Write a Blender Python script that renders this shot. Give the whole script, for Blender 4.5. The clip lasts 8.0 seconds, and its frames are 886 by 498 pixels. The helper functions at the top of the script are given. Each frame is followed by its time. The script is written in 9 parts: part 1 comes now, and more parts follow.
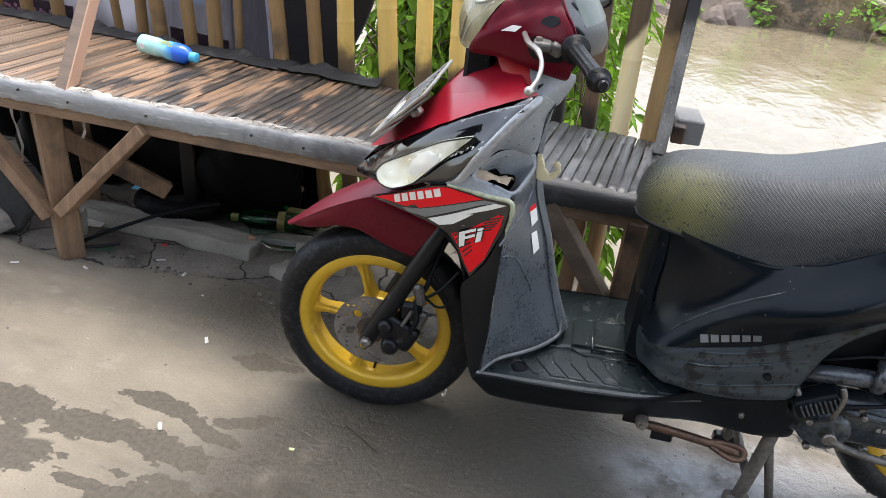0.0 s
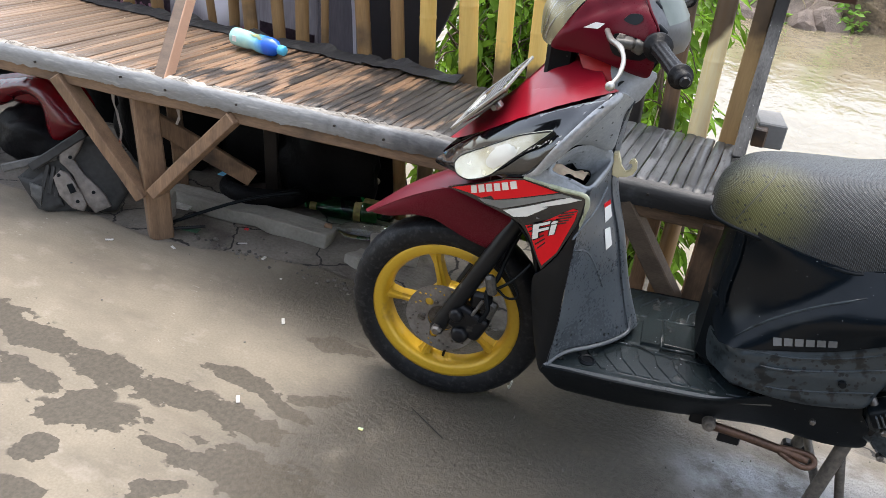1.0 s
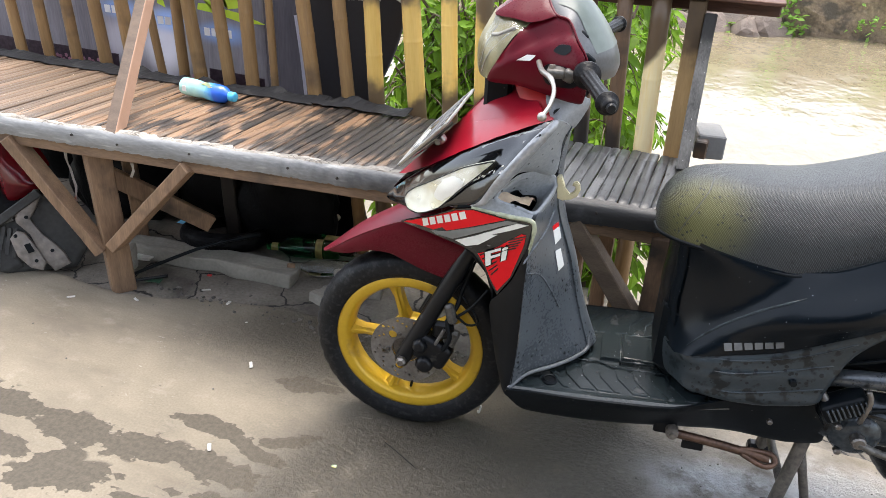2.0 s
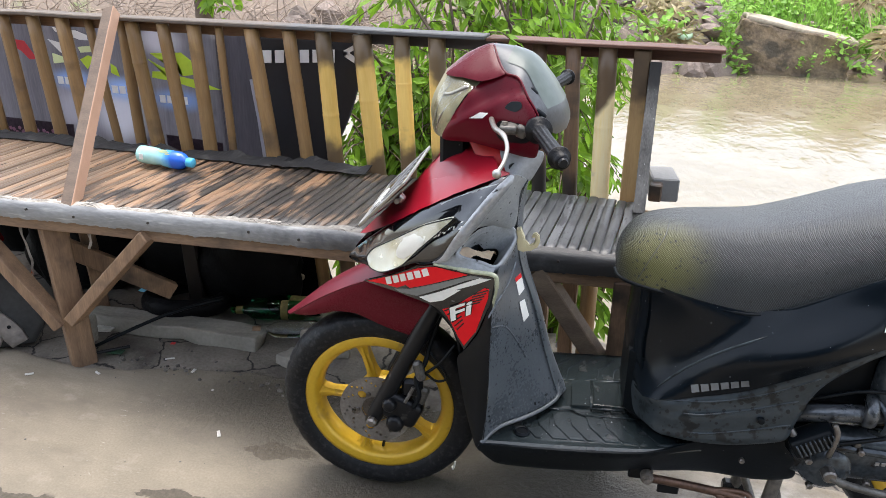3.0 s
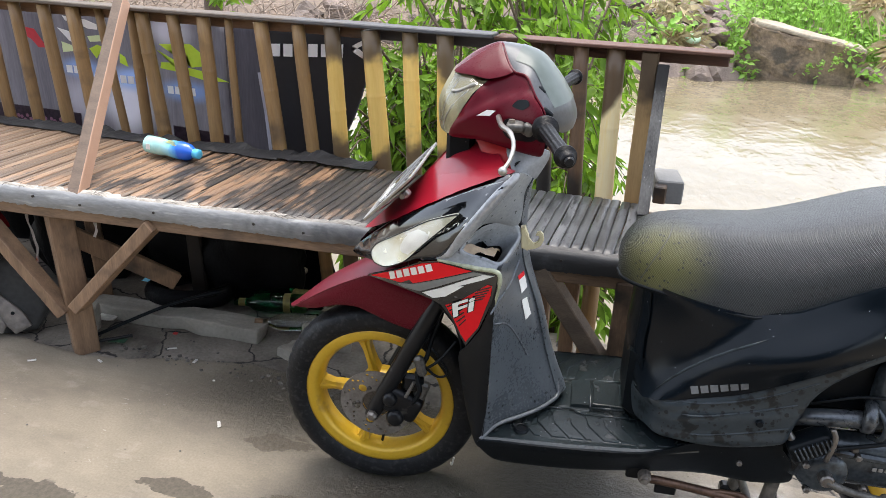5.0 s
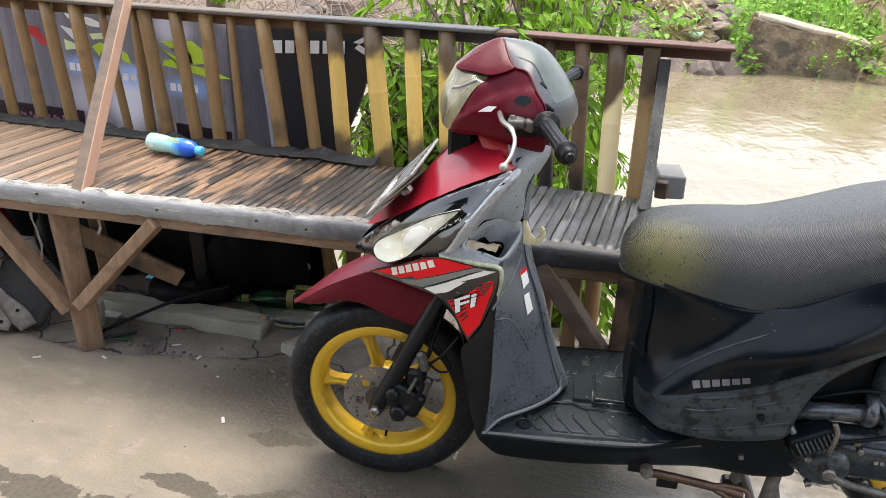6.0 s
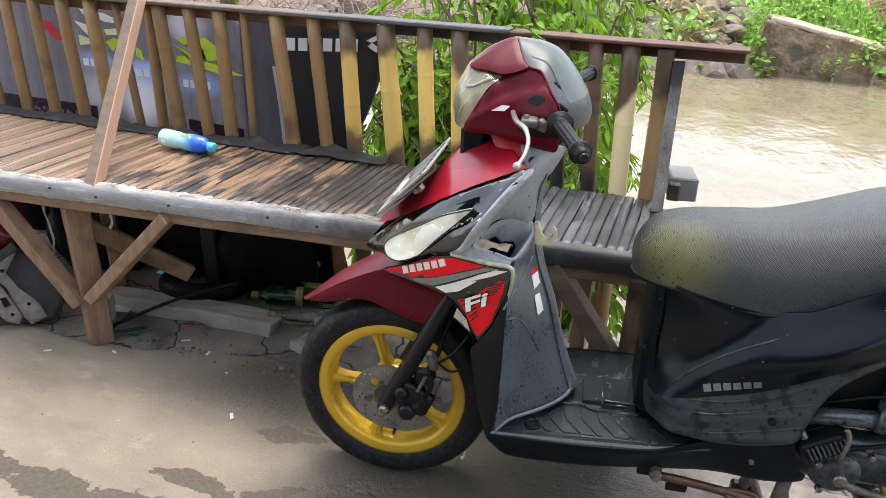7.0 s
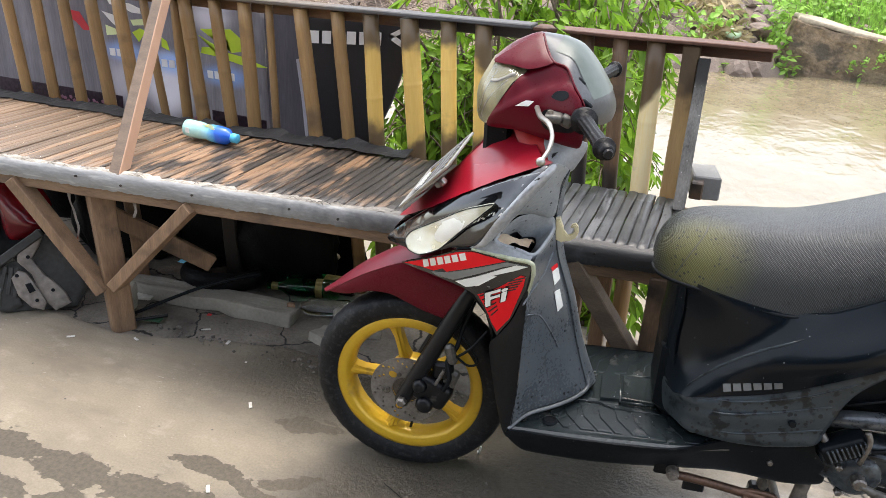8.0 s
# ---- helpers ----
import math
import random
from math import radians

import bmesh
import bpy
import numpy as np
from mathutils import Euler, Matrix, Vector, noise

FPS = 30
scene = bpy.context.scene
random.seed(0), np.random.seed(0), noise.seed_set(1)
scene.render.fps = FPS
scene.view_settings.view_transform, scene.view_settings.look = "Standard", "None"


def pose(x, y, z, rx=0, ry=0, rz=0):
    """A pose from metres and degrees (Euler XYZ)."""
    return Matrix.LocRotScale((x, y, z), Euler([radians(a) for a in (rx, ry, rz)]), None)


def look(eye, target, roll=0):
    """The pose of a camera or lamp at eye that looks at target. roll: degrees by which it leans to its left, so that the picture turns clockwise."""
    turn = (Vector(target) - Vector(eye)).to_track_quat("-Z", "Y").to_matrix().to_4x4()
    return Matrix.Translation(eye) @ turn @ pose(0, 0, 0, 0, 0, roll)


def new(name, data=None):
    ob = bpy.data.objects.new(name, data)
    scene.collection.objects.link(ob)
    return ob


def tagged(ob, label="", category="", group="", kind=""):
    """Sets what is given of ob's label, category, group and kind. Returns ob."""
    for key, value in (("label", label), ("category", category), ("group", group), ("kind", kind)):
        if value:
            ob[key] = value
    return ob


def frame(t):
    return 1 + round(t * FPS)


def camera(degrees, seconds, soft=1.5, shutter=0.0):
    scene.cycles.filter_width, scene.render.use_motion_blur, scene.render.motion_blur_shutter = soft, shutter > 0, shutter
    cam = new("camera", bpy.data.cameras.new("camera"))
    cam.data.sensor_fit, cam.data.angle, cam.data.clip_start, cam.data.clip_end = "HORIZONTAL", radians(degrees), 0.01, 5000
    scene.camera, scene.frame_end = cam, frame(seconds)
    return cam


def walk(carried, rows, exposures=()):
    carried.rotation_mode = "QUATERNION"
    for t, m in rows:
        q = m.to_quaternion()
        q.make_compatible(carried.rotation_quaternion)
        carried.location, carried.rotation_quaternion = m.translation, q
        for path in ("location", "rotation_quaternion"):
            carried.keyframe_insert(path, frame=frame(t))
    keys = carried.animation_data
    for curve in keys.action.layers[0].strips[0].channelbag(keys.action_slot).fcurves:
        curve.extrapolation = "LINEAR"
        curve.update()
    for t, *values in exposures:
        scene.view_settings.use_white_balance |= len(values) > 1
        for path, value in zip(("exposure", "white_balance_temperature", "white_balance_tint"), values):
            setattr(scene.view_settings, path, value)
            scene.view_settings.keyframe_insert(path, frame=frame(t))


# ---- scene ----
cam = camera(61.1, 8.0, 0.65)
PATH = [
    (0, (0.539, -1.36, 1.232), (0.039, 0.324, 0.277), 6.3),
    (0.5, (0.54, -1.391, 1.24), (-0.04, 0.275, 0.298), 7.2),
    (1, (0.542, -1.405, 1.231), (-0.122, 0.213, 0.26), 6.0),
    (1.5, (0.573, -1.411, 1.255), (-0.066, 0.22, 0.29), 4.1),
    (2, (0.582, -1.414, 1.261), (-0.031, 0.26, 0.355), 2.6),
    (2.2, (0.585, -1.414, 1.278), (-0.016, 0.286, 0.412), 1.9),
    (3.3, (0.589, -1.407, 1.279), (0.043, 0.35, 0.495), 0.6),
    (3.5, (0.589, -1.412, 1.279), (0.042, 0.345, 0.494), 0.9),
    (4, (0.588, -1.416, 1.279), (0.029, 0.336, 0.492), 1.2),
    (5.5, (0.589, -1.419, 1.277), (0.034, 0.33, 0.481), 2.1),
    (6, (0.592, -1.421, 1.28), (0.028, 0.322, 0.477), 1.6),
    (6.5, (0.593, -1.422, 1.281), (0.025, 0.321, 0.48), 1.7),
    (7, (0.586, -1.421, 1.277), (0.001, 0.315, 0.473), 2.1),
    (7.5, (0.585, -1.421, 1.277), (-0.012, 0.307, 0.465), 2.2),
    (8, (0.581, -1.427, 1.276), (-0.045, 0.287, 0.459), 2.6),
]
# the clip's camera brightens and warms its picture in three spells
EXPOSURES = [(0.0, 1.84, 6590, 10), (1.2, 1.84, 6590, 10), (1.4, 2.05, 6740, 10), (2.2, 2.04, 6740, 10), (3.2, 1.86, 6590, 10), (3.6, 1.86, 6590, 10), (3.8, 1.94, 6840, 10),
             (4.3, 1.94, 6840, 10), (5.2, 1.84, 6640, 10), (5.5, 1.84, 6640, 10), (5.7, 1.92, 6890, 10), (6.85, 1.92, 6890, 10), (7.05, 1.84, 6690, 10), (7.5, 1.84, 6690, 10), (7.7, 1.92, 6890, 10), (8.0, 1.92, 6890, 10)]
walk(cam, [(t, look(eye, target, roll)) for t, eye, target, roll in PATH], EXPOSURES)

# ---- world and light ----
SUN_AZ, SUN_EL = -20.0, 75.0
world = bpy.data.worlds.new("sky")
scene.world = world
world.use_nodes = True
wn, wl = world.node_tree.nodes, world.node_tree.links
sky = wn.new("ShaderNodeTexSky")
sky.sky_type, sky.sun_disc = "NISHITA", False
sky.sun_elevation, sky.sun_rotation = radians(SUN_EL), radians(SUN_AZ)
sky.dust_density, sky.air_density, sky.altitude = 2.0, 1.0, 20.0
pale = wn.new("ShaderNodeHueSaturation")
pale.inputs["Saturation"].default_value = 0.52
wl.new(sky.outputs[0], pale.inputs["Color"])
wl.new(pale.outputs[0], wn["Background"].inputs["Color"])
wn["Background"].inputs["Strength"].default_value = 0.15

sun = new("sun", bpy.data.lights.new("sun", "SUN"))
sun.data.energy, sun.data.angle, sun.data.color = 0.95, radians(35), (1.0, 0.97, 0.93)
sun_way = Vector((math.sin(radians(SUN_AZ)) * math.cos(radians(SUN_EL)), math.cos(radians(SUN_AZ)) * math.cos(radians(SUN_EL)), math.sin(radians(SUN_EL))))
sun.matrix_world = look(sun_way * 30, (0, 0, 0))


# ---- materials ----
def round_spots(m, colour, cells, size, empty):
    """Round spots over a material, spatters and painted glints: cells to the metre, greatest radius, share of empty
    cells.
    """
    n, l = m.node_tree.nodes, m.node_tree.links
    b = n["Principled BSDF"]
    vo = n.new("ShaderNodeTexVoronoi")
    vo.inputs["Scale"].default_value = cells
    l.new(n.new("ShaderNodeNewGeometry").outputs["Position"], vo.inputs["Vector"])
    sp = n.new("ShaderNodeSeparateColor")
    l.new(vo.outputs["Color"], sp.inputs[0])
    rad = n.new("ShaderNodeMapRange")
    rad.inputs["From Min"].default_value, rad.inputs["To Max"].default_value = empty, size
    l.new(sp.outputs[0], rad.inputs["Value"])
    near = n.new("ShaderNodeMath")
    near.operation = "LESS_THAN"
    l.new(vo.outputs["Distance"], near.inputs[0])
    l.new(rad.outputs[0], near.inputs[1])
    dot = n.new("ShaderNodeMix")
    dot.data_type = "RGBA"
    l.new(near.outputs[0], dot.inputs[0])
    l.new(b.inputs["Base Color"].links[0].from_socket, dot.inputs[6])
    dot.inputs[7].default_value = (*colour, 1)
    l.new(dot.outputs[2], b.inputs["Base Color"])


def mat(name, c1, c2=None, rough=0.6, metal=0.0, scale=8.0, fine=60.0, bump=0.15, stretch=(1, 1, 1), coat=0.0, spread=0.25,
        stain=None, stain_scale=3.0, stain_at=0.58, stain_soft=0.12, per_piece=0.0, spec=0.5, stain_rough=None, dist=0.004, per_island=0.0, detail=6.0, stain_stretch=None, stain_jitter=0.0, specks=None):
    """A painted or natural surface: two colours mixed by noise at two scales, an optional stain with a shape of its own, relief."""
    m = bpy.data.materials.new(name)
    m.use_nodes = True
    n, l = m.node_tree.nodes, m.node_tree.links
    b = n["Principled BSDF"]
    c2 = c2 or tuple(v * 0.75 for v in c1)
    co = n.new("ShaderNodeTexCoord")
    mp = n.new("ShaderNodeMapping")
    mp.inputs["Scale"].default_value = stretch
    l.new(co.outputs["Object"], mp.inputs["Vector"])
    vec = mp.outputs["Vector"]
    if per_piece or per_island:
        src = n.new("ShaderNodeObjectInfo").outputs["Random"] if per_piece else n.new("ShaderNodeNewGeometry").outputs["Random Per Island"]
        add = n.new("ShaderNodeVectorMath")
        add.operation = "ADD"
        mul = n.new("ShaderNodeMath")
        mul.operation = "MULTIPLY"
        mul.inputs[1].default_value = 37.0
        l.new(src, mul.inputs[0])
        l.new(vec, add.inputs[0])
        l.new(mul.outputs[0], add.inputs[1])
        vec = add.outputs[0]
    big = n.new("ShaderNodeTexNoise")
    big.inputs["Scale"].default_value, big.inputs["Detail"].default_value = scale, detail
    small = n.new("ShaderNodeTexNoise")
    small.inputs["Scale"].default_value, small.inputs["Detail"].default_value = fine, 4
    l.new(vec, big.inputs["Vector"])
    l.new(vec, small.inputs["Vector"])
    mixf = n.new("ShaderNodeMix")
    mixf.inputs[0].default_value = 0.4
    l.new(big.outputs["Fac"], mixf.inputs[2])
    l.new(small.outputs["Fac"], mixf.inputs[3])
    ramp = n.new("ShaderNodeValToRGB")
    ramp.color_ramp.elements[0].position, ramp.color_ramp.elements[1].position = 0.5 - spread / 2, 0.5 + spread / 2
    ramp.color_ramp.elements[0].color, ramp.color_ramp.elements[1].color = (*c2, 1), (*c1, 1)
    l.new(mixf.outputs[0], ramp.inputs[0])
    col = ramp.outputs[0]
    if per_piece or per_island:
        hs = n.new("ShaderNodeHueSaturation")
        mr = n.new("ShaderNodeMapRange")
        k = per_piece or per_island
        mr.inputs["To Min"].default_value, mr.inputs["To Max"].default_value = 1 - k, 1 + k
        l.new(src, mr.inputs["Value"])
        l.new(mr.outputs[0], hs.inputs["Value"])
        l.new(col, hs.inputs["Color"])
        col = hs.outputs[0]
    if stain:
        sn = n.new("ShaderNodeTexNoise")
        sn.inputs["Scale"].default_value, sn.inputs["Detail"].default_value = stain_scale, 5
        where = n.new("ShaderNodeNewGeometry").outputs["Position"]
        if stain_stretch:
            sm = n.new("ShaderNodeMapping")
            sm.inputs["Scale"].default_value = stain_stretch
            l.new(where, sm.inputs["Vector"])
            where = sm.outputs[0]
        l.new(where, sn.inputs["Vector"])
        level = sn.outputs["Fac"]
        if stain_jitter:
            jit = n.new("ShaderNodeMath")
            jit.operation = "MULTIPLY_ADD"
            jit.inputs[1].default_value = stain_jitter
            l.new(src, jit.inputs[0])
            l.new(level, jit.inputs[2])
            level = jit.outputs[0]
        sr = n.new("ShaderNodeMapRange")
        sr.inputs["From Min"].default_value, sr.inputs["From Max"].default_value = stain_at, stain_at + stain_soft
        l.new(level, sr.inputs["Value"])
        mx = n.new("ShaderNodeMix")
        mx.data_type = "RGBA"
        l.new(sr.outputs[0], mx.inputs[0])
        l.new(col, mx.inputs[6])
        mx.inputs[7].default_value = (*stain, 1)
        col = mx.outputs[2]
        if stain_rough is not None:
            rr = n.new("ShaderNodeMapRange")
            rr.inputs["To Min"].default_value, rr.inputs["To Max"].default_value = rough, stain_rough
            l.new(sr.outputs[0], rr.inputs["Value"])
            l.new(rr.outputs[0], b.inputs["Roughness"])
    l.new(col, b.inputs["Base Color"])
    if stain is None or stain_rough is None:
        rv = n.new("ShaderNodeMapRange")
        rv.inputs["To Min"].default_value, rv.inputs["To Max"].default_value = max(0.02, rough * 0.8), min(1, rough * 1.2)
        l.new(mixf.outputs[0], rv.inputs["Value"])
        l.new(rv.outputs[0], b.inputs["Roughness"])
    b.inputs["Metallic"].default_value = metal
    b.inputs["Specular IOR Level"].default_value = spec
    b.inputs["Coat Weight"].default_value, b.inputs["Coat Roughness"].default_value = coat, 0.08
    if bump:
        bp = n.new("ShaderNodeBump")
        bp.inputs["Strength"].default_value, bp.inputs["Distance"].default_value = bump, dist
        l.new(mixf.outputs[0], bp.inputs["Height"])
        l.new(bp.outputs[0], b.inputs["Normal"])
    if specks:
        round_spots(m, *specks)
    return m


def glass(name, color, rough=0.03, ior=1.45):
    m = bpy.data.materials.new(name)
    m.use_nodes = True
    b = m.node_tree.nodes["Principled BSDF"]
    b.inputs["Base Color"].default_value = (*color, 1)
    b.inputs["Transmission Weight"].default_value, b.inputs["Roughness"].default_value, b.inputs["IOR"].default_value = 1.0, rough, ior
    return m


POOLS = ((-0.993, -0.366, 0.180, 0.042, -4), (-0.747, -0.373, 0.158, 0.040, 0), (-0.534, -0.371, 0.125, 0.036, 5), (-0.336, -0.359, 0.139, 0.036, 5), (-0.641, -0.519, 0.144, 0.040, 18),
         (-0.689, -0.464, 0.060, 0.030, 18), (-0.648, -0.650, 0.045, 0.036, 26), (-0.875, -0.473, 0.122, 0.024, -3), (-0.445, -0.246, 0.107, 0.021, 4), (-0.290, -0.264, 0.092, 0.021, -11),
         (-0.230, -0.204, 0.102, 0.016, 27), (-0.241, -0.487, 0.180, 0.055, 8), (-0.591, -0.742, 0.06, 0.022, 13), (-0.375, -0.622, 0.07, 0.026, 20), (-0.441, -0.521, 0.083, 0.014, 6),
         (-0.308, 0.0, 0.095, 0.026, 7), (-1.16, -0.36, 0.14, 0.05, 0), (-1.05, -0.52, 0.16, 0.03, 5))


def concrete():
    """Worn concrete: mottled and scuffed, wet streaks with sharp shores, a damp gravelly patch and a softer dark one by
    the scooter.
    """
    m = mat("worn_concrete", (0.255, 0.216, 0.160), (0.146, 0.122, 0.088), rough=0.85, scale=4.5, fine=170, bump=0.4, dist=0.0025, spread=0.36, detail=12)
    n, l = m.node_tree.nodes, m.node_tree.links
    b = n["Principled BSDF"]
    dry, dry_rough = b.inputs["Base Color"].links[0].from_socket, b.inputs["Roughness"].links[0].from_socket
    first_bump = b.inputs["Normal"].links[0].from_socket
    co = n.new("ShaderNodeTexCoord")

    def mathn(op, x, y, z=None):
        q = n.new("ShaderNodeMath")
        q.operation = op
        for k, v in enumerate((x, y) if z is None else (x, y, z)):
            if isinstance(v, (int, float)):
                q.inputs[k].default_value = v
            else:
                l.new(v, q.inputs[k])
        return q.outputs[0]

    def cloud(scale, detail=5, stretch=(1, 1, 1), turn=0, rough=0.55):
        mp = n.new("ShaderNodeMapping")
        mp.inputs["Rotation"].default_value, mp.inputs["Scale"].default_value = (0, 0, radians(turn)), stretch
        l.new(co.outputs["Object"], mp.inputs["Vector"])
        q = n.new("ShaderNodeTexNoise")
        q.inputs["Scale"].default_value, q.inputs["Detail"].default_value, q.inputs["Roughness"].default_value = scale, detail, rough
        l.new(mp.outputs[0], q.inputs["Vector"])
        return q

    def ellipse(centre, size, turn, soft, warp=0.0):
        src = co.outputs["Object"]
        if warp:
            q = cloud(4.0, 6)
            d = n.new("ShaderNodeVectorMath")
            d.operation = "MULTIPLY_ADD"
            d.inputs[1].default_value = (warp, warp, 0)
            l.new(q.outputs["Color"], d.inputs[0])
            l.new(src, d.inputs[2])
            src = d.outputs[0]
            centre = (centre[0] + warp / 2, centre[1] + warp / 2)
        mp = n.new("ShaderNodeMapping")
        mp.vector_type = "TEXTURE"
        mp.inputs["Location"].default_value, mp.inputs["Rotation"].default_value, mp.inputs["Scale"].default_value = (*centre, 0), (0, 0, radians(turn)), (*size, 1)
        l.new(src, mp.inputs["Vector"])
        ln = n.new("ShaderNodeVectorMath")
        ln.operation = "LENGTH"
        l.new(mp.outputs[0], ln.inputs[0])
        r = n.new("ShaderNodeMapRange")
        r.interpolation_type = "SMOOTHSTEP"
        r.inputs["From Min"].default_value, r.inputs["From Max"].default_value = 1.0, 1.0 - soft
        l.new(ln.outputs["Value"], r.inputs["Value"])
        return r.outputs[0]

    def steps(v, lo, hi):
        r = n.new("ShaderNodeMapRange")
        r.inputs["From Min"].default_value, r.inputs["From Max"].default_value = lo, hi
        l.new(v, r.inputs["Value"])
        return r.outputs[0]

    def mix(fac, x, colour):
        q = n.new("ShaderNodeMix")
        q.data_type = "RGBA"
        l.new(fac, q.inputs[0])
        l.new(x, q.inputs[6])
        q.inputs[7].default_value = (*colour, 1)
        return q.outputs[2]

    # old scuffs and grime, in bands along the wheel tracks
    grime = steps(cloud(2.2, 9, (1, 2.2, 1), -8, 0.62).outputs["Fac"], 0.47, 0.66)
    pale = steps(cloud(7.0, 8, (1, 1.6, 1), -8, 0.65).outputs["Fac"], 0.56, 0.70)
    col = mix(mathn("MULTIPLY", grime, 0.72), dry, (0.122, 0.101, 0.076))
    col = mix(mathn("MULTIPLY", pale, 0.32), col, (0.38, 0.335, 0.275))
    scuff = mathn("MULTIPLY", steps(cloud(34.0, 6, (1, 2.6, 1), 12, 0.7).outputs["Fac"], 0.60, 0.66), steps(cloud(3.2, 4).outputs["Fac"], 0.52, 0.62))
    col = mix(mathn("MULTIPLY", scuff, 0.55), col, (0.46, 0.425, 0.365))
    pits = mathn("MULTIPLY", steps(cloud(60.0, 4).outputs["Fac"], 0.68, 0.72), steps(cloud(5.0, 4).outputs["Fac"], 0.48, 0.60))
    col = mix(mathn("MULTIPLY", pits, 0.7), col, (0.075, 0.062, 0.047))
    smear = steps(cloud(1.9, 7, (1, 4.0, 1), 14, 0.6).outputs["Fac"], 0.55, 0.68)
    col = mix(mathn("MULTIPLY", smear, 0.50), col, (0.130, 0.102, 0.070))
    # spilt water: drawn-out pools, each with its own turn, their shores broken by noise
    pools = None
    for x, y, long, wide, turn in POOLS:
        e = ellipse((x, y), (long * 1.35, wide * 1.75), turn, 1.0, 0.10)
        pools = e if pools is None else mathn("MAXIMUM", pools, e)
    shore = mathn("ADD", mathn("MULTIPLY", cloud(21.0, 3, (1, 1.5, 1), -5, 0.5).outputs["Fac"], 0.75), mathn("MULTIPLY", cloud(6.0, 3, (1, 2.0, 1), 5).outputs["Fac"], 0.55))
    field = mathn("ADD", pools, mathn("MULTIPLY", mathn("SUBTRACT", shore, 0.65), 2.3))
    wet = mathn("MULTIPLY", steps(field, 0.20, 0.27), steps(pools, 0.002, 0.10))
    # damp, gravelly ground by the scooter, and a soft darker patch by the front wheel
    damp_dark = mathn("MAXIMUM", ellipse((0.52, -0.27), (1.02, 0.62), 12, 0.35, 0.22), ellipse((-0.25, 0.20), (0.75, 0.36), 8, 0.8, 0.2))
    damp_dark = mathn("MULTIPLY", damp_dark, steps(cloud(6.0, 8).outputs["Fac"], 0.12, 0.42))
    # pale dry ground by the stand, with the bluish wet sheen painted into its colour
    dry_sheen = mathn("MULTIPLY", ellipse((0.90, 0.06), (0.52, 0.26), 10, 0.7, 0.2), steps(cloud(9.0, 8).outputs["Fac"], 0.30, 0.55))
    col = mix(mathn("MULTIPLY", dry_sheen, 0.8), col, (0.47, 0.465, 0.46))
    wet_sheen = mathn("MULTIPLY", ellipse((0.77, 0.085), (0.30, 0.11), 8, 0.8, 0.16), steps(cloud(14.0, 8, rough=0.65).outputs["Fac"], 0.36, 0.56))
    col = mix(mathn("MULTIPLY", wet_sheen, 0.85), col, (0.60, 0.62, 0.64))
    dry_sheen = mathn("MAXIMUM", dry_sheen, wet_sheen)
    damp_dark = mathn("SUBTRACT", damp_dark, mathn("MULTIPLY", dry_sheen, 0.95))
    damp_dark = mathn("MAXIMUM", damp_dark, 0.0)
    both = mathn("MAXIMUM", mathn("MULTIPLY", wet, 0.90), mathn("MINIMUM", damp_dark, 0.96))
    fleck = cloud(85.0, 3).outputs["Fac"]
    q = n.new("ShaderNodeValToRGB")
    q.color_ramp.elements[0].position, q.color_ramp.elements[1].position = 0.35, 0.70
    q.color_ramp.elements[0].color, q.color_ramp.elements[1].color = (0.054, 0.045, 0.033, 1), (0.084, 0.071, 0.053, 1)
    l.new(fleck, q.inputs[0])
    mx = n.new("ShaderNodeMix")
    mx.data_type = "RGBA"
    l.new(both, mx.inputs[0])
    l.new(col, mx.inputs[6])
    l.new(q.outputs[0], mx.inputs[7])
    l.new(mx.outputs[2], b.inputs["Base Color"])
    mr = n.new("ShaderNodeMix")
    l.new(both, mr.inputs[0])
    l.new(dry_rough, mr.inputs[2])
    l.new(mathn("SUBTRACT", 0.58, mathn("MULTIPLY", damp_dark, 0.22)), mr.inputs[3])
    l.new(mr.outputs[0], b.inputs["Roughness"])
    l.new(mathn("SUBTRACT", 0.5, mathn("MULTIPLY", wet, 0.25)), b.inputs["Specular IOR Level"])
    # gravel relief where it is damp
    bp = n.new("ShaderNodeBump")
    bp.inputs["Distance"].default_value = 0.020
    rubbly = mathn("MAXIMUM", mathn("MULTIPLY", damp_dark, 0.55), mathn("MAXIMUM", ellipse((0.62, -0.16), (0.42, 0.26), 14, 0.6, 0.2), mathn("MULTIPLY", ellipse((-0.05, -0.365), (0.17, 0.09), 10, 0.7, 0.12), 0.8)))
    rubbly = mathn("MAXIMUM", rubbly, mathn("MULTIPLY", dry_sheen, 0.9))
    l.new(mathn("MULTIPLY_ADD", rubbly, 0.9, 0.05), bp.inputs["Strength"])
    l.new(cloud(60.0, 6, rough=0.7).outputs["Fac"], bp.inputs["Height"])
    l.new(first_bump, bp.inputs["Normal"])
    l.new(bp.outputs[0], b.inputs["Normal"])
    return m


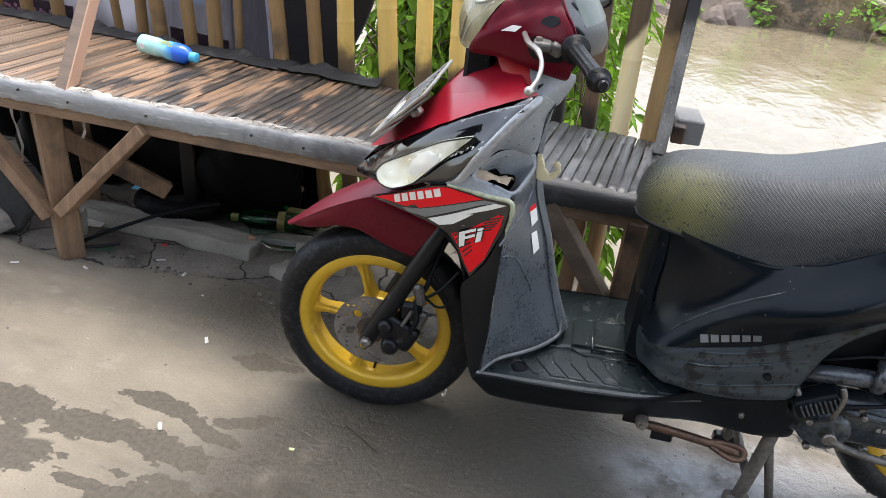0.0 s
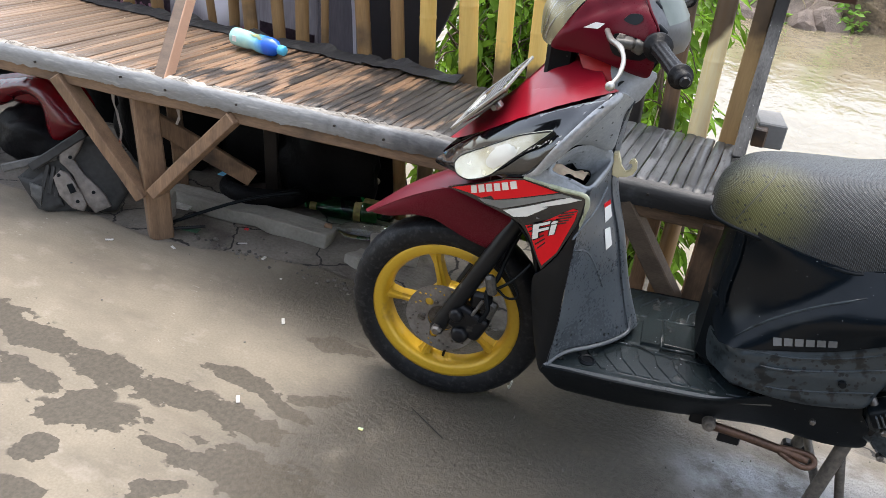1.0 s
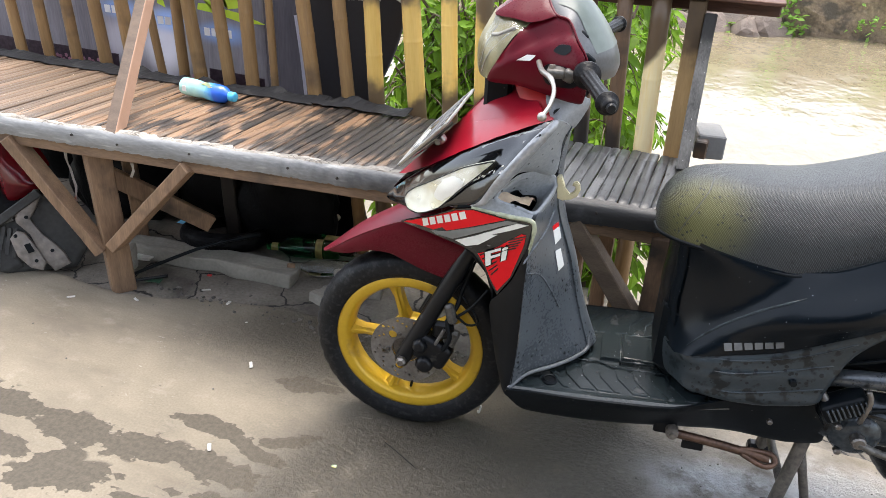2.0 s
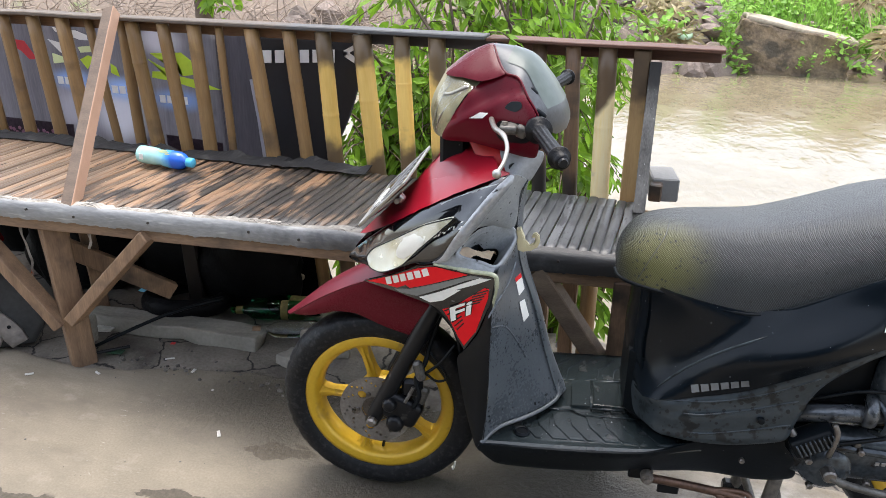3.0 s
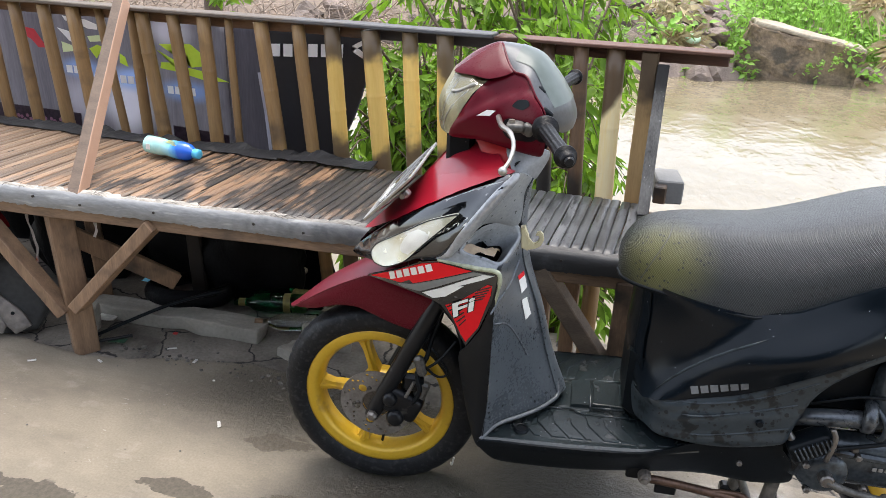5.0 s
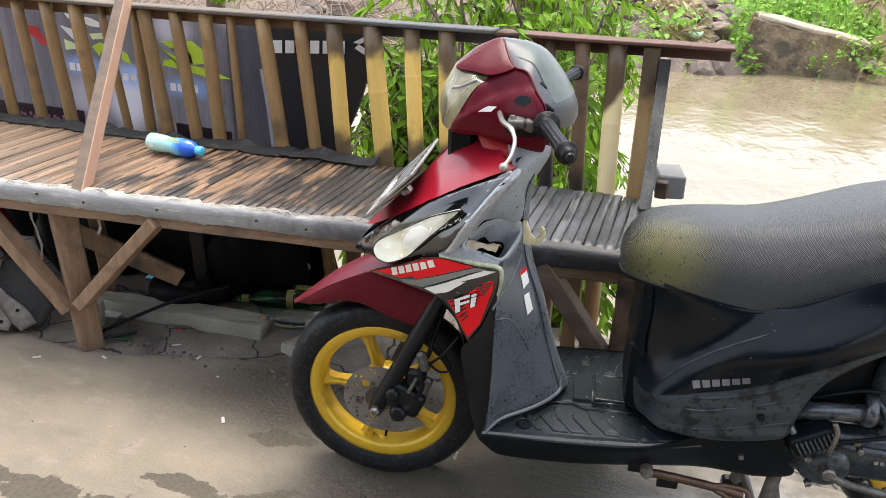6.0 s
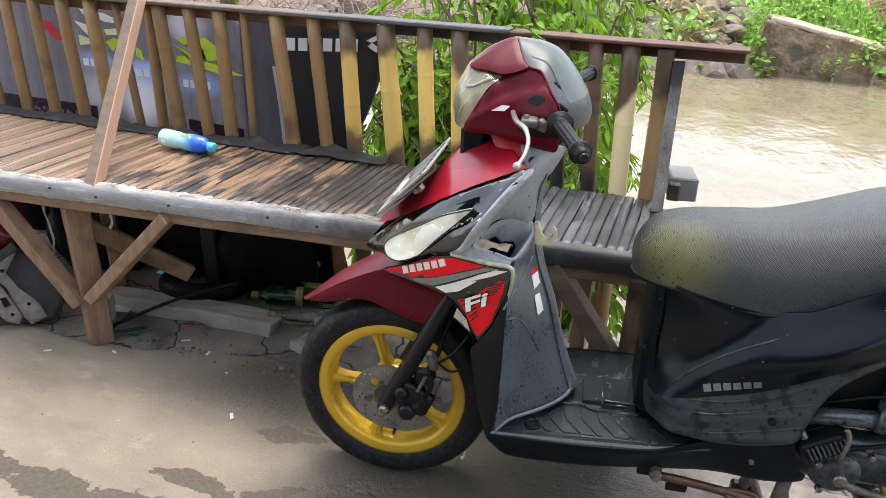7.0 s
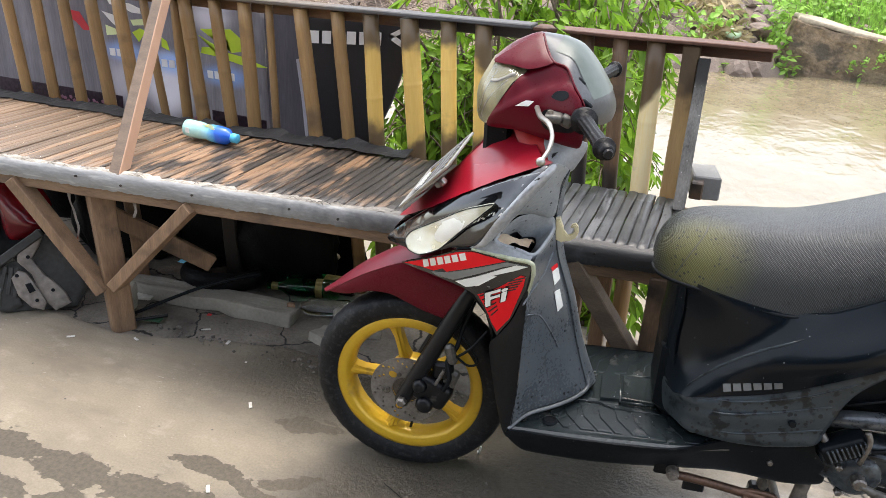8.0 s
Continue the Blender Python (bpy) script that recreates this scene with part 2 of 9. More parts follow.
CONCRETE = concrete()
def cracked(m, cells, width, colour):
    """Thin crooked cracks through a surface."""
    n, l = m.node_tree.nodes, m.node_tree.links
    b = n["Principled BSDF"]
    co = n.new("ShaderNodeTexCoord")
    wob = n.new("ShaderNodeTexNoise")
    wob.inputs["Scale"].default_value, wob.inputs["Detail"].default_value = 9.0, 5
    l.new(co.outputs["Object"], wob.inputs["Vector"])
    add = n.new("ShaderNodeVectorMath")
    add.operation = "MULTIPLY_ADD"
    add.inputs[1].default_value = (0.12, 0.12, 0.0)
    l.new(wob.outputs["Color"], add.inputs[0])
    l.new(co.outputs["Object"], add.inputs[2])
    vo = n.new("ShaderNodeTexVoronoi")
    vo.feature = "DISTANCE_TO_EDGE"
    vo.inputs["Scale"].default_value = cells
    l.new(add.outputs[0], vo.inputs["Vector"])
    r = n.new("ShaderNodeMapRange")
    r.inputs["From Min"].default_value, r.inputs["From Max"].default_value, r.inputs["To Min"].default_value, r.inputs["To Max"].default_value = width * 0.4, width, 1.0, 0.0
    l.new(vo.outputs["Distance"], r.inputs["Value"])
    mx = n.new("ShaderNodeMix")
    mx.data_type = "RGBA"
    l.new(r.outputs[0], mx.inputs[0])
    l.new(b.inputs["Base Color"].links[0].from_socket, mx.inputs[6])
    mx.inputs[7].default_value = (*colour, 1)
    l.new(mx.outputs[2], b.inputs["Base Color"])
    return m


DIRT = cracked(mat("broken_dirty_slab", (0.25, 0.222, 0.186), (0.10, 0.087, 0.071), rough=0.95, scale=6, fine=90, bump=0.9, dist=0.008, spread=0.42, stain=(0.05, 0.042, 0.034), stain_scale=5, stain_at=0.52, stain_soft=0.2), 3.6, 0.016, (0.018, 0.016, 0.014))
BLOCK = mat("old_concrete", (0.36, 0.333, 0.287), (0.19, 0.174, 0.148), rough=0.9, scale=9, fine=90, bump=0.7, dist=0.004, spread=0.5)
def soot_along(m, colour, x0, x1, strength, size=22.0, ragged=0.9, jitter=0.0, stretch=(1, 1, 1)):
    """Soot that thickens along x from x0 to x1, with a ragged front."""
    n, l = m.node_tree.nodes, m.node_tree.links
    b = n["Principled BSDF"]
    where = n.new("ShaderNodeNewGeometry").outputs["Position"]
    ax = n.new("ShaderNodeSeparateXYZ")
    l.new(where, ax.inputs[0])
    q = n.new("ShaderNodeTexNoise")
    q.inputs["Scale"].default_value, q.inputs["Detail"].default_value, q.inputs["Roughness"].default_value = size, 8, 0.6
    sm = n.new("ShaderNodeMapping")
    sm.inputs["Scale"].default_value = stretch
    l.new(where, sm.inputs["Vector"])
    l.new(sm.outputs[0], q.inputs["Vector"])
    v = n.new("ShaderNodeMath")
    v.operation = "MULTIPLY_ADD"
    v.inputs[1].default_value = ragged
    l.new(q.outputs["Fac"], v.inputs[0])
    l.new(ax.outputs["X"], v.inputs[2])
    r = n.new("ShaderNodeMapRange")
    r.inputs["From Min"].default_value, r.inputs["From Max"].default_value, r.inputs["To Max"].default_value = x0 + ragged / 2, x1 + ragged / 2, strength
    level = v.outputs[0]
    if jitter:
        j = n.new("ShaderNodeMath")
        j.operation = "MULTIPLY_ADD"
        j.inputs[1].default_value = jitter
        l.new(n.new("ShaderNodeObjectInfo").outputs["Random"], j.inputs[0])
        l.new(level, j.inputs[2])
        level = j.outputs[0]
    l.new(level, r.inputs["Value"])
    c = n.new("ShaderNodeMix")
    c.data_type = "RGBA"
    l.new(r.outputs[0], c.inputs[0])
    l.new(b.inputs["Base Color"].links[0].from_socket, c.inputs[6])
    c.inputs[7].default_value = (*colour, 1)
    l.new(c.outputs[2], b.inputs["Base Color"])


BAMBOO = mat("split_bamboo", (0.282, 0.192, 0.126), (0.092, 0.060, 0.039), rough=0.44, scale=24, fine=150, stretch=(5, 0.10, 3), bump=0.6, spread=0.5, per_piece=0.42, spec=0.4,
             specks=((0.55, 0.47, 0.36), 75, 0.2, 0.86))
BAMBOO_ASH = mat("ashy_bamboo", (0.118, 0.119, 0.122), (0.030, 0.030, 0.031), rough=0.36, scale=14, fine=80, stretch=(3, 0.22, 3), bump=0.4, spread=0.5, per_piece=0.4, spec=0.4,
                 stain=(0.018, 0.017, 0.016), stain_scale=7, stain_at=0.50, stain_soft=0.30, stain_stretch=(1.2, 0.6, 1), stain_jitter=0.12, specks=((0.012, 0.012, 0.012), 110, 0.34, 0.5))
soot_along(BAMBOO, (0.30, 0.165, 0.085), -0.95, -0.70, 0.50, 9.0, 2.2, 0.6, (2.0, 0.5, 1))
soot_along(BAMBOO, (0.085, 0.066, 0.052), -0.50, -0.10, 0.66, 7.0, 2.6, 0.5, (1.2, 0.6, 1))
soot_along(BAMBOO, (0.020, 0.018, 0.017), -0.42, -0.12, 0.94, 9.0, 3.6, 0.5, (1.3, 0.6, 1))
soot_along(BAMBOO, (0.018, 0.015, 0.013), 0.05, 0.15, 0.92, 26.0, 8.0, 0.5, (3.0, 0.22, 1))
soot_along(BAMBOO_ASH, (0.016, 0.016, 0.016), 0.95, 1.05, 0.9, 26.0, 7.0, 0.3, (2.0, 0.5, 1))
POLE = mat("bamboo_pole", (0.36, 0.215, 0.086), (0.18, 0.100, 0.040), rough=0.45, scale=10, fine=70, stretch=(3, 3, 0.3), bump=0.15, spread=0.5, per_piece=0.18,
           stain=(0.06, 0.042, 0.03), stain_scale=5, stain_at=0.60, stain_soft=0.2, stain_stretch=(1.2, 0.4, 1.3))
POLE_PALE = mat("bamboo_pole_yellow", (0.90, 0.62, 0.19), (0.72, 0.44, 0.105), rough=0.42, scale=7, fine=70, stretch=(3, 3, 0.25), bump=0.12, spread=0.5, per_piece=0.12,
                stain=(0.10, 0.085, 0.07), stain_scale=6.0, stain_at=0.60, stain_soft=0.15, stain_stretch=(1.0, 0.3, 1.5))
POLE_WHITE = mat("bleached_bamboo_pole", (0.90, 0.80, 0.54), (0.86, 0.64, 0.26), rough=0.42, scale=7, fine=70, stretch=(3, 3, 0.25), bump=0.12, spread=0.5,
                 stain=(0.42, 0.40, 0.38), stain_scale=9.0, stain_at=0.64, stain_soft=0.12, stain_stretch=(1.0, 0.3, 1.4))
POLE_DARK = mat("bamboo_pole_dark", (0.20, 0.115, 0.06), (0.075, 0.045, 0.028), rough=0.5, scale=8, fine=70, stretch=(3, 3, 0.4), bump=0.2, spread=0.5, per_piece=0.2,
                stain=(0.02, 0.018, 0.017), stain_scale=4, stain_at=0.52, stain_soft=0.12, stain_stretch=(1, 0.3, 1.5))
def dark_ends(m, colour, top, foot, slant=0.0, strength=0.9, ragged=0.34, soft=0.045):
    """Darkens a pole: a ragged band above one height and below another."""
    n, l = m.node_tree.nodes, m.node_tree.links
    b = n["Principled BSDF"]
    co = n.new("ShaderNodeTexCoord")
    ax = n.new("ShaderNodeSeparateXYZ")
    l.new(co.outputs["Object"], ax.inputs[0])
    q = n.new("ShaderNodeTexNoise")
    q.inputs["Scale"].default_value, q.inputs["Detail"].default_value = 7.0, 4
    l.new(n.new("ShaderNodeNewGeometry").outputs["Position"], q.inputs["Vector"])
    v = n.new("ShaderNodeMath")
    v.operation = "MULTIPLY_ADD"
    v.inputs[1].default_value = ragged
    l.new(q.outputs["Fac"], v.inputs[0])
    l.new(ax.outputs["Z"], v.inputs[2])
    w = n.new("ShaderNodeMath")
    w.operation = "MULTIPLY_ADD"
    w.inputs[1].default_value = slant
    l.new(ax.outputs["X"], w.inputs[0])
    l.new(v.outputs[0], w.inputs[2])
    masks = []
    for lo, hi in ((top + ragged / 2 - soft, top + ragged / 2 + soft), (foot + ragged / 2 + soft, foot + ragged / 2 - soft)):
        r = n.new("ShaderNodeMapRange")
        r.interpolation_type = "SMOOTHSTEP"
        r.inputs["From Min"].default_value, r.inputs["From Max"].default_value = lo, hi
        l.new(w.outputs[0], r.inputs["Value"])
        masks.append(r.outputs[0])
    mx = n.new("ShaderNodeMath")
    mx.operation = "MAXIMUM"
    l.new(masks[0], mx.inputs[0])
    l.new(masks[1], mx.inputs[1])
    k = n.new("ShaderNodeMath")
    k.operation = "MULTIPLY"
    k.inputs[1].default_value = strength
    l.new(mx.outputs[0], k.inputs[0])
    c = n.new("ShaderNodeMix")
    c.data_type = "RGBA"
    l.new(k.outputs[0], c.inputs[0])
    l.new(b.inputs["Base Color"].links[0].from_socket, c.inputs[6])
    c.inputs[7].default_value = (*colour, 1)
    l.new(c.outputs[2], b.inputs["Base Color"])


TIMBER = mat("rough_timber", (0.34, 0.212, 0.125), (0.14, 0.084, 0.050), rough=0.75, scale=9, fine=70, stretch=(4, 4, 0.5), bump=0.45, spread=0.40, per_piece=0.2,
             stain=(0.045, 0.033, 0.025), stain_scale=7, stain_at=0.55, stain_soft=0.18)
TIMBER_ALONG = mat("rough_timber_beam", (0.26, 0.165, 0.098), (0.10, 0.062, 0.038), rough=0.75, scale=9, fine=70, stretch=(0.5, 4, 4), bump=0.45, spread=0.40, per_piece=0.2,
                   stain=(0.05, 0.037, 0.028), stain_scale=4, stain_at=0.58, stain_soft=0.15)
TAN_POST = mat("tan_timber_post", (0.46, 0.30, 0.13), (0.30, 0.18, 0.075), rough=0.7, scale=9, fine=70, stretch=(4, 4, 0.5), bump=0.4, spread=0.5,
               stain=(0.10, 0.065, 0.04), stain_scale=6, stain_at=0.58, stain_soft=0.2)
GREY_BATTEN = mat("speckled_grey_batten", (0.22, 0.21, 0.195), (0.06, 0.057, 0.053), rough=0.8, scale=9, fine=90, stretch=(3, 3, 0.6), bump=0.4, spread=0.4, spec=0.25, specks=((0.5, 0.49, 0.46), 120, 0.25, 0.75))
PALE_BLOCK = mat("pale_grey_block", (0.24, 0.235, 0.225), (0.15, 0.147, 0.14), rough=0.85, scale=9, fine=90, bump=0.4, spread=0.5)
dark_ends(POLE_PALE, (0.085, 0.056, 0.038), 0.515, 0.285, 0.0, 0.92, 0.30, 0.035)
dark_ends(POLE_WHITE, (0.085, 0.048, 0.026), 0.462, 0.10, -1.5, 0.97, 0.10, 0.018)
dark_ends(TAN_POST, (0.035, 0.022, 0.014), 0.80, -1.0, 0.0, 0.85)
dark_ends(GREY_BATTEN, (0.02, 0.019, 0.018), 0.86, -1.0)
dark_ends(POLE_DARK, (0.018, 0.016, 0.015), 0.9, 0.27)
TIMBER_PALE = mat("sawn_timber", (0.47, 0.285, 0.19), (0.33, 0.19, 0.12), rough=0.75, scale=5, fine=140, stretch=(2.5, 2.5, 2.5), bump=0.3, spread=0.5)
RAIL_CAP = mat("weathered_rail_cap", (0.165, 0.130, 0.100), (0.075, 0.058, 0.045), rough=0.8, scale=9, fine=80, stretch=(0.5, 4, 4), bump=0.5, spread=0.45,
               stain=(0.24, 0.20, 0.165), stain_scale=3.0, stain_at=0.66, stain_soft=0.12)
soot_along(RAIL_CAP, (0.085, 0.088, 0.093), -0.75, -0.45, 0.85, 9.0, 1.2)
RAIL_UNDER = mat("brown_rail", (0.26, 0.145, 0.075), (0.10, 0.055, 0.030), rough=0.75, scale=9, fine=70, stretch=(0.5, 4, 4), bump=0.45, spread=0.40)
soot_along(RAIL_UNDER, (0.045, 0.046, 0.050), -0.52, -0.30, 0.88, 6.0, 0.8)
RAIL_BROWN = mat("reddish_rail", (0.135, 0.058, 0.034), (0.055, 0.026, 0.018), rough=0.7, scale=9, fine=80, stretch=(0.5, 4, 4), bump=0.5, spread=0.45)
TIMBER_DIRTY = mat("dirty_sawn_face", (0.19, 0.135, 0.098), (0.075, 0.053, 0.040), rough=0.85, scale=12, fine=130, stretch=(1, 1, 4), bump=0.5, spread=0.5)
TIMBER_GREY = mat("weathered_timber", (0.25, 0.185, 0.13), (0.095, 0.068, 0.048), rough=0.85, scale=10, fine=120, stretch=(1, 1, 3), bump=0.6, spread=0.45)
EDGE = mat("weathered_edge_strip", (0.36, 0.362, 0.36), (0.19, 0.19, 0.187), rough=0.6, scale=11, fine=90, stretch=(0.6, 2, 2.2), bump=0.5, spread=0.40, dist=0.004,
           stain=(0.48, 0.47, 0.45), stain_scale=34, stain_at=0.60, stain_soft=0.14, stain_stretch=(0.3, 1, 2.4))
EDGE_LIP = mat("frayed_pale_lip", (0.48, 0.45, 0.395), (0.13, 0.105, 0.08), rough=0.8, scale=30, fine=160, stretch=(0.7, 2, 2), bump=0.7, spread=0.3, dist=0.004)
soot_along(EDGE_LIP, (0.040, 0.040, 0.042), -0.65, -0.05, 0.85)
soot_along(EDGE, (0.060, 0.062, 0.066), -0.55, -0.10, 0.82)
soot_along(EDGE, (0.022, 0.022, 0.023), 0.05, 0.30, 0.85, 30.0, 0.8)
NAIL = mat("rusty_nail", (0.06, 0.045, 0.035), (0.025, 0.02, 0.017), rough=0.7, metal=0.3, scale=60, bump=0.2)
RUBBER_STRIP = mat("old_rubber_strip", (0.016, 0.016, 0.018), (0.006, 0.006, 0.007), rough=0.6, scale=9, fine=60, bump=0.5, spread=0.5, dist=0.006, spec=0.25, stain=(0.04, 0.038, 0.036), stain_scale=14, stain_at=0.60, stain_soft=0.1)
BANNER_BLACK = mat("banner_black", (0.035, 0.034, 0.04), (0.022, 0.021, 0.026), rough=0.45, scale=3, fine=50, bump=0.15, spread=0.5)
BANNER_DUSK = mat("banner_dusk", (0.13, 0.122, 0.15), (0.05, 0.047, 0.06), rough=0.5, scale=3, fine=30, stretch=(6, 6, 0.6), bump=0.1, spread=0.5)
BANNER_GREY = mat("banner_grey", (0.27, 0.258, 0.295), (0.105, 0.10, 0.122), rough=0.5, scale=3, fine=30, stretch=(6, 6, 0.6), bump=0.1, spread=0.5)
def printed_glow(m, spots):
    """Soft pale patches printed on the cloth: centre x and z, half width, half height, colour, strength."""
    n, l = m.node_tree.nodes, m.node_tree.links
    b = n["Principled BSDF"]
    where = n.new("ShaderNodeNewGeometry").outputs["Position"]
    for x, z, wide, high, colour, strength in spots:
        mp = n.new("ShaderNodeMapping")
        mp.vector_type = "TEXTURE"
        mp.inputs["Location"].default_value, mp.inputs["Scale"].default_value = (x, 0.9, z), (wide, 1000, high)
        l.new(where, mp.inputs["Vector"])
        ln = n.new("ShaderNodeVectorMath")
        ln.operation = "LENGTH"
        l.new(mp.outputs[0], ln.inputs[0])
        r = n.new("ShaderNodeMapRange")
        r.interpolation_type = "SMOOTHSTEP"
        r.inputs["From Min"].default_value, r.inputs["From Max"].default_value, r.inputs["To Max"].default_value = 1.0, 0.25, strength
        l.new(ln.outputs["Value"], r.inputs["Value"])
        c = n.new("ShaderNodeMix")
        c.data_type = "RGBA"
        l.new(r.outputs[0], c.inputs[0])
        l.new(b.inputs["Base Color"].links[0].from_socket, c.inputs[6])
        c.inputs[7].default_value = (*colour, 1)
        l.new(c.outputs[2], b.inputs["Base Color"])


printed_glow(BANNER_GREY, ((-1.62, 0.62, 0.16, 0.12, (0.50, 0.485, 0.56), 0.6), (-1.42, 0.62, 0.15, 0.15, (0.60, 0.60, 0.68), 0.85), (-1.20, 0.90, 0.12, 0.08, (0.52, 0.505, 0.57), 0.8),
                           (-1.61, 0.735, 0.14, 0.055, (0.27, 0.37, 0.62), 0.9), (-1.39, 0.715, 0.13, 0.06, (0.32, 0.43, 0.68), 0.95), (-1.155, 0.69, 0.15, 0.055, (0.22, 0.32, 0.56), 0.9)))
BANNER_SHEEN = mat("banner_sheen", (0.78, 0.78, 0.85), (0.60, 0.60, 0.68), rough=0.5, scale=3, fine=30, stretch=(6, 6, 0.6), bump=0.1, spread=0.5)
INK_WHITE = mat("white_ink", (0.90, 0.90, 0.91), (0.84, 0.84, 0.86), rough=0.5, bump=0.02)
INK_GREEN = mat("lime_ink", (0.60, 0.82, 0.06), (0.52, 0.74, 0.05), rough=0.5, bump=0.02)
INK_RED = mat("red_ink", (0.62, 0.03, 0.05), (0.5, 0.02, 0.04), rough=0.5, bump=0.02)
INK_PALE_GREEN = mat("pale_lime_ink", (0.78, 0.88, 0.52), (0.70, 0.80, 0.44), rough=0.5, bump=0.02)
INK_BLOSSOM = mat("dusty_pink_ink", (0.36, 0.17, 0.25), (0.28, 0.12, 0.18), rough=0.5, bump=0.02)
INK_PINK = mat("dark_purple_ink", (0.075, 0.045, 0.068), (0.045, 0.027, 0.042), rough=0.5, scale=60, bump=0.02)
LEAF = mat("green_leaf", (0.27, 0.44, 0.040), (0.070, 0.175, 0.015), rough=0.5, spec=0.3, scale=4, fine=40, bump=0.1, per_island=0.45, spread=0.5)
LEAF_FAR = mat("bank_leaf", (0.36, 0.58, 0.12), (0.19, 0.37, 0.06), rough=0.6, scale=2, fine=20, bump=0.0, per_island=0.4, spread=0.5)
for leafmat in (LEAF, LEAF_FAR):
    leafmat.node_tree.nodes["Principled BSDF"].inputs["Subsurface Weight"].default_value = 0.0
BARK = mat("bark", (0.16, 0.115, 0.08), (0.08, 0.055, 0.04), rough=0.9, scale=20, fine=90, bump=0.5)
TWIG = mat("dry_brush", (0.34, 0.27, 0.22), (0.20, 0.15, 0.12), rough=0.9, scale=20, fine=90, bump=0.2, per_island=0.4)
STRAW = mat("dry_grass", (0.55, 0.46, 0.28), (0.38, 0.30, 0.17), rough=0.9, scale=20, fine=90, bump=0.1, per_island=0.3)
BANK = mat("earth_bank", (0.26, 0.20, 0.15), (0.13, 0.095, 0.07), rough=0.95, scale=1.5, fine=14, bump=0.8, dist=0.05, spread=0.5,
           stain=(0.14, 0.20, 0.06), stain_scale=0.9, stain_at=0.60, stain_soft=0.15)
ROCK = mat("river_rock", (0.30, 0.235, 0.195), (0.11, 0.085, 0.07), rough=0.9, scale=3, fine=25, bump=0.9, dist=0.04, spread=0.5, per_piece=0.35)
SLAB = mat("mossy_masonry", (0.30, 0.22, 0.14), (0.11, 0.082, 0.056), rough=0.9, scale=3.2, fine=22, bump=1.0, dist=0.06, spread=0.25, stain=(0.085, 0.07, 0.05), stain_scale=4, stain_at=0.55, stain_soft=0.1)
PLASTER = mat("pale_coping", (0.44, 0.38, 0.29), (0.27, 0.225, 0.165), rough=0.9, scale=3, fine=25, bump=0.4, dist=0.02)


def water_material():
    """Silty water: two sizes of ripple, a little foam-pale silt."""
    m = bpy.data.materials.new("muddy_water")
    m.use_nodes = True
    n, l = m.node_tree.nodes, m.node_tree.links
    b = n["Principled BSDF"]
    b.inputs["Roughness"].default_value, b.inputs["IOR"].default_value = 0.06, 1.33
    co = n.new("ShaderNodeTexCoord")
    heights = []
    for scale, stretch, turn, warp in ((0.9, (1.1, 0.75, 1), -18, 0.6), (3.6, (1.2, 0.7, 1), 12, 0.5), (11.0, (1.25, 0.65, 1), -14, 0.3)):
        mp = n.new("ShaderNodeMapping")
        mp.inputs["Scale"].default_value, mp.inputs["Rotation"].default_value = stretch, (0, 0, radians(turn))
        l.new(co.outputs["Object"], mp.inputs["Vector"])
        a = n.new("ShaderNodeTexNoise")
        a.inputs["Scale"].default_value, a.inputs["Detail"].default_value, a.inputs["Distortion"].default_value = scale, 2, warp
        l.new(mp.outputs[0], a.inputs["Vector"])
        heights.append(a)
    m1 = n.new("ShaderNodeMix")
    m1.inputs[0].default_value = 0.35
    l.new(heights[0].outputs["Fac"], m1.inputs[2])
    l.new(heights[1].outputs["Fac"], m1.inputs[3])
    m2 = n.new("ShaderNodeMix")
    m2.inputs[0].default_value = 0.16
    l.new(m1.outputs[0], m2.inputs[2])
    l.new(heights[2].outputs["Fac"], m2.inputs[3])
    bp = n.new("ShaderNodeBump")
    bp.inputs["Strength"].default_value, bp.inputs["Distance"].default_value = 0.52, 0.062
    l.new(m2.outputs[0], bp.inputs["Height"])
    l.new(bp.outputs[0], b.inputs["Normal"])
    r = n.new("ShaderNodeValToRGB")
    r.color_ramp.elements[0].position, r.color_ramp.elements[1].position = 0.35, 0.65
    r.color_ramp.elements[0].color, r.color_ramp.elements[1].color = (0.186, 0.152, 0.094, 1), (0.242, 0.204, 0.138, 1)
    l.new(m1.outputs[0], r.inputs[0])
    l.new(r.outputs[0], b.inputs["Base Color"])
    return m


WATER = water_material()


# ---- mesh helpers ----
def mesh_object(name, bm, material, parent=None, label="", smooth=False):
    me = bpy.data.meshes.new(name)
    if smooth:
        for f in bm.faces:
            f.smooth = True
    bm.to_mesh(me)
    bm.free()
    for m in (material if isinstance(material, (list, tuple)) else [material]):
        me.materials.append(m)
    ob = new(name, me)
    if parent:
        ob.parent = parent
    if label:
        ob["label"] = label
    return ob


def part(name, bm, material, parent, label="", smooth=False):
    return mesh_object(name, bm, material, parent, label, smooth)


def thing(name, m, label, category, group="", kind=""):
    ob = new(name)
    ob.matrix_world = m
    return tagged(ob, label, category, group, kind)


def box(size, centre=(0, 0, 0), bevel=0.0, bm=None, turn=None, segments=1):
    own = bmesh.new()
    bmesh.ops.create_cube(own, size=1)
    for v in own.verts:
        v.co = Vector((v.co.x * size[0], v.co.y * size[1], v.co.z * size[2]))
    if bevel:
        bmesh.ops.bevel(own, geom=own.edges[:], offset=bevel, segments=segments, profile=0.5, affect="EDGES")
    m = Matrix.Translation(centre) @ (turn.to_4x4() if turn else Matrix())
    bmesh.ops.transform(own, matrix=m, verts=own.verts)
    return merge(bm, own)


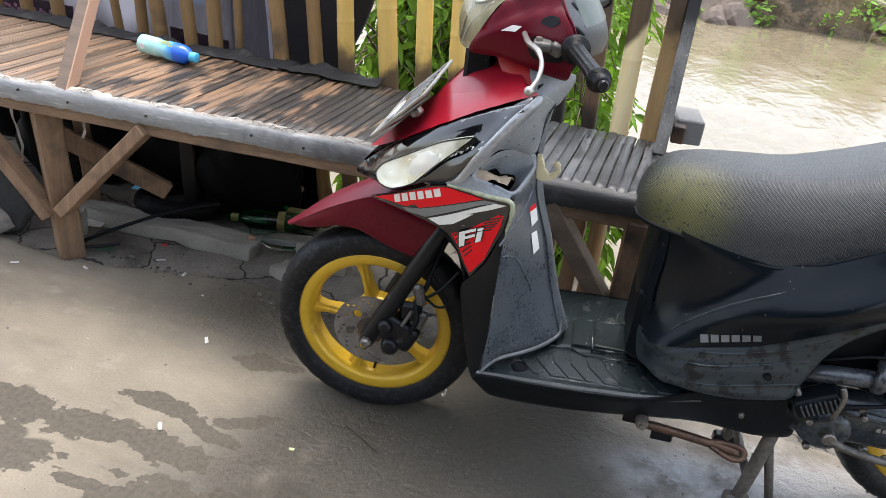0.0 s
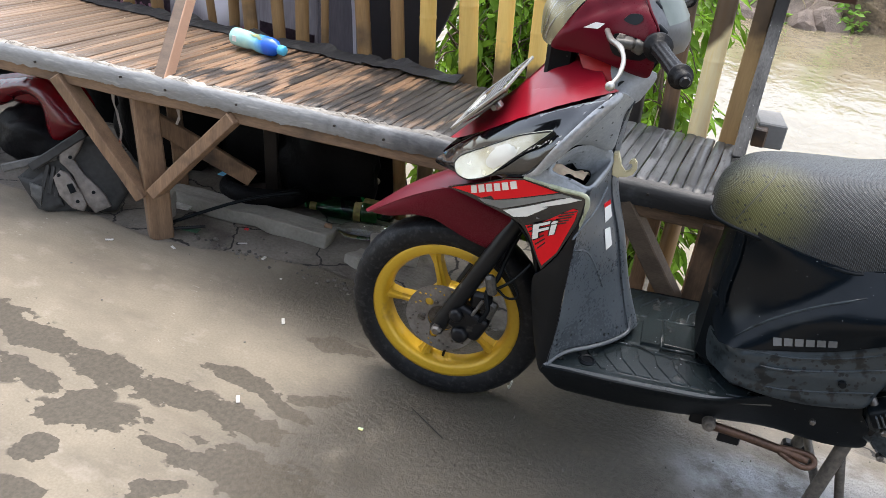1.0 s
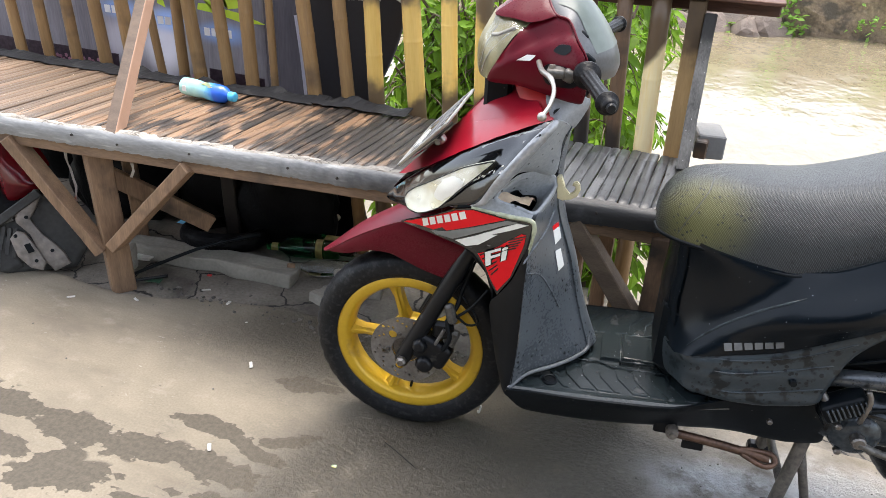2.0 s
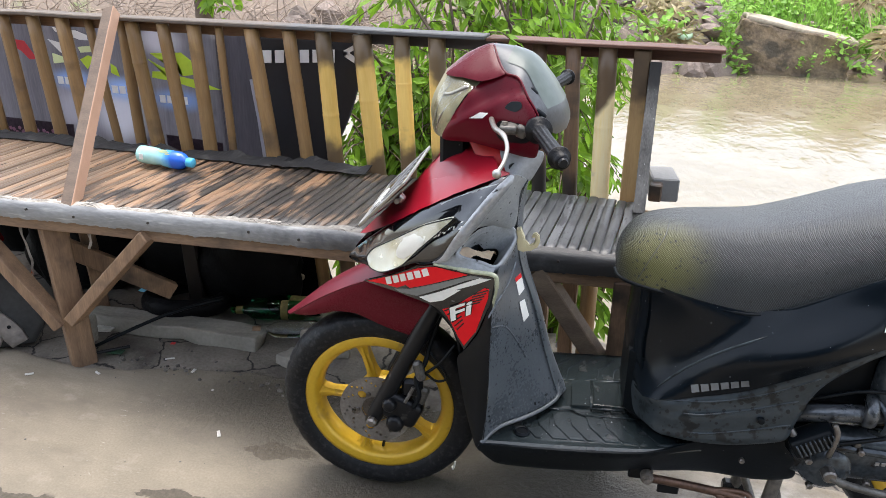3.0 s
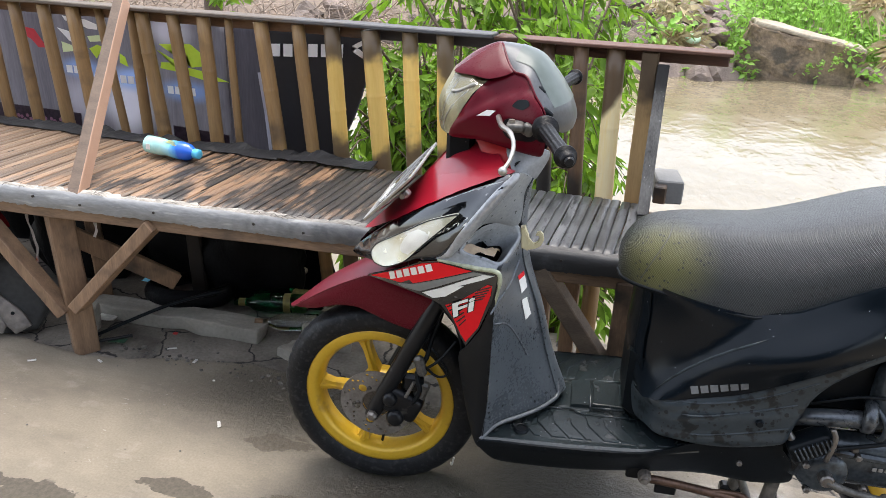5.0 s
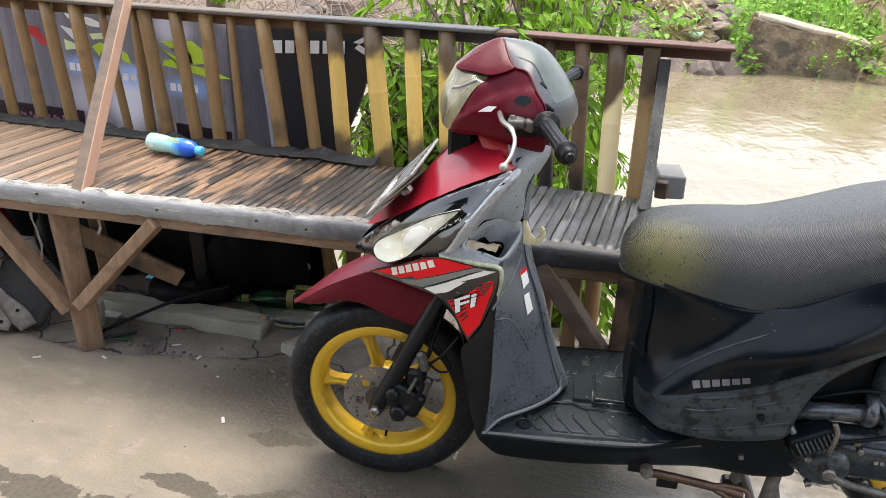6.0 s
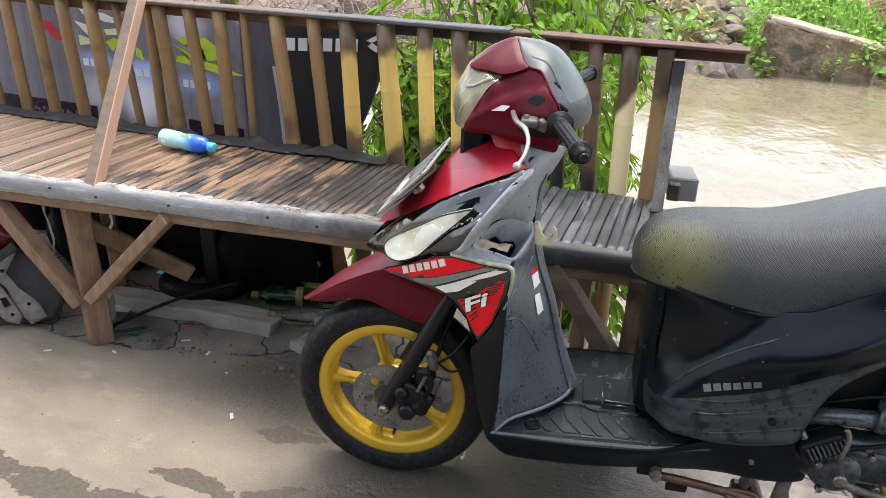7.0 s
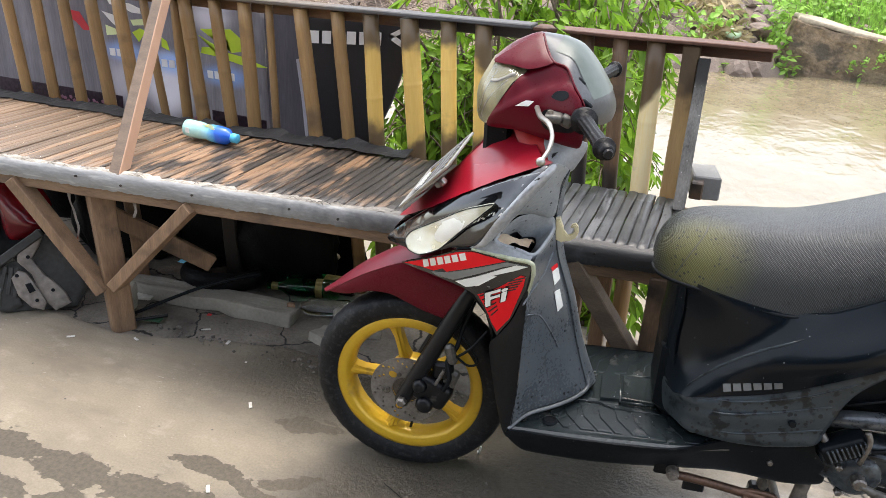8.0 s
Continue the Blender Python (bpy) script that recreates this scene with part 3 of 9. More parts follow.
def merge(bm, own):
    if bm is None:
        return own
    me = bpy.data.meshes.new("tmp")
    own.to_mesh(me)
    own.free()
    bm.from_mesh(me)
    bpy.data.meshes.remove(me)
    return bm


def beam(a, b, w, d, bevel=0.003, rough=0.0, spin=0.0, seed=0, cuts=0, bm=None):
    """A squared timber from a to b, w by d across, with slightly wandering edges."""
    a, b = Vector(a), Vector(b)
    way = b - a
    own = box((w, d, way.length), (0, 0, 0), bevel)
    if cuts:
        edges = [e for e in own.edges if abs((e.verts[0].co - e.verts[1].co).z) > way.length * 0.5]
        bmesh.ops.subdivide_edges(own, edges=edges, cuts=cuts, use_grid_fill=True)
    if rough:
        for v in own.verts:
            q = noise.noise_vector(Vector((v.co.x * 9 + seed * 7.1, v.co.y * 9, v.co.z * 6 + seed)))
            v.co += q * rough
    m = Matrix.Translation((a + b) / 2) @ way.to_track_quat("Z", "Y").to_matrix().to_4x4() @ pose(0, 0, 0, 0, 0, spin)
    bmesh.ops.transform(own, matrix=m, verts=own.verts)
    return merge(bm, own)


def tube(points, radius, sides=10, bm=None, caps=True):
    """A round bar along points; radius is one number or one for each point."""
    own = bmesh.new()
    pts = [Vector(p) for p in points]
    rad = list(radius) if isinstance(radius, (list, tuple)) else [radius] * len(pts)
    rings, up = [], None
    for i, p in enumerate(pts):
        way = (pts[min(i + 1, len(pts) - 1)] - pts[max(i - 1, 0)]).normalized()
        if up is None:
            up = way.orthogonal().normalized()
        up = (up - way * up.dot(way)).normalized()
        side = way.cross(up)
        rings.append([own.verts.new(p + (up * math.cos(k * math.tau / sides) + side * math.sin(k * math.tau / sides)) * rad[i]) for k in range(sides)])
    for r0, r1 in zip(rings, rings[1:]):
        for k in range(sides):
            own.faces.new((r0[k], r0[(k + 1) % sides], r1[(k + 1) % sides], r1[k]))
    if caps:
        own.faces.new(rings[0][::-1])
        own.faces.new(rings[-1])
    return merge(bm, own)


def curve_points(pts, n=8):
    """A smooth curve through points."""
    pts = [Vector(p) for p in pts]
    out = []
    for i in range(len(pts) - 1):
        p0, p1, p2, p3 = pts[max(i - 1, 0)], pts[i], pts[i + 1], pts[min(i + 2, len(pts) - 1)]
        for k in range(n):
            t = k / n
            out.append(0.5 * (2 * p1 + (p2 - p0) * t + (2 * p0 - 5 * p1 + 4 * p2 - p3) * t * t + (3 * p1 - p0 - 3 * p2 + p3) * t ** 3))
    return out + [pts[-1]]


def spin_profile(profile, sides=48, axis="y", closed=False, bm=None):
    """Turns (radius, offset) pairs round an axis."""
    own = bmesh.new()
    rings = []
    for k in range(sides):
        a = k * math.tau / sides
        c, s = math.cos(a), math.sin(a)
        rings.append([own.verts.new((r * c, o, r * s) if axis == "y" else ((r * c, r * s, o) if axis == "z" else (o, r * c, r * s))) for r, o in profile])
    m = len(profile)
    for k in range(sides):
        a, b = rings[k], rings[(k + 1) % sides]
        for j in range(m if closed else m - 1):
            own.faces.new((a[j], b[j], b[(j + 1) % m], a[(j + 1) % m]))
    bmesh.ops.recalc_face_normals(own, faces=own.faces)
    return merge(bm, own)


def flat_shape(points, plane_y, thick=0.0015, bm=None):
    """A thin cut-out standing in an xz plane."""
    own = bmesh.new()
    f = own.faces.new([own.verts.new((x, plane_y, z)) for x, z in points])
    bmesh.ops.triangulate(own, faces=[f])
    out = bmesh.ops.extrude_face_region(own, geom=own.faces[:])
    for v in out["geom"]:
        if isinstance(v, bmesh.types.BMVert):
            v.co.y -= thick
    bmesh.ops.recalc_face_normals(own, faces=own.faces)
    return merge(bm, own)


rnd = random.Random(7)


# ---- ground, river, far bank ----
def slab_lip(x):
    """Where the yard's slab has broken off along the bench."""
    return 0.305 + 0.22 * max(-0.55, min(0.0, x + 0.55)) + 0.030 * noise.noise(Vector((x * 2.3, 3.1, 0))) + 0.018 * noise.noise(Vector((x * 11, 1.1, 0))) + 0.010 * noise.noise(Vector((x * 34, 5.1, 0)))


def near_height(x, y):
    z = 0.012 * noise.noise(Vector((x * 0.7, y * 0.7, 0))) if abs(x) > 2.5 or y < -2.5 else 0.0
    lip = slab_lip(x)
    if y > lip:
        z -= min(1.0, (y - lip) / 0.012) * 0.014 - 0.010 * noise.noise(Vector((x * 7, y * 7, 2))) * min(1.0, (y - lip) / 0.05)
    edge = 0.86 + 0.06 * noise.noise(Vector((x * 1.7, 0.4, 5)))
    if y > edge:
        t = min(1.0, (y - edge) / 0.9)
        z -= 1.7 * t * t * (3 - 2 * t)
    return z


def far_height(x, y):
    shore = 12.1 + 0.25 * noise.noise(Vector((x * 0.35, 1.7, 0)))
    t = (y - shore) / 6.0
    if t < 0:
        return -1.7 + max(0.0, 0.65 + t * 6)
    return -1.05 + 2.6 * min(1.0, t) ** 0.75 + 0.16 * noise.noise(Vector((x * 0.9, y * 0.9, 4))) + min(3.0, max(0.0, y - shore - 6) * 0.12)


def ground():
    bm = bmesh.new()
    xs = [-400, -120, -40, -14, -6] + [-3.5 + 0.06 * i for i in range(35)] + [-1.42 + 0.015 * i for i in range(110)] + [0.24 + 0.06 * i for i in range(47)] + [4.5, 7, 14, 40, 120, 400]
    ys = [-400, -100, -30, -9, -4] + [-2 + 0.16 * i for i in range(12)] + [0.10 + 0.0125 * i for i in range(25)] + [0.415 + 0.035 * i for i in range(42)] + [2.2, 4, 7, 10] + [11 + 0.28 * i for i in range(34)] + [24, 40, 90, 200, 400]
    grid = [[bm.verts.new((x, y, near_height(x, y) if y < 6 else far_height(x, y))) for x in xs] for y in ys]
    for j in range(len(ys) - 1):
        for i in range(len(xs) - 1):
            f = bm.faces.new((grid[j][i], grid[j][i + 1], grid[j + 1][i + 1], grid[j + 1][i]))
            f.material_index = 0 if ys[j] < slab_lip(xs[i]) else (1 if ys[j] < 3 else 2)
    return tagged(mesh_object("ground", bm, [CONCRETE, DIRT, BANK], smooth=True), "worn concrete yard that drops to a muddy river bank", "ground", kind="structure")


ground()
bm = bmesh.new()
wx, wy = [-300 + 15 * i for i in range(41)], [0.95, 2, 4, 6, 8, 10, 12.6]
wg = [[bm.verts.new((x, y, -0.83)) for x in wx] for y in wy]
for j in range(len(wy) - 1):
    for i in range(len(wx) - 1):
        bm.faces.new((wg[j][i], wg[j][i + 1], wg[j + 1][i + 1], wg[j + 1][i]))
tagged(mesh_object("water", bm, WATER), "muddy brown river with small ripples", "river", kind="structure")


# ---- bench ----
BENCH_Z = 0.548
bench = thing("bench", pose(0, 0, 0), "long bench of split bamboo slats, charred at one end", "bench")


def front_y(x):
    """The front edge of the bench, which is deeper at its far end."""
    return 0.228 + 0.088 * x


def slat_mesh(length, width, rise, seed):
    bm = bmesh.new()
    rows = []
    for i in range(7):
        y = -length / 2 + length * i / 6
        w = width * (1 + 0.10 * noise.noise(Vector((i * 0.6, seed * 3.3, 0))))
        dx = 0.003 * noise.noise(Vector((i * 0.4, seed * 1.7, 9)))
        rows.append([bm.verts.new((dx + w * u / 2, y, h * rise)) for u, h in ((-1, -1.4), (-0.975, 0.2), (-0.65, 0.86), (0, 1), (0.65, 0.86), (0.975, 0.2), (1, -1.4))])
    for a, b in zip(rows, rows[1:]):
        for k in range(6):
            bm.faces.new((a[k], a[k + 1], b[k + 1], b[k]))
        bm.faces.new((a[6], a[0], b[0], b[6]))
    bm.faces.new(rows[0])
    bm.faces.new(rows[-1][::-1])
    bmesh.ops.recalc_face_normals(bm, faces=bm.faces)
    for f in bm.faces:
        f.smooth = len(f.verts) == 4
    return bm


# legs, beams and braces
BRACE_END = (-0.965, 0.49, 0.140)
part("front_leg", beam((-1.128, 0.222, -0.02), (-1.118, 0.196, 0.495), 0.074, 0.066, 0.005, 0.005, 32, 1, 6), TIMBER, bench)
part("front_leg", beam((0.515, 0.30, -0.02), (0.515, 0.305, 0.495), 0.05, 0.055, 0.004, 0.004, 0, 2, 5), TIMBER, bench)
part("front_leg", beam((0.305, 0.33, -0.02), (0.303, 0.33, 0.50), 0.036, 0.05, 0.004, 0.004, 0, 12, 5), TIMBER, bench)
part("back_leg", beam((0.345, 0.63, -0.05), (0.345, 0.63, 0.50), 0.042, 0.04, 0.004, 0.004, 0, 13, 5), TIMBER, bench)
part("front_leg", beam((-2.35, 0.14, -0.02), (-2.35, 0.09, 0.495), 0.06, 0.05, 0.004, 0.004, 0, 3, 5), TIMBER, bench)
# this leg's dark finish stands in for the shade under the bench
part("back_leg", beam((-1.03, 0.70, -0.03), (-1.04, 0.70, 0.47), 0.05, 0.05, 0.004, 0.004, 20, 4, 5), POLE_DARK, bench)
part("back_leg", beam((-1.335, 0.55, -0.03), (-1.30, 0.50, 0.47), 0.05, 0.05, 0.004, 0.004, 10, 14, 5), TIMBER, bench)
part("back_leg", beam((0.50, 0.72, -0.03), (0.50, 0.72, 0.50), 0.055, 0.055, 0.004, 0.004, 0, 5, 5), TIMBER, bench)
part("brace", beam((-1.130, 0.172, 0.145), (-1.372, 0.125, 0.495), 0.056, 0.036, 0.003, 0.003, 0, 6, 5), TIMBER, bench)
part("brace", beam((-1.080, 0.172, 0.175), (-0.765, 0.180, 0.492), 0.060, 0.036, 0.003, 0.003, 0, 7, 5), TIMBER, bench)
part("brace", beam((-1.185, 0.245, 0.385), BRACE_END, 0.034, 0.056, 0.003, 0.003, 0, 8, 5), TIMBER, bench)
part("brace", beam((0.300, 0.285, 0.50), (0.565, 0.30, 0.14), 0.056, 0.045, 0.003, 0.003, 0, 9, 5), TIMBER_GREY, bench)
part("back_leg", tube([(0.405, 0.60, -0.05), (0.407, 0.60, 0.50)], 0.024, 12), POLE, bench, "bamboo back leg", True)
part("front_beam", beam((-2.5, front_y(-2.5) + 0.030, 0.497), (0.545, front_y(0.545) + 0.030, 0.497), 0.034, 0.05, 0.004, 0.003, 0, 10, 40), TIMBER_ALONG, bench)
part("back_beam", beam((-2.5, 0.72, 0.50), (0.545, 0.72, 0.50), 0.05, 0.05, 0.004, 0.003, 0, 11, 10), TIMBER_ALONG, bench)


def edge_strip(x0, x1, material, seed, label):
    """A tattered strip nailed along the front edge, its top folded over the slat ends."""
    bm = bmesh.new()
    n = max(4, int((x1 - x0) / 0.006))
    rows = []
    for i in range(n + 1):
        x = x0 + (x1 - x0) * i / n
        low = 0.506 + 0.006 * noise.noise(Vector((x * 5, seed, 0))) + 0.005 * noise.noise(Vector((x * 40, seed, 1))) + 0.003 * noise.noise(Vector((x * 120, seed, 2)))
        f = front_y(x)
        back = f + 0.032 + 0.016 * noise.noise(Vector((x * 8, seed, 3))) + 0.016 * noise.noise(Vector((x * 38, seed, 4)))
        wav = 0.0035 * noise.noise(Vector((x * 12, seed, 6))) + 0.0006 * noise.noise(Vector((x * 50, seed, 7)))
        lump = 0.004 * noise.noise(Vector((x * 6, seed, 9)))
        prof = ((f + 0.004 + wav, low), (f + wav - lump, 0.518), (f - 0.002 - wav, 0.535 + lump), (f + 0.001 + wav, 0.550), (f + 0.009, 0.559 + wav), (back, 0.5605 + 1.6 * wav), (back, 0.558), (f + 0.011, 0.555), (f + 0.008, 0.54), (f + 0.009, low + 0.002))
        rows.append([bm.verts.new((x, y, z)) for y, z in prof])
    m = len(rows[0])
    for a, b in zip(rows, rows[1:]):
        for k in range(m):
            f = bm.faces.new((a[k], a[(k + 1) % m], b[(k + 1) % m], b[k]))
            f.smooth, f.material_index = True, 1 if k in (4, 5) else 0
    bm.faces.new(rows[0])
    bm.faces.new(rows[-1][::-1])
    bmesh.ops.recalc_face_normals(bm, faces=bm.faces)
    for a, b in zip(rows, rows[1:]):
        for k in (0, 5, 6, 9):
            bm.edges.get((a[k], b[k])).smooth = False
    return part("edge_strip", bm, material, bench, label)


sheet = edge_strip(-2.5, 0.545, [EDGE, EDGE_LIP], 1, "tattered grey strip, flaking white paint, sooty at one end")
fray = random.Random(17)
for k in range(46):
    x = -2.2 + 2.4 * fray.random()
    y, way = front_y(x) + fray.uniform(0.004, 0.03), fray.uniform(-0.6, 0.6)
    n = fray.uniform(0.012, 0.045)
    part("fibre", tube(curve_points([(x, y, 0.560), (x + n * 0.5, y + n * 0.3 * way, 0.563 + fray.uniform(0, 0.006)), (x + n, y + n * way, 0.5605)], 3), 0.0008, 4), EDGE_LIP, sheet)
for k in range(13):
    x = -2.3 + 0.225 * k + 0.05 * math.sin(k * 4.1)
    part("nail", tube([(x, front_y(x) + 0.004, 0.533 + 0.007 * math.sin(k * 2.7)), (x, front_y(x) - 0.005, 0.533 + 0.007 * math.sin(k * 2.7))], 0.0035, 8), NAIL, sheet)

# rubber strip along the back of the seat
def rubber_strip(x0, x1, y0, lift, seed):
    bm = bmesh.new()
    n = int((x1 - x0) / 0.02)
    rows = []
    for i in range(n + 1):
        x = x0 + (x1 - x0) * i / n
        a = 0.014 * noise.noise(Vector((x * 3.1, seed, 0)))
        b = 0.010 * noise.noise(Vector((x * 9, seed, 4)))
        c = 0.016 * noise.noise(Vector((x * 14, seed, 8))) + 0.010 * noise.noise(Vector((x * 45, seed, 9)))
        end = min(1.0, 0.25 + (x1 - x) / 0.12)
        a, b, c = a * end, b * end, c * end
        prof = ((y0 + a + c, 0.556 + lift), (y0 + 0.03 + a, 0.561 + lift + b), (y0 + 0.066, 0.566 + lift + a + b + c), (y0 + 0.068, 0.563 + lift + a + b + c), (y0 + 0.03 + a, 0.558 + lift + b), (y0 + a + c + 0.003, 0.5535 + lift))
        rows.append([bm.verts.new((x, y, z)) for y, z in prof])
    for a, b in zip(rows, rows[1:]):
        for k in range(6):
            bm.faces.new((a[k], a[(k + 1) % 6], b[(k + 1) % 6], b[k]))
    bm.faces.new(rows[0])
    bm.faces.new(rows[-1][::-1])
    bmesh.ops.recalc_face_normals(bm, faces=bm.faces)
    return part("rubber_strip", bm, RUBBER_STRIP, bench, "strip of old black rubber")


rubber_strip(-2.5, -0.66, 0.665, 0.0, 1)
rubber_strip(-0.67, -0.33, 0.675, 0.004, 2)

# ---- fence ----
fence = thing("fence", pose(0, 0, 0), "fence of upright bamboo poles under a timber rail", "fence")
FY = 0.80
part("rail", beam((-2.6, FY + 0.006, 0.985), (0.022, FY + 0.006, 0.983), 0.013, 0.074, 0.003, 0.0025, 90, 20, 30), RAIL_CAP, fence, "weathered grey rail cap")
part("rail", beam((0.026, FY + 0.006, 0.981), (0.688, FY + 0.006, 0.981), 0.010, 0.080, 0.002, 0.002, 90, 22, 12), RAIL_BROWN, fence, "reddish brown rail cap")
part("rail", beam((-2.6, FY + 0.042, 0.955), (0.060, FY + 0.042, 0.957), 0.034, 0.020, 0.003, 0.002, 90, 21, 30), RAIL_UNDER, fence, "brown timber rail")
part("rail", beam((0.063, FY + 0.042, 0.955), (0.682, FY + 0.042, 0.957), 0.034, 0.020, 0.003, 0.002, 90, 23, 12), RAIL_BROWN, fence, "dark reddish brown rail")


def pole_mesh(height, r, seed, node_gap=0.27, below=0.0):
    own = bmesh.new()
    rings = []
    first = node_gap * (0.25 + 0.6 * ((seed * 0.37) % 1.0))
    nodes = [first + node_gap * k for k in range(-1, 4) if 0.02 < first + node_gap * k < height - 0.03]
    cuts = sorted([-below, -below / 2] + [height * i / 9 for i in range(10)] + [q + d for q in nodes for d in (-0.012, -0.005, -0.002, 0.002, 0.005, 0.014)])
    cuts = [z for i, z in enumerate(cuts) if z <= height and (i == 0 or z > cuts[i - 1])]
    for z in cuts:
        d = min((abs(z - q) for q in nodes), default=1)
        swell = 1.0 + (0.04 if d < 0.003 else (0.008 if d < 0.007 else 0.0)) - 0.05 * z / height
        cx, cy = 0.003 * noise.noise(Vector((z * 2.5, seed, 0))), 0.003 * noise.noise(Vector((z * 2.5, seed, 7)))
        rings.append([own.verts.new((cx + r * swell * math.cos(k * math.tau / 14), cy + r * swell * math.sin(k * math.tau / 14), z)) for k in range(14)])
    for a, b in zip(rings, rings[1:]):
        for k in range(14):
            own.faces.new((a[k], a[(k + 1) % 14], b[(k + 1) % 14], b[k])).smooth = True
    own.faces.new(rings[0][::-1])
    own.faces.new(rings[-1])
    return own


# x at the seat, x under the rail, radius, finish, how far back
POLES = ((-2.042, -2.072, 0.0209, POLE, 0), (-1.902, -1.922, 0.0209, POLE, 0), (-1.763, -1.785, 0.0218, POLE, 0), (-1.622, -1.652, 0.0235, POLE, 0), (-1.493, -1.524, 0.0252, POLE, 0), (-1.378, -1.431, 0.0157, POLE, 0.02),
         (-1.288, -1.296, 0.0200, POLE, 0.03), (-1.189, -1.231, 0.0252, POLE, 0), (-1.066, -1.105, 0.0226, POLE, 0), (-0.970, -0.984, 0.0244, POLE, 0), (-0.878, -0.889, 0.0139, POLE, 0), (-0.720, -0.767, 0.0252, POLE, 0),
         (-0.592, -0.631, 0.0226, POLE, 0), (-0.484, -0.514, 0.027, POLE_PALE, 0), (-0.338, -0.380, 0.031, POLE_PALE, 0), (-0.226, -0.247, 0.026, POLE_PALE, 0), (-0.115, -0.136, 0.028, POLE_PALE, 0),
         (0.198, 0.178, 0.023, POLE_DARK, 0.02), (0.300, 0.277, 0.023, POLE_DARK, 0), (0.390, 0.375, 0.028, POLE_WHITE, 0))
for i, (foot_x, top_x, r, m, back) in enumerate(POLES):
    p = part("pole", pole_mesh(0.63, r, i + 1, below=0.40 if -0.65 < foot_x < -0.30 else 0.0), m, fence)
    lean = (top_x - foot_x) / 0.45
    p.matrix_basis = Matrix.Translation((foot_x - lean * 0.18, FY + back, 0.345)) @ pose(0, 0, 0, 0, math.degrees(math.atan(lean)), 0)
part("end_post", beam((0.478, FY, 0.30), (0.473, FY, 0.972), 0.044, 0.045, 0.003, 0.003, 0, 30, 6), TAN_POST, fence, "square tan end post with a dark top")
part("end_post", beam((0.517, FY - 0.16, 0.545), (0.510, FY + 0.0, 0.935), 0.032, 0.05, 0.003, 0.002, 0, 31, 6), GREY_BATTEN, fence, "speckled grey batten")

sb = beam((-1.01, 0.175, 0.553), (-1.275, 0.765, 1.008), 0.040, 0.040, 0.002, 0.002, 72, 40, 6)
foot_way = (Vector((-1.275, 0.765, 1.008)) - Vector((-1.01, 0.175, 0.553))).normalized()
for v in sb.verts:
    if (v.co - Vector((-1.01, 0.175, 0.553))).dot(foot_way) < 0.03:
        v.co += foot_way * ((0.5575 - v.co.z) / foot_way.z)
sb.normal_update()
for f in sb.faces:
    f.material_index = 1 if f.normal.y < -0.4 else 0
strut = tagged(mesh_object("strut", sb, [TIMBER_PALE, TIMBER_DIRTY]), "pale sawn timber strut leaning from bench edge to rail", "timber strut")

stub = thing("beam_stub", pose(0, 0, 0), "dark beam stub with a grey block behind the bench end", "beam")
part("stub", beam((0.53, 0.785, 0.592), (0.606, 0.80, 0.592), 0.125, 0.07, 0.004, 0.003, 0, 50, 3), PALE_BLOCK, stub)
part("stub", beam((0.535, 0.76, 0.592), (0.570, 0.76, 0.592), 0.13, 0.05, 0.004, 0.003, 0, 51, 3), POLE_DARK, stub)


# ---- unseen roof and wall added behind the camera to shape light and reflections ----
ROOFING = mat("unseen_roof_dark", (0.05, 0.054, 0.06), (0.03, 0.033, 0.037), rough=0.8, scale=2, fine=30, bump=0.2)
WALLING = mat("unseen_wall_dark", (0.028, 0.033, 0.042), (0.016, 0.019, 0.025), rough=0.85, scale=2, fine=30, stretch=(3, 3, 0.4), bump=0.3)
bm = bmesh.new()
for i in range(46):
    x = -4.5 + 0.2 * i
    box((0.11, 2.4, 0.02), (x, -5.4, 2.78), 0.006, bm)
    box((0.1, 2.4, 0.012), (x + 0.1, -5.4, 2.765), 0.0, bm)
tagged(mesh_object("roof", bm, ROOFING), "unseen corrugated roof added behind the camera to shape the light", "roof", kind="structure")
tagged(mesh_object("unseen_wall", box((9.2, 0.12, 2.76), (0, -6.5, 1.37), 0.01), WALLING), "unseen dim blue-grey wall added behind the camera to shape reflections", "wall", kind="structure")

# ---- banner hung behind the fence ----
BY = 0.885
banner = thing("banner", pose(0, 0, 0), "dark printed banner hung behind the fence, seen from its back", "banner")


def cloth(x0, x1, z_top, z_low, y, seed, cut=0.0):
    bm = bmesh.new()
    nx, nz = 40, 16
    g = []
    for j in range(nz + 1):
        row = []
        for i in range(nx + 1):
            u, v = i / nx, j / nz
            x = x0 + (x1 - x0 - cut * v * v) * u
            z = z_top + (z_low - z_top) * v
            row.append(bm.verts.new((x, y + 0.006 * noise.noise(Vector((x * 5, v * 2, seed))), z)))
        g.append(row)
    for a, b in zip(g, g[1:]):
        for k in range(nx):
            bm.faces.new((a[k], a[k + 1], b[k + 1], b[k])).smooth = True
    bmesh.ops.solidify(bm, geom=bm.faces[:], thickness=0.002)
    return bm


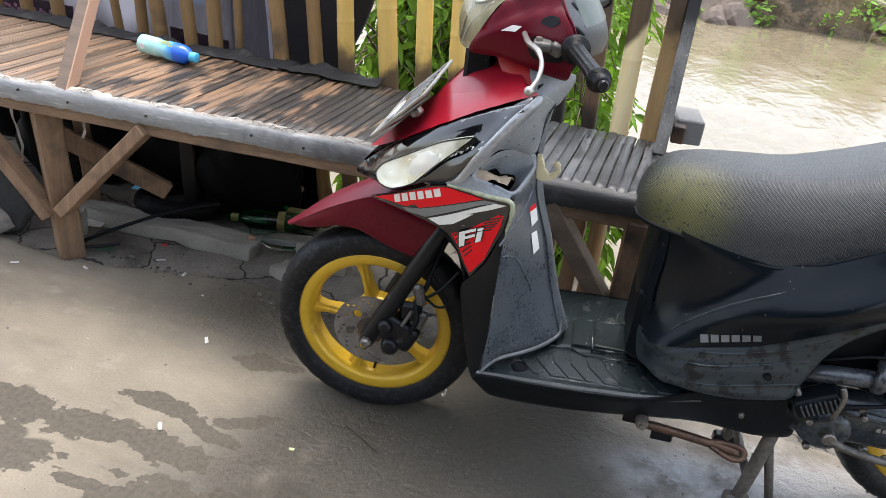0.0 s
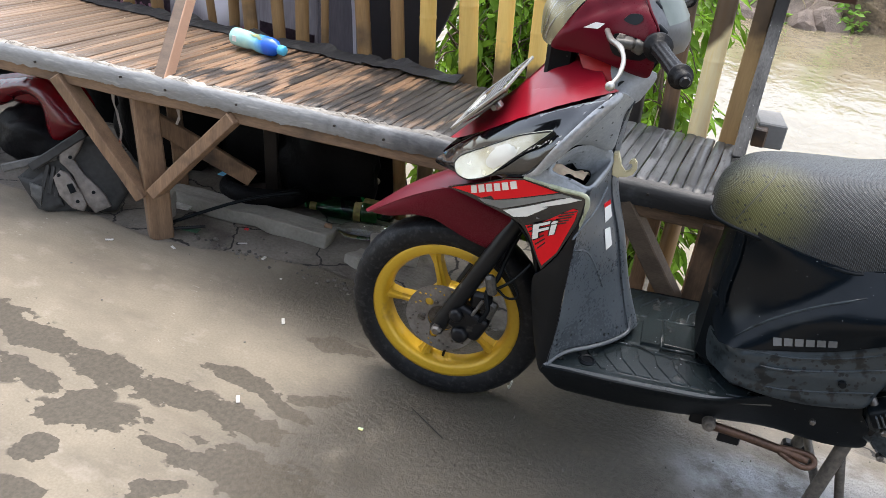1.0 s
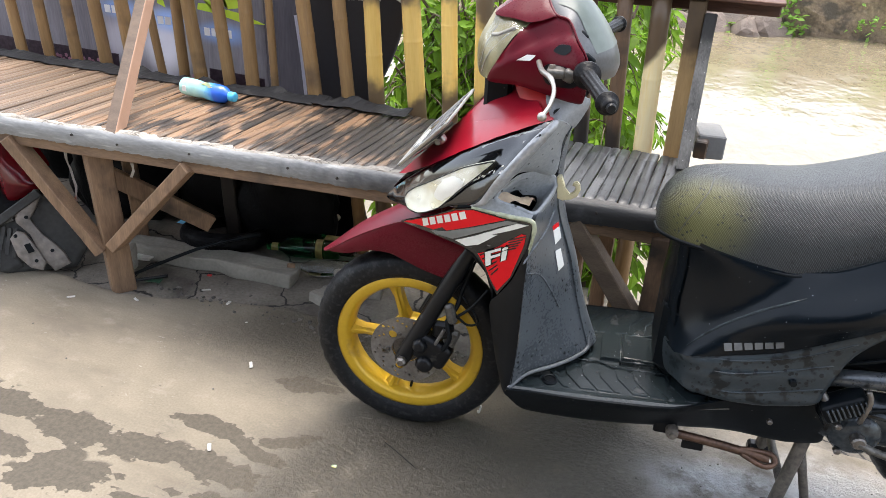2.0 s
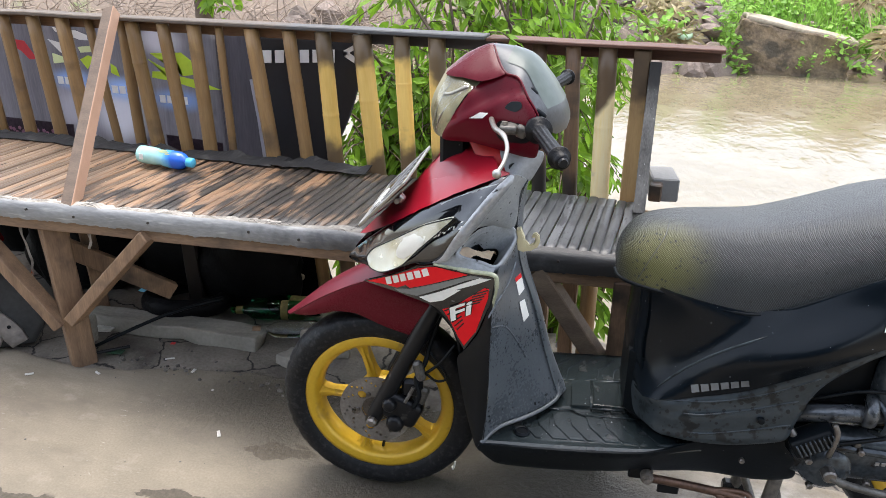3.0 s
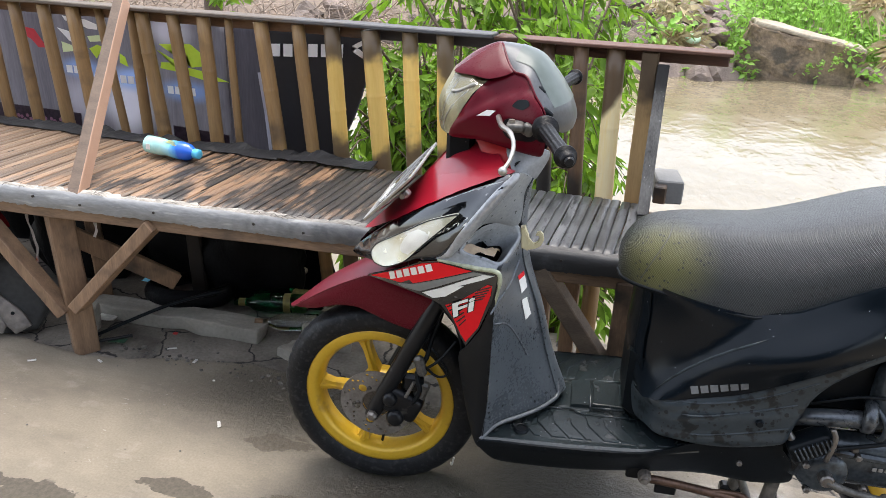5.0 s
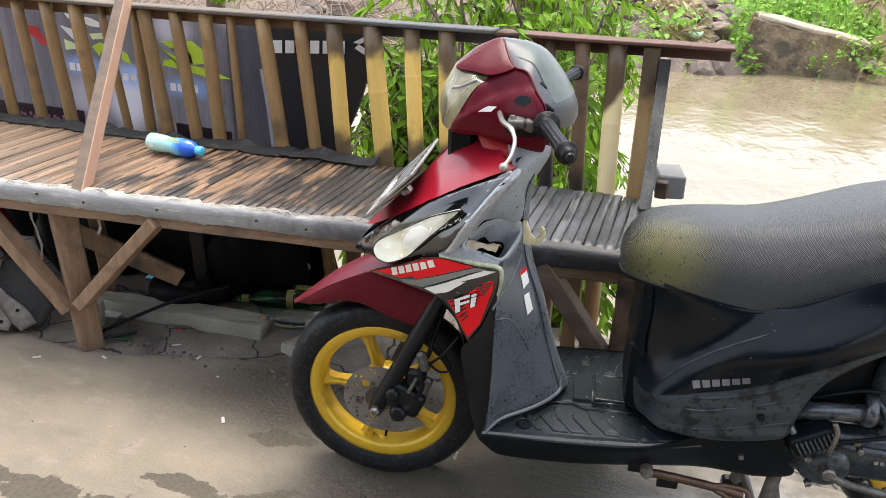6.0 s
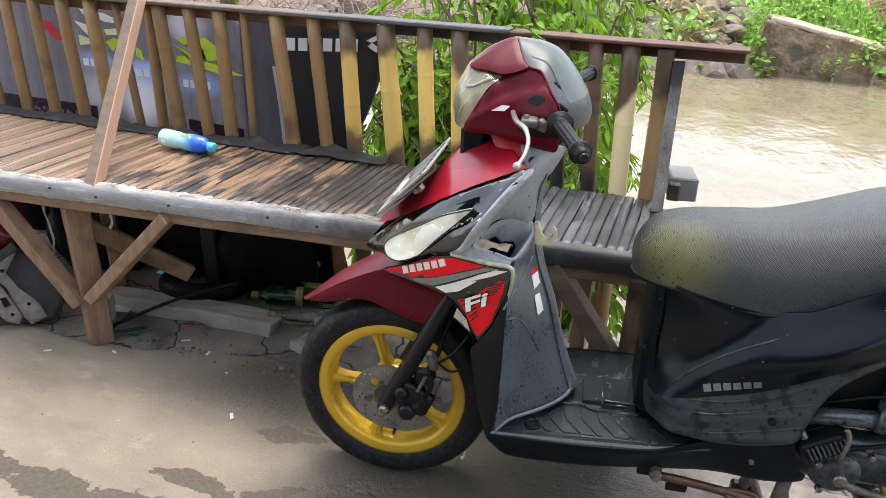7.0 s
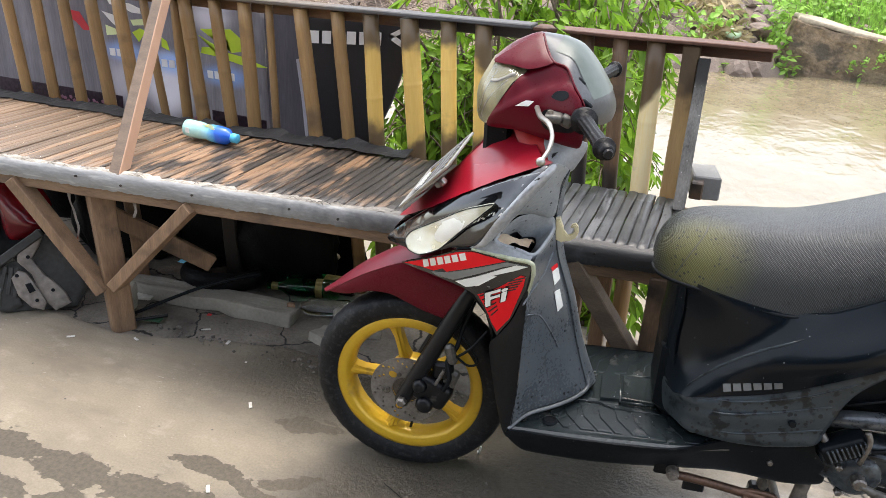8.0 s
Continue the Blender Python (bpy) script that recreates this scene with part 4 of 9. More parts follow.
part("cloth", cloth(-2.6, -0.972, 0.945, 0.40, BY + 0.012, 1), BANNER_GREY, banner, "grey streaked banner cloth")
part("cloth", cloth(-0.978, -0.80, 0.945, 0.40, BY + 0.018, 2), BANNER_DUSK, banner)
part("cloth", cloth(-0.806, -0.415, 0.955, 0.40, BY + 0.012, 3, 0.24), BANNER_BLACK, banner, "black banner cloth with a drooping corner")
# curved sheen on the cloth, drawn as a pale strip
for pts in (((-0.844, 0.787), (-0.833, 0.789), (-0.813, 0.65), (-0.80, 0.44), (-0.812, 0.44), (-0.827, 0.648)),):
    part("sheen_strip", flat_shape(pts, BY + 0.003), BANNER_SHEEN, banner)
for pts, m in (
        (((-1.863, 0.875), (-1.80, 0.870), (-1.753, 0.804), (-1.791, 0.802), (-1.821, 0.831), (-1.864, 0.850)), INK_RED),
        (((-1.656, 0.927), (-1.612, 0.920), (-1.552, 0.919), (-1.505, 0.905), (-1.504, 0.886), (-1.544, 0.887), (-1.586, 0.901), (-1.645, 0.910)), INK_WHITE),
        (((-1.688, 0.882), (-1.629, 0.871), (-1.599, 0.844), (-1.604, 0.820), (-1.640, 0.838)), INK_WHITE),
        (((-1.678, 0.832), (-1.635, 0.822), (-1.606, 0.803), (-1.678, 0.793)), INK_PALE_GREEN),
        (((-1.555, 0.860), (-1.488, 0.869), (-1.49, 0.846), (-1.545, 0.840)), INK_PALE_GREEN),
        (((-1.553, 0.815), (-1.515, 0.832), (-1.488, 0.825), (-1.526, 0.781)), INK_GREEN),
        (((-1.418, 0.808), (-1.396, 0.796), (-1.387, 0.762), (-1.422, 0.774)), INK_GREEN),
        (((-1.241, 0.855), (-1.11, 0.864), (-1.068, 0.836), (-1.068, 0.789), (-1.111, 0.782), (-1.125, 0.825), (-1.208, 0.836)), INK_GREEN),
        (((-1.251, 0.833), (-1.132, 0.781), (-1.063, 0.772), (-0.961, 0.743), (-1.054, 0.739), (-1.163, 0.761), (-1.245, 0.769), (-1.239, 0.791), (-1.191, 0.793)), INK_GREEN),
        (((-2.3, 0.569), (-1.641, 0.562), (-1.652, 0.44), (-2.3, 0.44)), INK_PINK),
        (((-1.217, 0.560), (-0.979, 0.549), (-0.984, 0.44), (-1.22, 0.44)), INK_PINK)):
    part("print", flat_shape(pts, BY + (0.002 if m is INK_PINK else 0.001)), m, banner)
for k in range(26):
    x0, z0 = -2.0 + 0.015 * k + (0.38 if k > 17 else 0.0), 0.518 + 0.010 * math.sin(k * 2.3)
    part("blossom", flat_shape([(x0 + 0.0085 * math.cos(q * 1.257) , z0 + 0.0085 * math.sin(q * 1.257)) for q in range(5)], BY - 0.0005), INK_BLOSSOM, banner)
# unreadable lines as bars
for x0, z0, n, w in ((-1.672, 0.718, 3, 0.026), (-1.428, 0.700, 2, 0.026), (-1.222, 0.680, 4, 0.024)):
    for k in range(n):
        part("bar", flat_shape(((x0 + k * w * 1.3, z0), (x0 + k * w * 1.3 + w, z0), (x0 + k * w * 1.3 + w, z0 + 0.028), (x0 + k * w * 1.3, z0 + 0.028)), BY - 0.001), INK_WHITE, banner)
for k in range(6):
    x0 = -0.784 + k * 0.047
    low, top = 0.848 + k * 0.003, 0.890 + k * 0.003
    part("mark_block", flat_shape(((x0, low), (x0 + 0.034, low + 0.002), (x0 + 0.036, top + 0.002), (x0 + 0.002, top)), BY), INK_WHITE, banner)
part("mark_diamond", flat_shape(((-0.482, 0.905), (-0.442, 0.926), (-0.445, 0.908), (-0.462, 0.899), (-0.443, 0.888), (-0.444, 0.867), (-0.479, 0.886), (-0.464, 0.899)), BY), INK_WHITE, banner)


# ---- leaves ----
def leafy(material, name):
    """Leaf green that lets some light through."""
    n, l = material.node_tree.nodes, material.node_tree.links
    b, o = n["Principled BSDF"], n["Material Output"]
    t = n.new("ShaderNodeBsdfTranslucent")
    l.new(b.inputs["Base Color"].links[0].from_socket, t.inputs["Color"])
    mx = n.new("ShaderNodeMixShader")
    mx.inputs[0].default_value = 0.45
    l.new(b.outputs[0], mx.inputs[1])
    l.new(t.outputs[0], mx.inputs[2])
    l.new(mx.outputs[0], o.inputs["Surface"])


leafy(LEAF, "leaf")
leafy(LEAF_FAR, "leaf")
for cloth_mat in (BANNER_GREY, BANNER_DUSK, BANNER_SHEEN, INK_PINK):
    leafy(cloth_mat, "cloth")


def leaf(verts, faces, at, way, size, width, droop, twist):
    """One folded, pointed leaf of twelve corners."""
    way = way.normalized()
    side = way.cross(Vector((0, 0, 1)))
    if side.length < 0.05:
        side = Vector((1, 0, 0))
    side = (Matrix.Rotation(twist, 3, way) @ side.normalized())
    nrm = side.cross(way).normalized()
    base = len(verts)
    for t, w in ((0, 0.06), (0.3, 0.85), (0.6, 0.8), (1.0, 0.02)):
        c = at + way * (size * t) + Vector((0, 0, -droop * size * t * t))
        for u in (-1, 0, 1):
            verts.append(c + side * (u * w * width / 2) + nrm * (0.12 * width * abs(u)))
    for r in range(3):
        for k in range(2):
            a = base + r * 3 + k
            faces.append((a, a + 1, a + 4, a + 3))


def from_lists(name, verts, faces, material, parent=None, label="", smooth=True):
    me = bpy.data.meshes.new(name)
    me.from_pydata([tuple(v) for v in verts], [], faces)
    me.materials.append(material)
    if smooth:
        me.polygons.foreach_set("use_smooth", [True] * len(me.polygons))
    me.update()
    ob = new(name, me)
    if parent:
        ob.parent = parent
    if label:
        ob["label"] = label
    return ob


def shrub(label, base, tips, seed, leaf_size=0.062, per_twig=20, twigs=9, reach=1.0):
    """A tree of thin stems: each tip is reached by a curved limb with drooping twigs set with leaves."""
    r = random.Random(seed)
    ob = thing("tree", Matrix.Translation(base), label, "tree")
    wood = bmesh.new()
    verts, faces = [], []
    for tip in tips:
        tip = Vector(tip) - Vector(base)
        mid = tip * 0.5 + Vector((r.uniform(-0.12, 0.12), r.uniform(-0.12, 0.12), 0.12 * tip.length))
        limb = curve_points([(r.uniform(-0.05, 0.05), r.uniform(-0.05, 0.05), 0), mid, tip], 6)
        rad = [0.016 * (1 - 0.75 * i / (len(limb) - 1)) for i in range(len(limb))]
        tube(limb, rad, 6, wood)
        for k in range(twigs):
            t = r.uniform(0.35, 1.0)
            p = limb[min(len(limb) - 1, int(t * (len(limb) - 1)))]
            out = Vector((r.gauss(0, 1), r.gauss(0, 1), r.uniform(-0.5, 0.6))).normalized()
            length = r.uniform(0.16, 0.34) * reach
            pts = [p + out * (length * q) + Vector((0, 0, -0.55 * length * q * q)) for q in (0, 0.35, 0.7, 1.0)]
            tube(pts, [0.0035, 0.003, 0.0022, 0.0015], 4, wood)
            path = curve_points(pts, 5)
            for j in range(per_twig):
                q = path[min(len(path) - 1, 1 + int(j / per_twig * (len(path) - 1)))]
                w = (out * 0.5 + Vector((r.gauss(0, 0.7), r.gauss(0, 0.7), r.uniform(-1.3, 0.1))))
                s = leaf_size * r.uniform(0.65, 1.25)
                leaf(verts, faces, q + Vector((r.gauss(0, 0.012), r.gauss(0, 0.012), r.gauss(0, 0.012))), w, s * 1.1, s * r.uniform(0.34, 0.50), r.uniform(0.1, 0.5), r.uniform(-1.4, 1.4))
    part("trunk", wood, BARK, ob)
    from_lists("crown", verts, faces, LEAF, ob, "glossy green pointed leaves")
    return ob


rt = random.Random(11)
low = [(rt.uniform(-0.52, -0.02), rt.uniform(1.12, 1.75), rt.uniform(0.25, 0.95)) for _ in range(60)]
low += [(rt.uniform(-0.68, -0.46), rt.uniform(1.05, 1.4), rt.uniform(0.30, 0.78)) for _ in range(12)]
shrub("bushy green tree with drooping pointed leaves behind the fence", (-0.22, 1.45, -0.45), low, 3, 0.064, 17, 9)
high = [(rt.uniform(-0.75, 0.42), rt.uniform(1.5, 2.7), rt.uniform(0.92, 1.30)) for _ in range(26)]
high = [p for p in high if p[0] < 0.10 + 0.10 * (p[1] - 1.5)]
shrub("leafy tree whose limbs spread above the rail", (0.0, 1.9, -0.7), high, 4, 0.07, 18, 10)
side = [(0.26, 1.1, 0.75), (0.30, 1.1, 0.66), (0.30, 1.0, 0.58), (0.20, 1.05, 0.55), (0.33, 1.0, 0.46), (0.20, 1.1, 0.30), (0.30, 1.0, 0.24), (0.32, 1.3, 0.90), (0.25, 1.3, 0.95), (0.27, 1.0, 0.12), (0.30, 1.0, 0.18), (0.24, 1.0, 0.64), (0.28, 1.0, 0.70), (0.28, 1.0, 0.05), (0.22, 1.0, 0.42), (0.30, 1.0, 0.34)]
side = [(x - 0.06 if z > 0.4 else x, y, z) for x, y, z in side]
shrub("young tree with fresh hanging leaves at the fence end", (0.28, 1.3, -0.5), side, 5, 0.07, 13, 6, 0.5)

trunk = thing("tree", pose(0, 0, 0), "bare brown tree trunk behind the fence", "tree")
part("trunk", tube([(-2.62, 3.2, -1.2), (-2.60, 3.2, 0.4), (-2.58, 3.22, 1.6), (-2.5, 3.2, 3.0)], [0.075, 0.065, 0.06, 0.05], 12), BARK, trunk, "", True)
vv, ff = [], []
for _ in range(40):
    leaf(vv, ff, Vector((-2.42 + rt.gauss(0, 0.06), 3.1 + rt.gauss(0, 0.05), 0.85 + rt.gauss(0, 0.07))), Vector((rt.gauss(0, 1), rt.gauss(0, 1), rt.uniform(-1, 0.5))), 0.10, 0.055, 0.3, rt.uniform(-1, 1))
from_lists("crown", vv, ff, LEAF, trunk)


sprig = thing("sprig", pose(0, 0, 0), "green sprig lying over the rail", "sprig")
part("stem", tube(curve_points([(0.02, 0.84, 0.992), (0.06, 0.80, 0.999), (0.10, 0.765, 0.986)], 5), 0.0018, 5), BARK, sprig)
vv, ff = [], []
for at, way, size in (((0.10, 0.765, 0.986), (0.5, -0.5, -0.7), 0.055), ((0.085, 0.775, 0.995), (0.9, -0.2, -0.25), 0.06), ((0.05, 0.80, 1.0), (-0.5, -0.6, 0.2), 0.05), ((0.065, 0.79, 1.0), (0.6, -0.5, 0.35), 0.05)):
    leaf(vv, ff, Vector(at), Vector(way), size, size * 0.55, 0.3, 0.2)
from_lists("leaves", vv, ff, LEAF, sprig)


# ---- far bank ----
def rock_mesh(seed, flat=0.7):
    bm = bmesh.new()
    bmesh.ops.create_icosphere(bm, subdivisions=3, radius=1)
    for v in bm.verts:
        p = v.co.copy()
        q = 1 + 0.32 * noise.noise(p * 0.9 + Vector((seed * 5.3, 0, 0))) + 0.12 * noise.noise(p * 2.6 + Vector((0, seed * 3.1, 0)))
        for _ in range(9):
            d = Vector((math.sin(seed * 3 + _ * 2.4), math.cos(seed * 3 + _ * 2.4), 0.9 * math.sin(seed * 2 + _ * 1.7))).normalized()
            if p.dot(d) * q > 0.72:
                q = 0.72 / p.dot(d)
        v.co = Vector((p.x * q, p.y * q * 0.85, p.z * q * flat))
    return bm


rocks = []
for k in range(6):
    me = bpy.data.meshes.new("rock")
    b = rock_mesh(k + 1)
    b.to_mesh(me)
    b.free()
    me.materials.append(ROCK)
    rocks.append(me)
rr = random.Random(5)
for x, y, s, turn in ((-0.45, 12.35, 0.36, 31), (0.12, 12.2, 0.34, 77), (0.42, 12.15, 0.30, 140), (0.78, 12.2, 0.33, 222), (1.08, 12.25, 0.32, 301), (0.6, 12.75, 0.5, 48), (0.0, 12.9, 0.55, 163), (-0.2, 11.85, 0.34, 10), (0.25, 11.9, 0.42, 60), (0.72, 11.82, 0.38, 130), (1.02, 11.95, 0.45, 200), (0.5, 12.35, 0.5, 250), (0.95, 12.5, 0.55, 20), (-0.7, 12.0, 0.4, 80), (0.05, 12.5, 0.45, 150)):
    ob = new("rock", rocks[int(turn) % 6])
    y -= 0.45
    ob.matrix_world = Matrix.Translation((x, y, max(far_height(x, y), -0.95) + 0.22 * s)) @ pose(0, 0, 0, 12, -8, turn) @ Matrix.Scale(s, 4)
    tagged(ob, "broad brown rock at the far waterline", "rock", "rocks on the far bank")
for k in range(64):
    x = -7 + 0.22 * k + rr.uniform(-0.12, 0.12)
    y = 12.15 + rr.uniform(-0.25, 0.9)
    s = rr.uniform(0.12, 0.42)
    if 1.0 < x < 3.6:
        s *= 0.4
        y += 0.3
    ob = new("rock", rocks[k % 6])
    ob.matrix_world = Matrix.Translation((x, y, far_height(x, y) + s * 0.25)) @ pose(0, 0, 0, rr.uniform(-20, 20), rr.uniform(-20, 20), rr.uniform(0, 360)) @ Matrix.Scale(s, 4)
    tagged(ob, "rough brown river rock on the far bank", "rock", "rocks on the far bank")
for k in range(70):
    x, up = rr.uniform(-2.2, 1.35), rr.random()
    y = 12.2 + 1.9 * up
    s = rr.uniform(0.16, 0.34)
    ob = new("rock", rocks[k % 6])
    ob.matrix_world = Matrix.Translation((x, y, far_height(x, y) + s * 0.2)) @ pose(0, 0, 0, rr.uniform(-15, 15), rr.uniform(-15, 15), rr.uniform(0, 360)) @ Matrix.Diagonal((s * rr.uniform(1.0, 1.5), s, s * rr.uniform(0.6, 1.0), 1))
    tagged(ob, "dark stone stacked up the far bank", "rock", "rocks on the far bank")
block = thing("masonry_block", pose(2.13, 12.05, -0.56, 0, 11, 4), "tilted broken masonry block with pale coping on far bank", "masonry")
bm = box((1.75, 0.7, 0.86), (0, 0, -0.02), 0.03, segments=1)
bmesh.ops.subdivide_edges(bm, edges=bm.edges[:], cuts=7, use_grid_fill=True)
for v in bm.verts:
    v.co += noise.noise_vector(v.co * 1.7) * 0.06 + noise.noise_vector(v.co * 5) * 0.05 + noise.noise_vector(v.co * 12) * 0.02
part("stonework", bm, SLAB, block)
bm = box((1.72, 0.62, 0.07), (0.02, 0.0, 0.440), 0.025, segments=2)
bmesh.ops.subdivide_edges(bm, edges=bm.edges[:], cuts=3, use_grid_fill=True)
for v in bm.verts:
    v.co += noise.noise_vector(v.co * 3.1) * 0.04
part("coping", bm, PLASTER, block, "pale mortar coping")


def clump(verts, faces, centre, spread, count, size, r):
    for _ in range(count):
        p = Vector(centre) + Vector((r.gauss(0, spread[0]), r.gauss(0, spread[1]), r.gauss(0, spread[2])))
        leaf(verts, faces, p, Vector((r.gauss(0, 1), r.gauss(0, 1) - 0.6, r.uniform(-0.5, 0.8))), size * r.uniform(0.7, 1.3), size * r.uniform(0.6, 0.95), 0.3, r.uniform(-1, 1))


vv, ff = [], []
for c, sp, n, size in (((1.12, 11.75, -0.02), (0.10, 0.08, 0.12), 42, 0.115), ((1.22, 11.62, -0.35), (0.08, 0.06, 0.14), 38, 0.115), ((1.32, 11.5, -0.66), (0.11, 0.06, 0.08), 36, 0.115), ((1.2, 12.1, 0.2), (0.22, 0.2, 0.12), 70, 0.115), ((-0.35, 11.9, -0.35), (0.30, 0.2, 0.20), 110, 0.13),
                       ((0.30, 11.8, -0.10), (0.14, 0.12, 0.08), 40, 0.14), ((2.95, 11.75, -0.36), (0.12, 0.10, 0.13), 46, 0.10), ((3.25, 11.6, -0.62), (0.08, 0.08, 0.08), 26, 0.10), ((2.35, 11.62, -0.60), (0.10, 0.05, 0.07), 26, 0.07), ((2.62, 11.62, -0.45), (0.12, 0.05, 0.09), 30, 0.07), ((0.45, 11.45, -0.78), (0.10, 0.06, 0.05), 30, 0.14), ((-1.6, 12.5, -0.1), (0.6, 0.3, 0.3), 300, 0.13)):
    clump(vv, ff, c, sp, n, size, rr)
for _ in range(420):
    x, y = rr.uniform(1.2, 5.5), rr.uniform(12.75, 15.2)
    clump(vv, ff, (x, y, far_height(x, y) + 0.07), (0.10, 0.08, 0.05), 6, 0.11, rr)
tagged(from_lists("bank_creeper", vv, ff, LEAF_FAR), "green creepers over the far bank", "creeper", kind="stuff")
vv, ff = [], []
for _ in range(12000):
    x, y = rr.uniform(-6, 8), 12.55 + abs(rr.gauss(0, 1.3))
    if rr.random() > 0.06 + 0.94 * (x > 1.0):
        continue
    z = far_height(x, y)
    h = rr.uniform(0.1, 0.28)
    d = Vector((rr.gauss(0, 0.35), rr.gauss(0, 0.35), 1)).normalized()
    b0 = len(vv)
    vv += [Vector((x - 0.02, y, z)), Vector((x + 0.02, y, z)), Vector((x, y, z)) + d * h]
    ff.append((b0, b0 + 1, b0 + 2))
tagged(from_lists("bank_grass", vv, ff, LEAF_FAR), "rough green grass on the far bank", "grass", kind="stuff")
vv, ff = [], []
for c, n in (((0.35, 12.05, -0.35), 160), ((3.75, 12.1, -0.3), 380), ((0.1, 12.4, 0.1), 120), ((3.3, 12.9, 0.35), 160)):
    for _ in range(n):
        p = Vector(c) + Vector((rr.gauss(0, 0.18), rr.gauss(0, 0.1), rr.gauss(0, 0.08)))
        d = Vector((rr.gauss(0, 0.8), rr.gauss(-0.2, 0.5), rr.uniform(-0.6, 1))).normalized()
        b0 = len(vv)
        h = rr.uniform(0.2, 0.45)
        vv += [p + Vector((-0.008, 0, 0)), p + Vector((0.008, 0, 0)), p + d * h * 0.6 + Vector((0.006, 0, 0)), p + d * h + Vector((0, 0, -0.1))]
        ff += [(b0, b0 + 1, b0 + 2), (b0, b0 + 2, b0 + 3)]
tagged(from_lists("dry_grass", vv, ff, STRAW), "tufts of dry straw-coloured grass", "grass", kind="stuff")
bm = bmesh.new()
for _ in range(650):
    x = rr.uniform(-13.5, -3.2)
    y = rr.uniform(9.5, 12.8)
    p = Vector((x, y, -0.85 + rr.uniform(0, 0.7)))
    d = Vector((rr.gauss(0, 1), rr.gauss(0, 0.6), rr.uniform(-0.1, 0.9))).normalized()
    n = rr.uniform(0.4, 1.1)
    tube([p, p + d * n * 0.5 + Vector((0, 0, rr.uniform(-0.05, 0.08))), p + d * n], [0.011, 0.008, 0.004], 3, bm, False)
tagged(mesh_object("dry_brush", bm, TWIG), "tangle of dry leafless brush on the far bank", "brush", kind="stuff")
bm = bmesh.new()
bowl = spin_profile([(0.0, 0.05), (0.07, 0.048), (0.115, 0.025), (0.13, -0.02), (0.125, -0.02), (0.11, 0.02), (0.065, 0.042), (0.0, 0.044)], 24, "z")
bowl_ob = tagged(mesh_object("plastic_bowl", bowl, mat("pale_green_plastic", (0.55, 0.72, 0.52), (0.48, 0.64, 0.46), rough=0.4, bump=0.03), smooth=True), "upturned pale green plastic bowl on the far bank", "bowl")
bowl_ob.matrix_world = pose(0.52, 11.9, -0.30, 25, 0, 0)


# ---- scooter ----
from mathutils.geometry import delaunay_2d_cdt

RED = mat("red_paint", (0.29, 0.008, 0.020), (0.24, 0.006, 0.016), rough=0.30, scale=3, fine=300, bump=0.03, coat=0.1, spread=0.6, spec=0.35)
MAROON = mat("maroon_paint", (0.100, 0.004, 0.011), (0.078, 0.0032, 0.0085), rough=0.28, scale=3, fine=300, bump=0.03, spread=0.6, spec=0.15)
# the same maroon made lighter, to paint the sheen on the fender's crown
FENDER_SHEEN = mat("maroon_paint_sheen", (0.125, 0.008, 0.018), (0.098, 0.006, 0.013), rough=0.30, scale=4, fine=250, bump=0.04, spread=0.6, spec=0.3)
NECK_RED = mat("bright_red_plastic", (0.42, 0.012, 0.012), (0.36, 0.010, 0.010), rough=0.4, scale=5, bump=0.02, spec=0.25)
GLOSS_BLACK = mat("gloss_black", (0.005, 0.0055, 0.0075), (0.0035, 0.004, 0.005), rough=0.08, scale=6, fine=200, bump=0.02, coat=1.0, spec=0.6,
                  stain=(0.16, 0.16, 0.16), stain_scale=70, stain_at=0.71, stain_soft=0.03)
EDGE_BLACK = mat("dull_black", (0.005, 0.0065, 0.009), (0.003, 0.004, 0.005), rough=0.4, scale=6, fine=200, bump=0.05, spec=0.15)
# its pale specks are painted glints of water drops
SIDE_BLACK = mat("satin_black", (0.0030, 0.0058, 0.0090), (0.002, 0.0040, 0.0064), rough=0.25, scale=5, fine=200, bump=0.04, spec=0.22,
                 specks=((0.34, 0.36, 0.37), 150, 0.15, 0.88))
PLASTIC = mat("dusty_grey_plastic", (0.105, 0.120, 0.134), (0.048, 0.057, 0.066), rough=0.28, scale=7, fine=160, bump=0.1, spread=0.4,
              specks=((0.012, 0.014, 0.017), 105, 0.36, 0.42))
PLASTIC_LOW = mat("mud_speckled_plastic", (0.040, 0.052, 0.060), (0.018, 0.025, 0.030), rough=0.36, scale=7, fine=120, bump=0.1, spread=0.5, spec=0.4,
                  stain=(0.006, 0.009, 0.011), stain_scale=30, stain_at=0.565, stain_soft=0.05, specks=((0.005, 0.008, 0.010), 95, 0.46, 0.45))
# mottled pale grey that paints the soft highlight along the leg shield's lower edge
EDGE_HIGHLIGHT = mat("highlit_edge_plastic", (0.16, 0.17, 0.18), (0.055, 0.062, 0.070), rough=0.32, scale=26, fine=160, bump=0.15, spread=0.4)
PLASTIC_GREY = mat("meter_grey_plastic", (0.085, 0.090, 0.098), (0.055, 0.059, 0.065), rough=0.36, scale=5, fine=160, bump=0.05, spec=0.35)
PLASTIC_LIGHT = mat("light_grey_plastic", (0.31, 0.318, 0.325), (0.22, 0.226, 0.232), rough=0.36, scale=5, fine=160, bump=0.06)
PLASTIC_COVER = mat("grey_cover", (0.31, 0.328, 0.34), (0.20, 0.214, 0.224), rough=0.34, scale=6, fine=160, bump=0.06, specks=((0.03, 0.032, 0.035), 95, 0.3, 0.7))
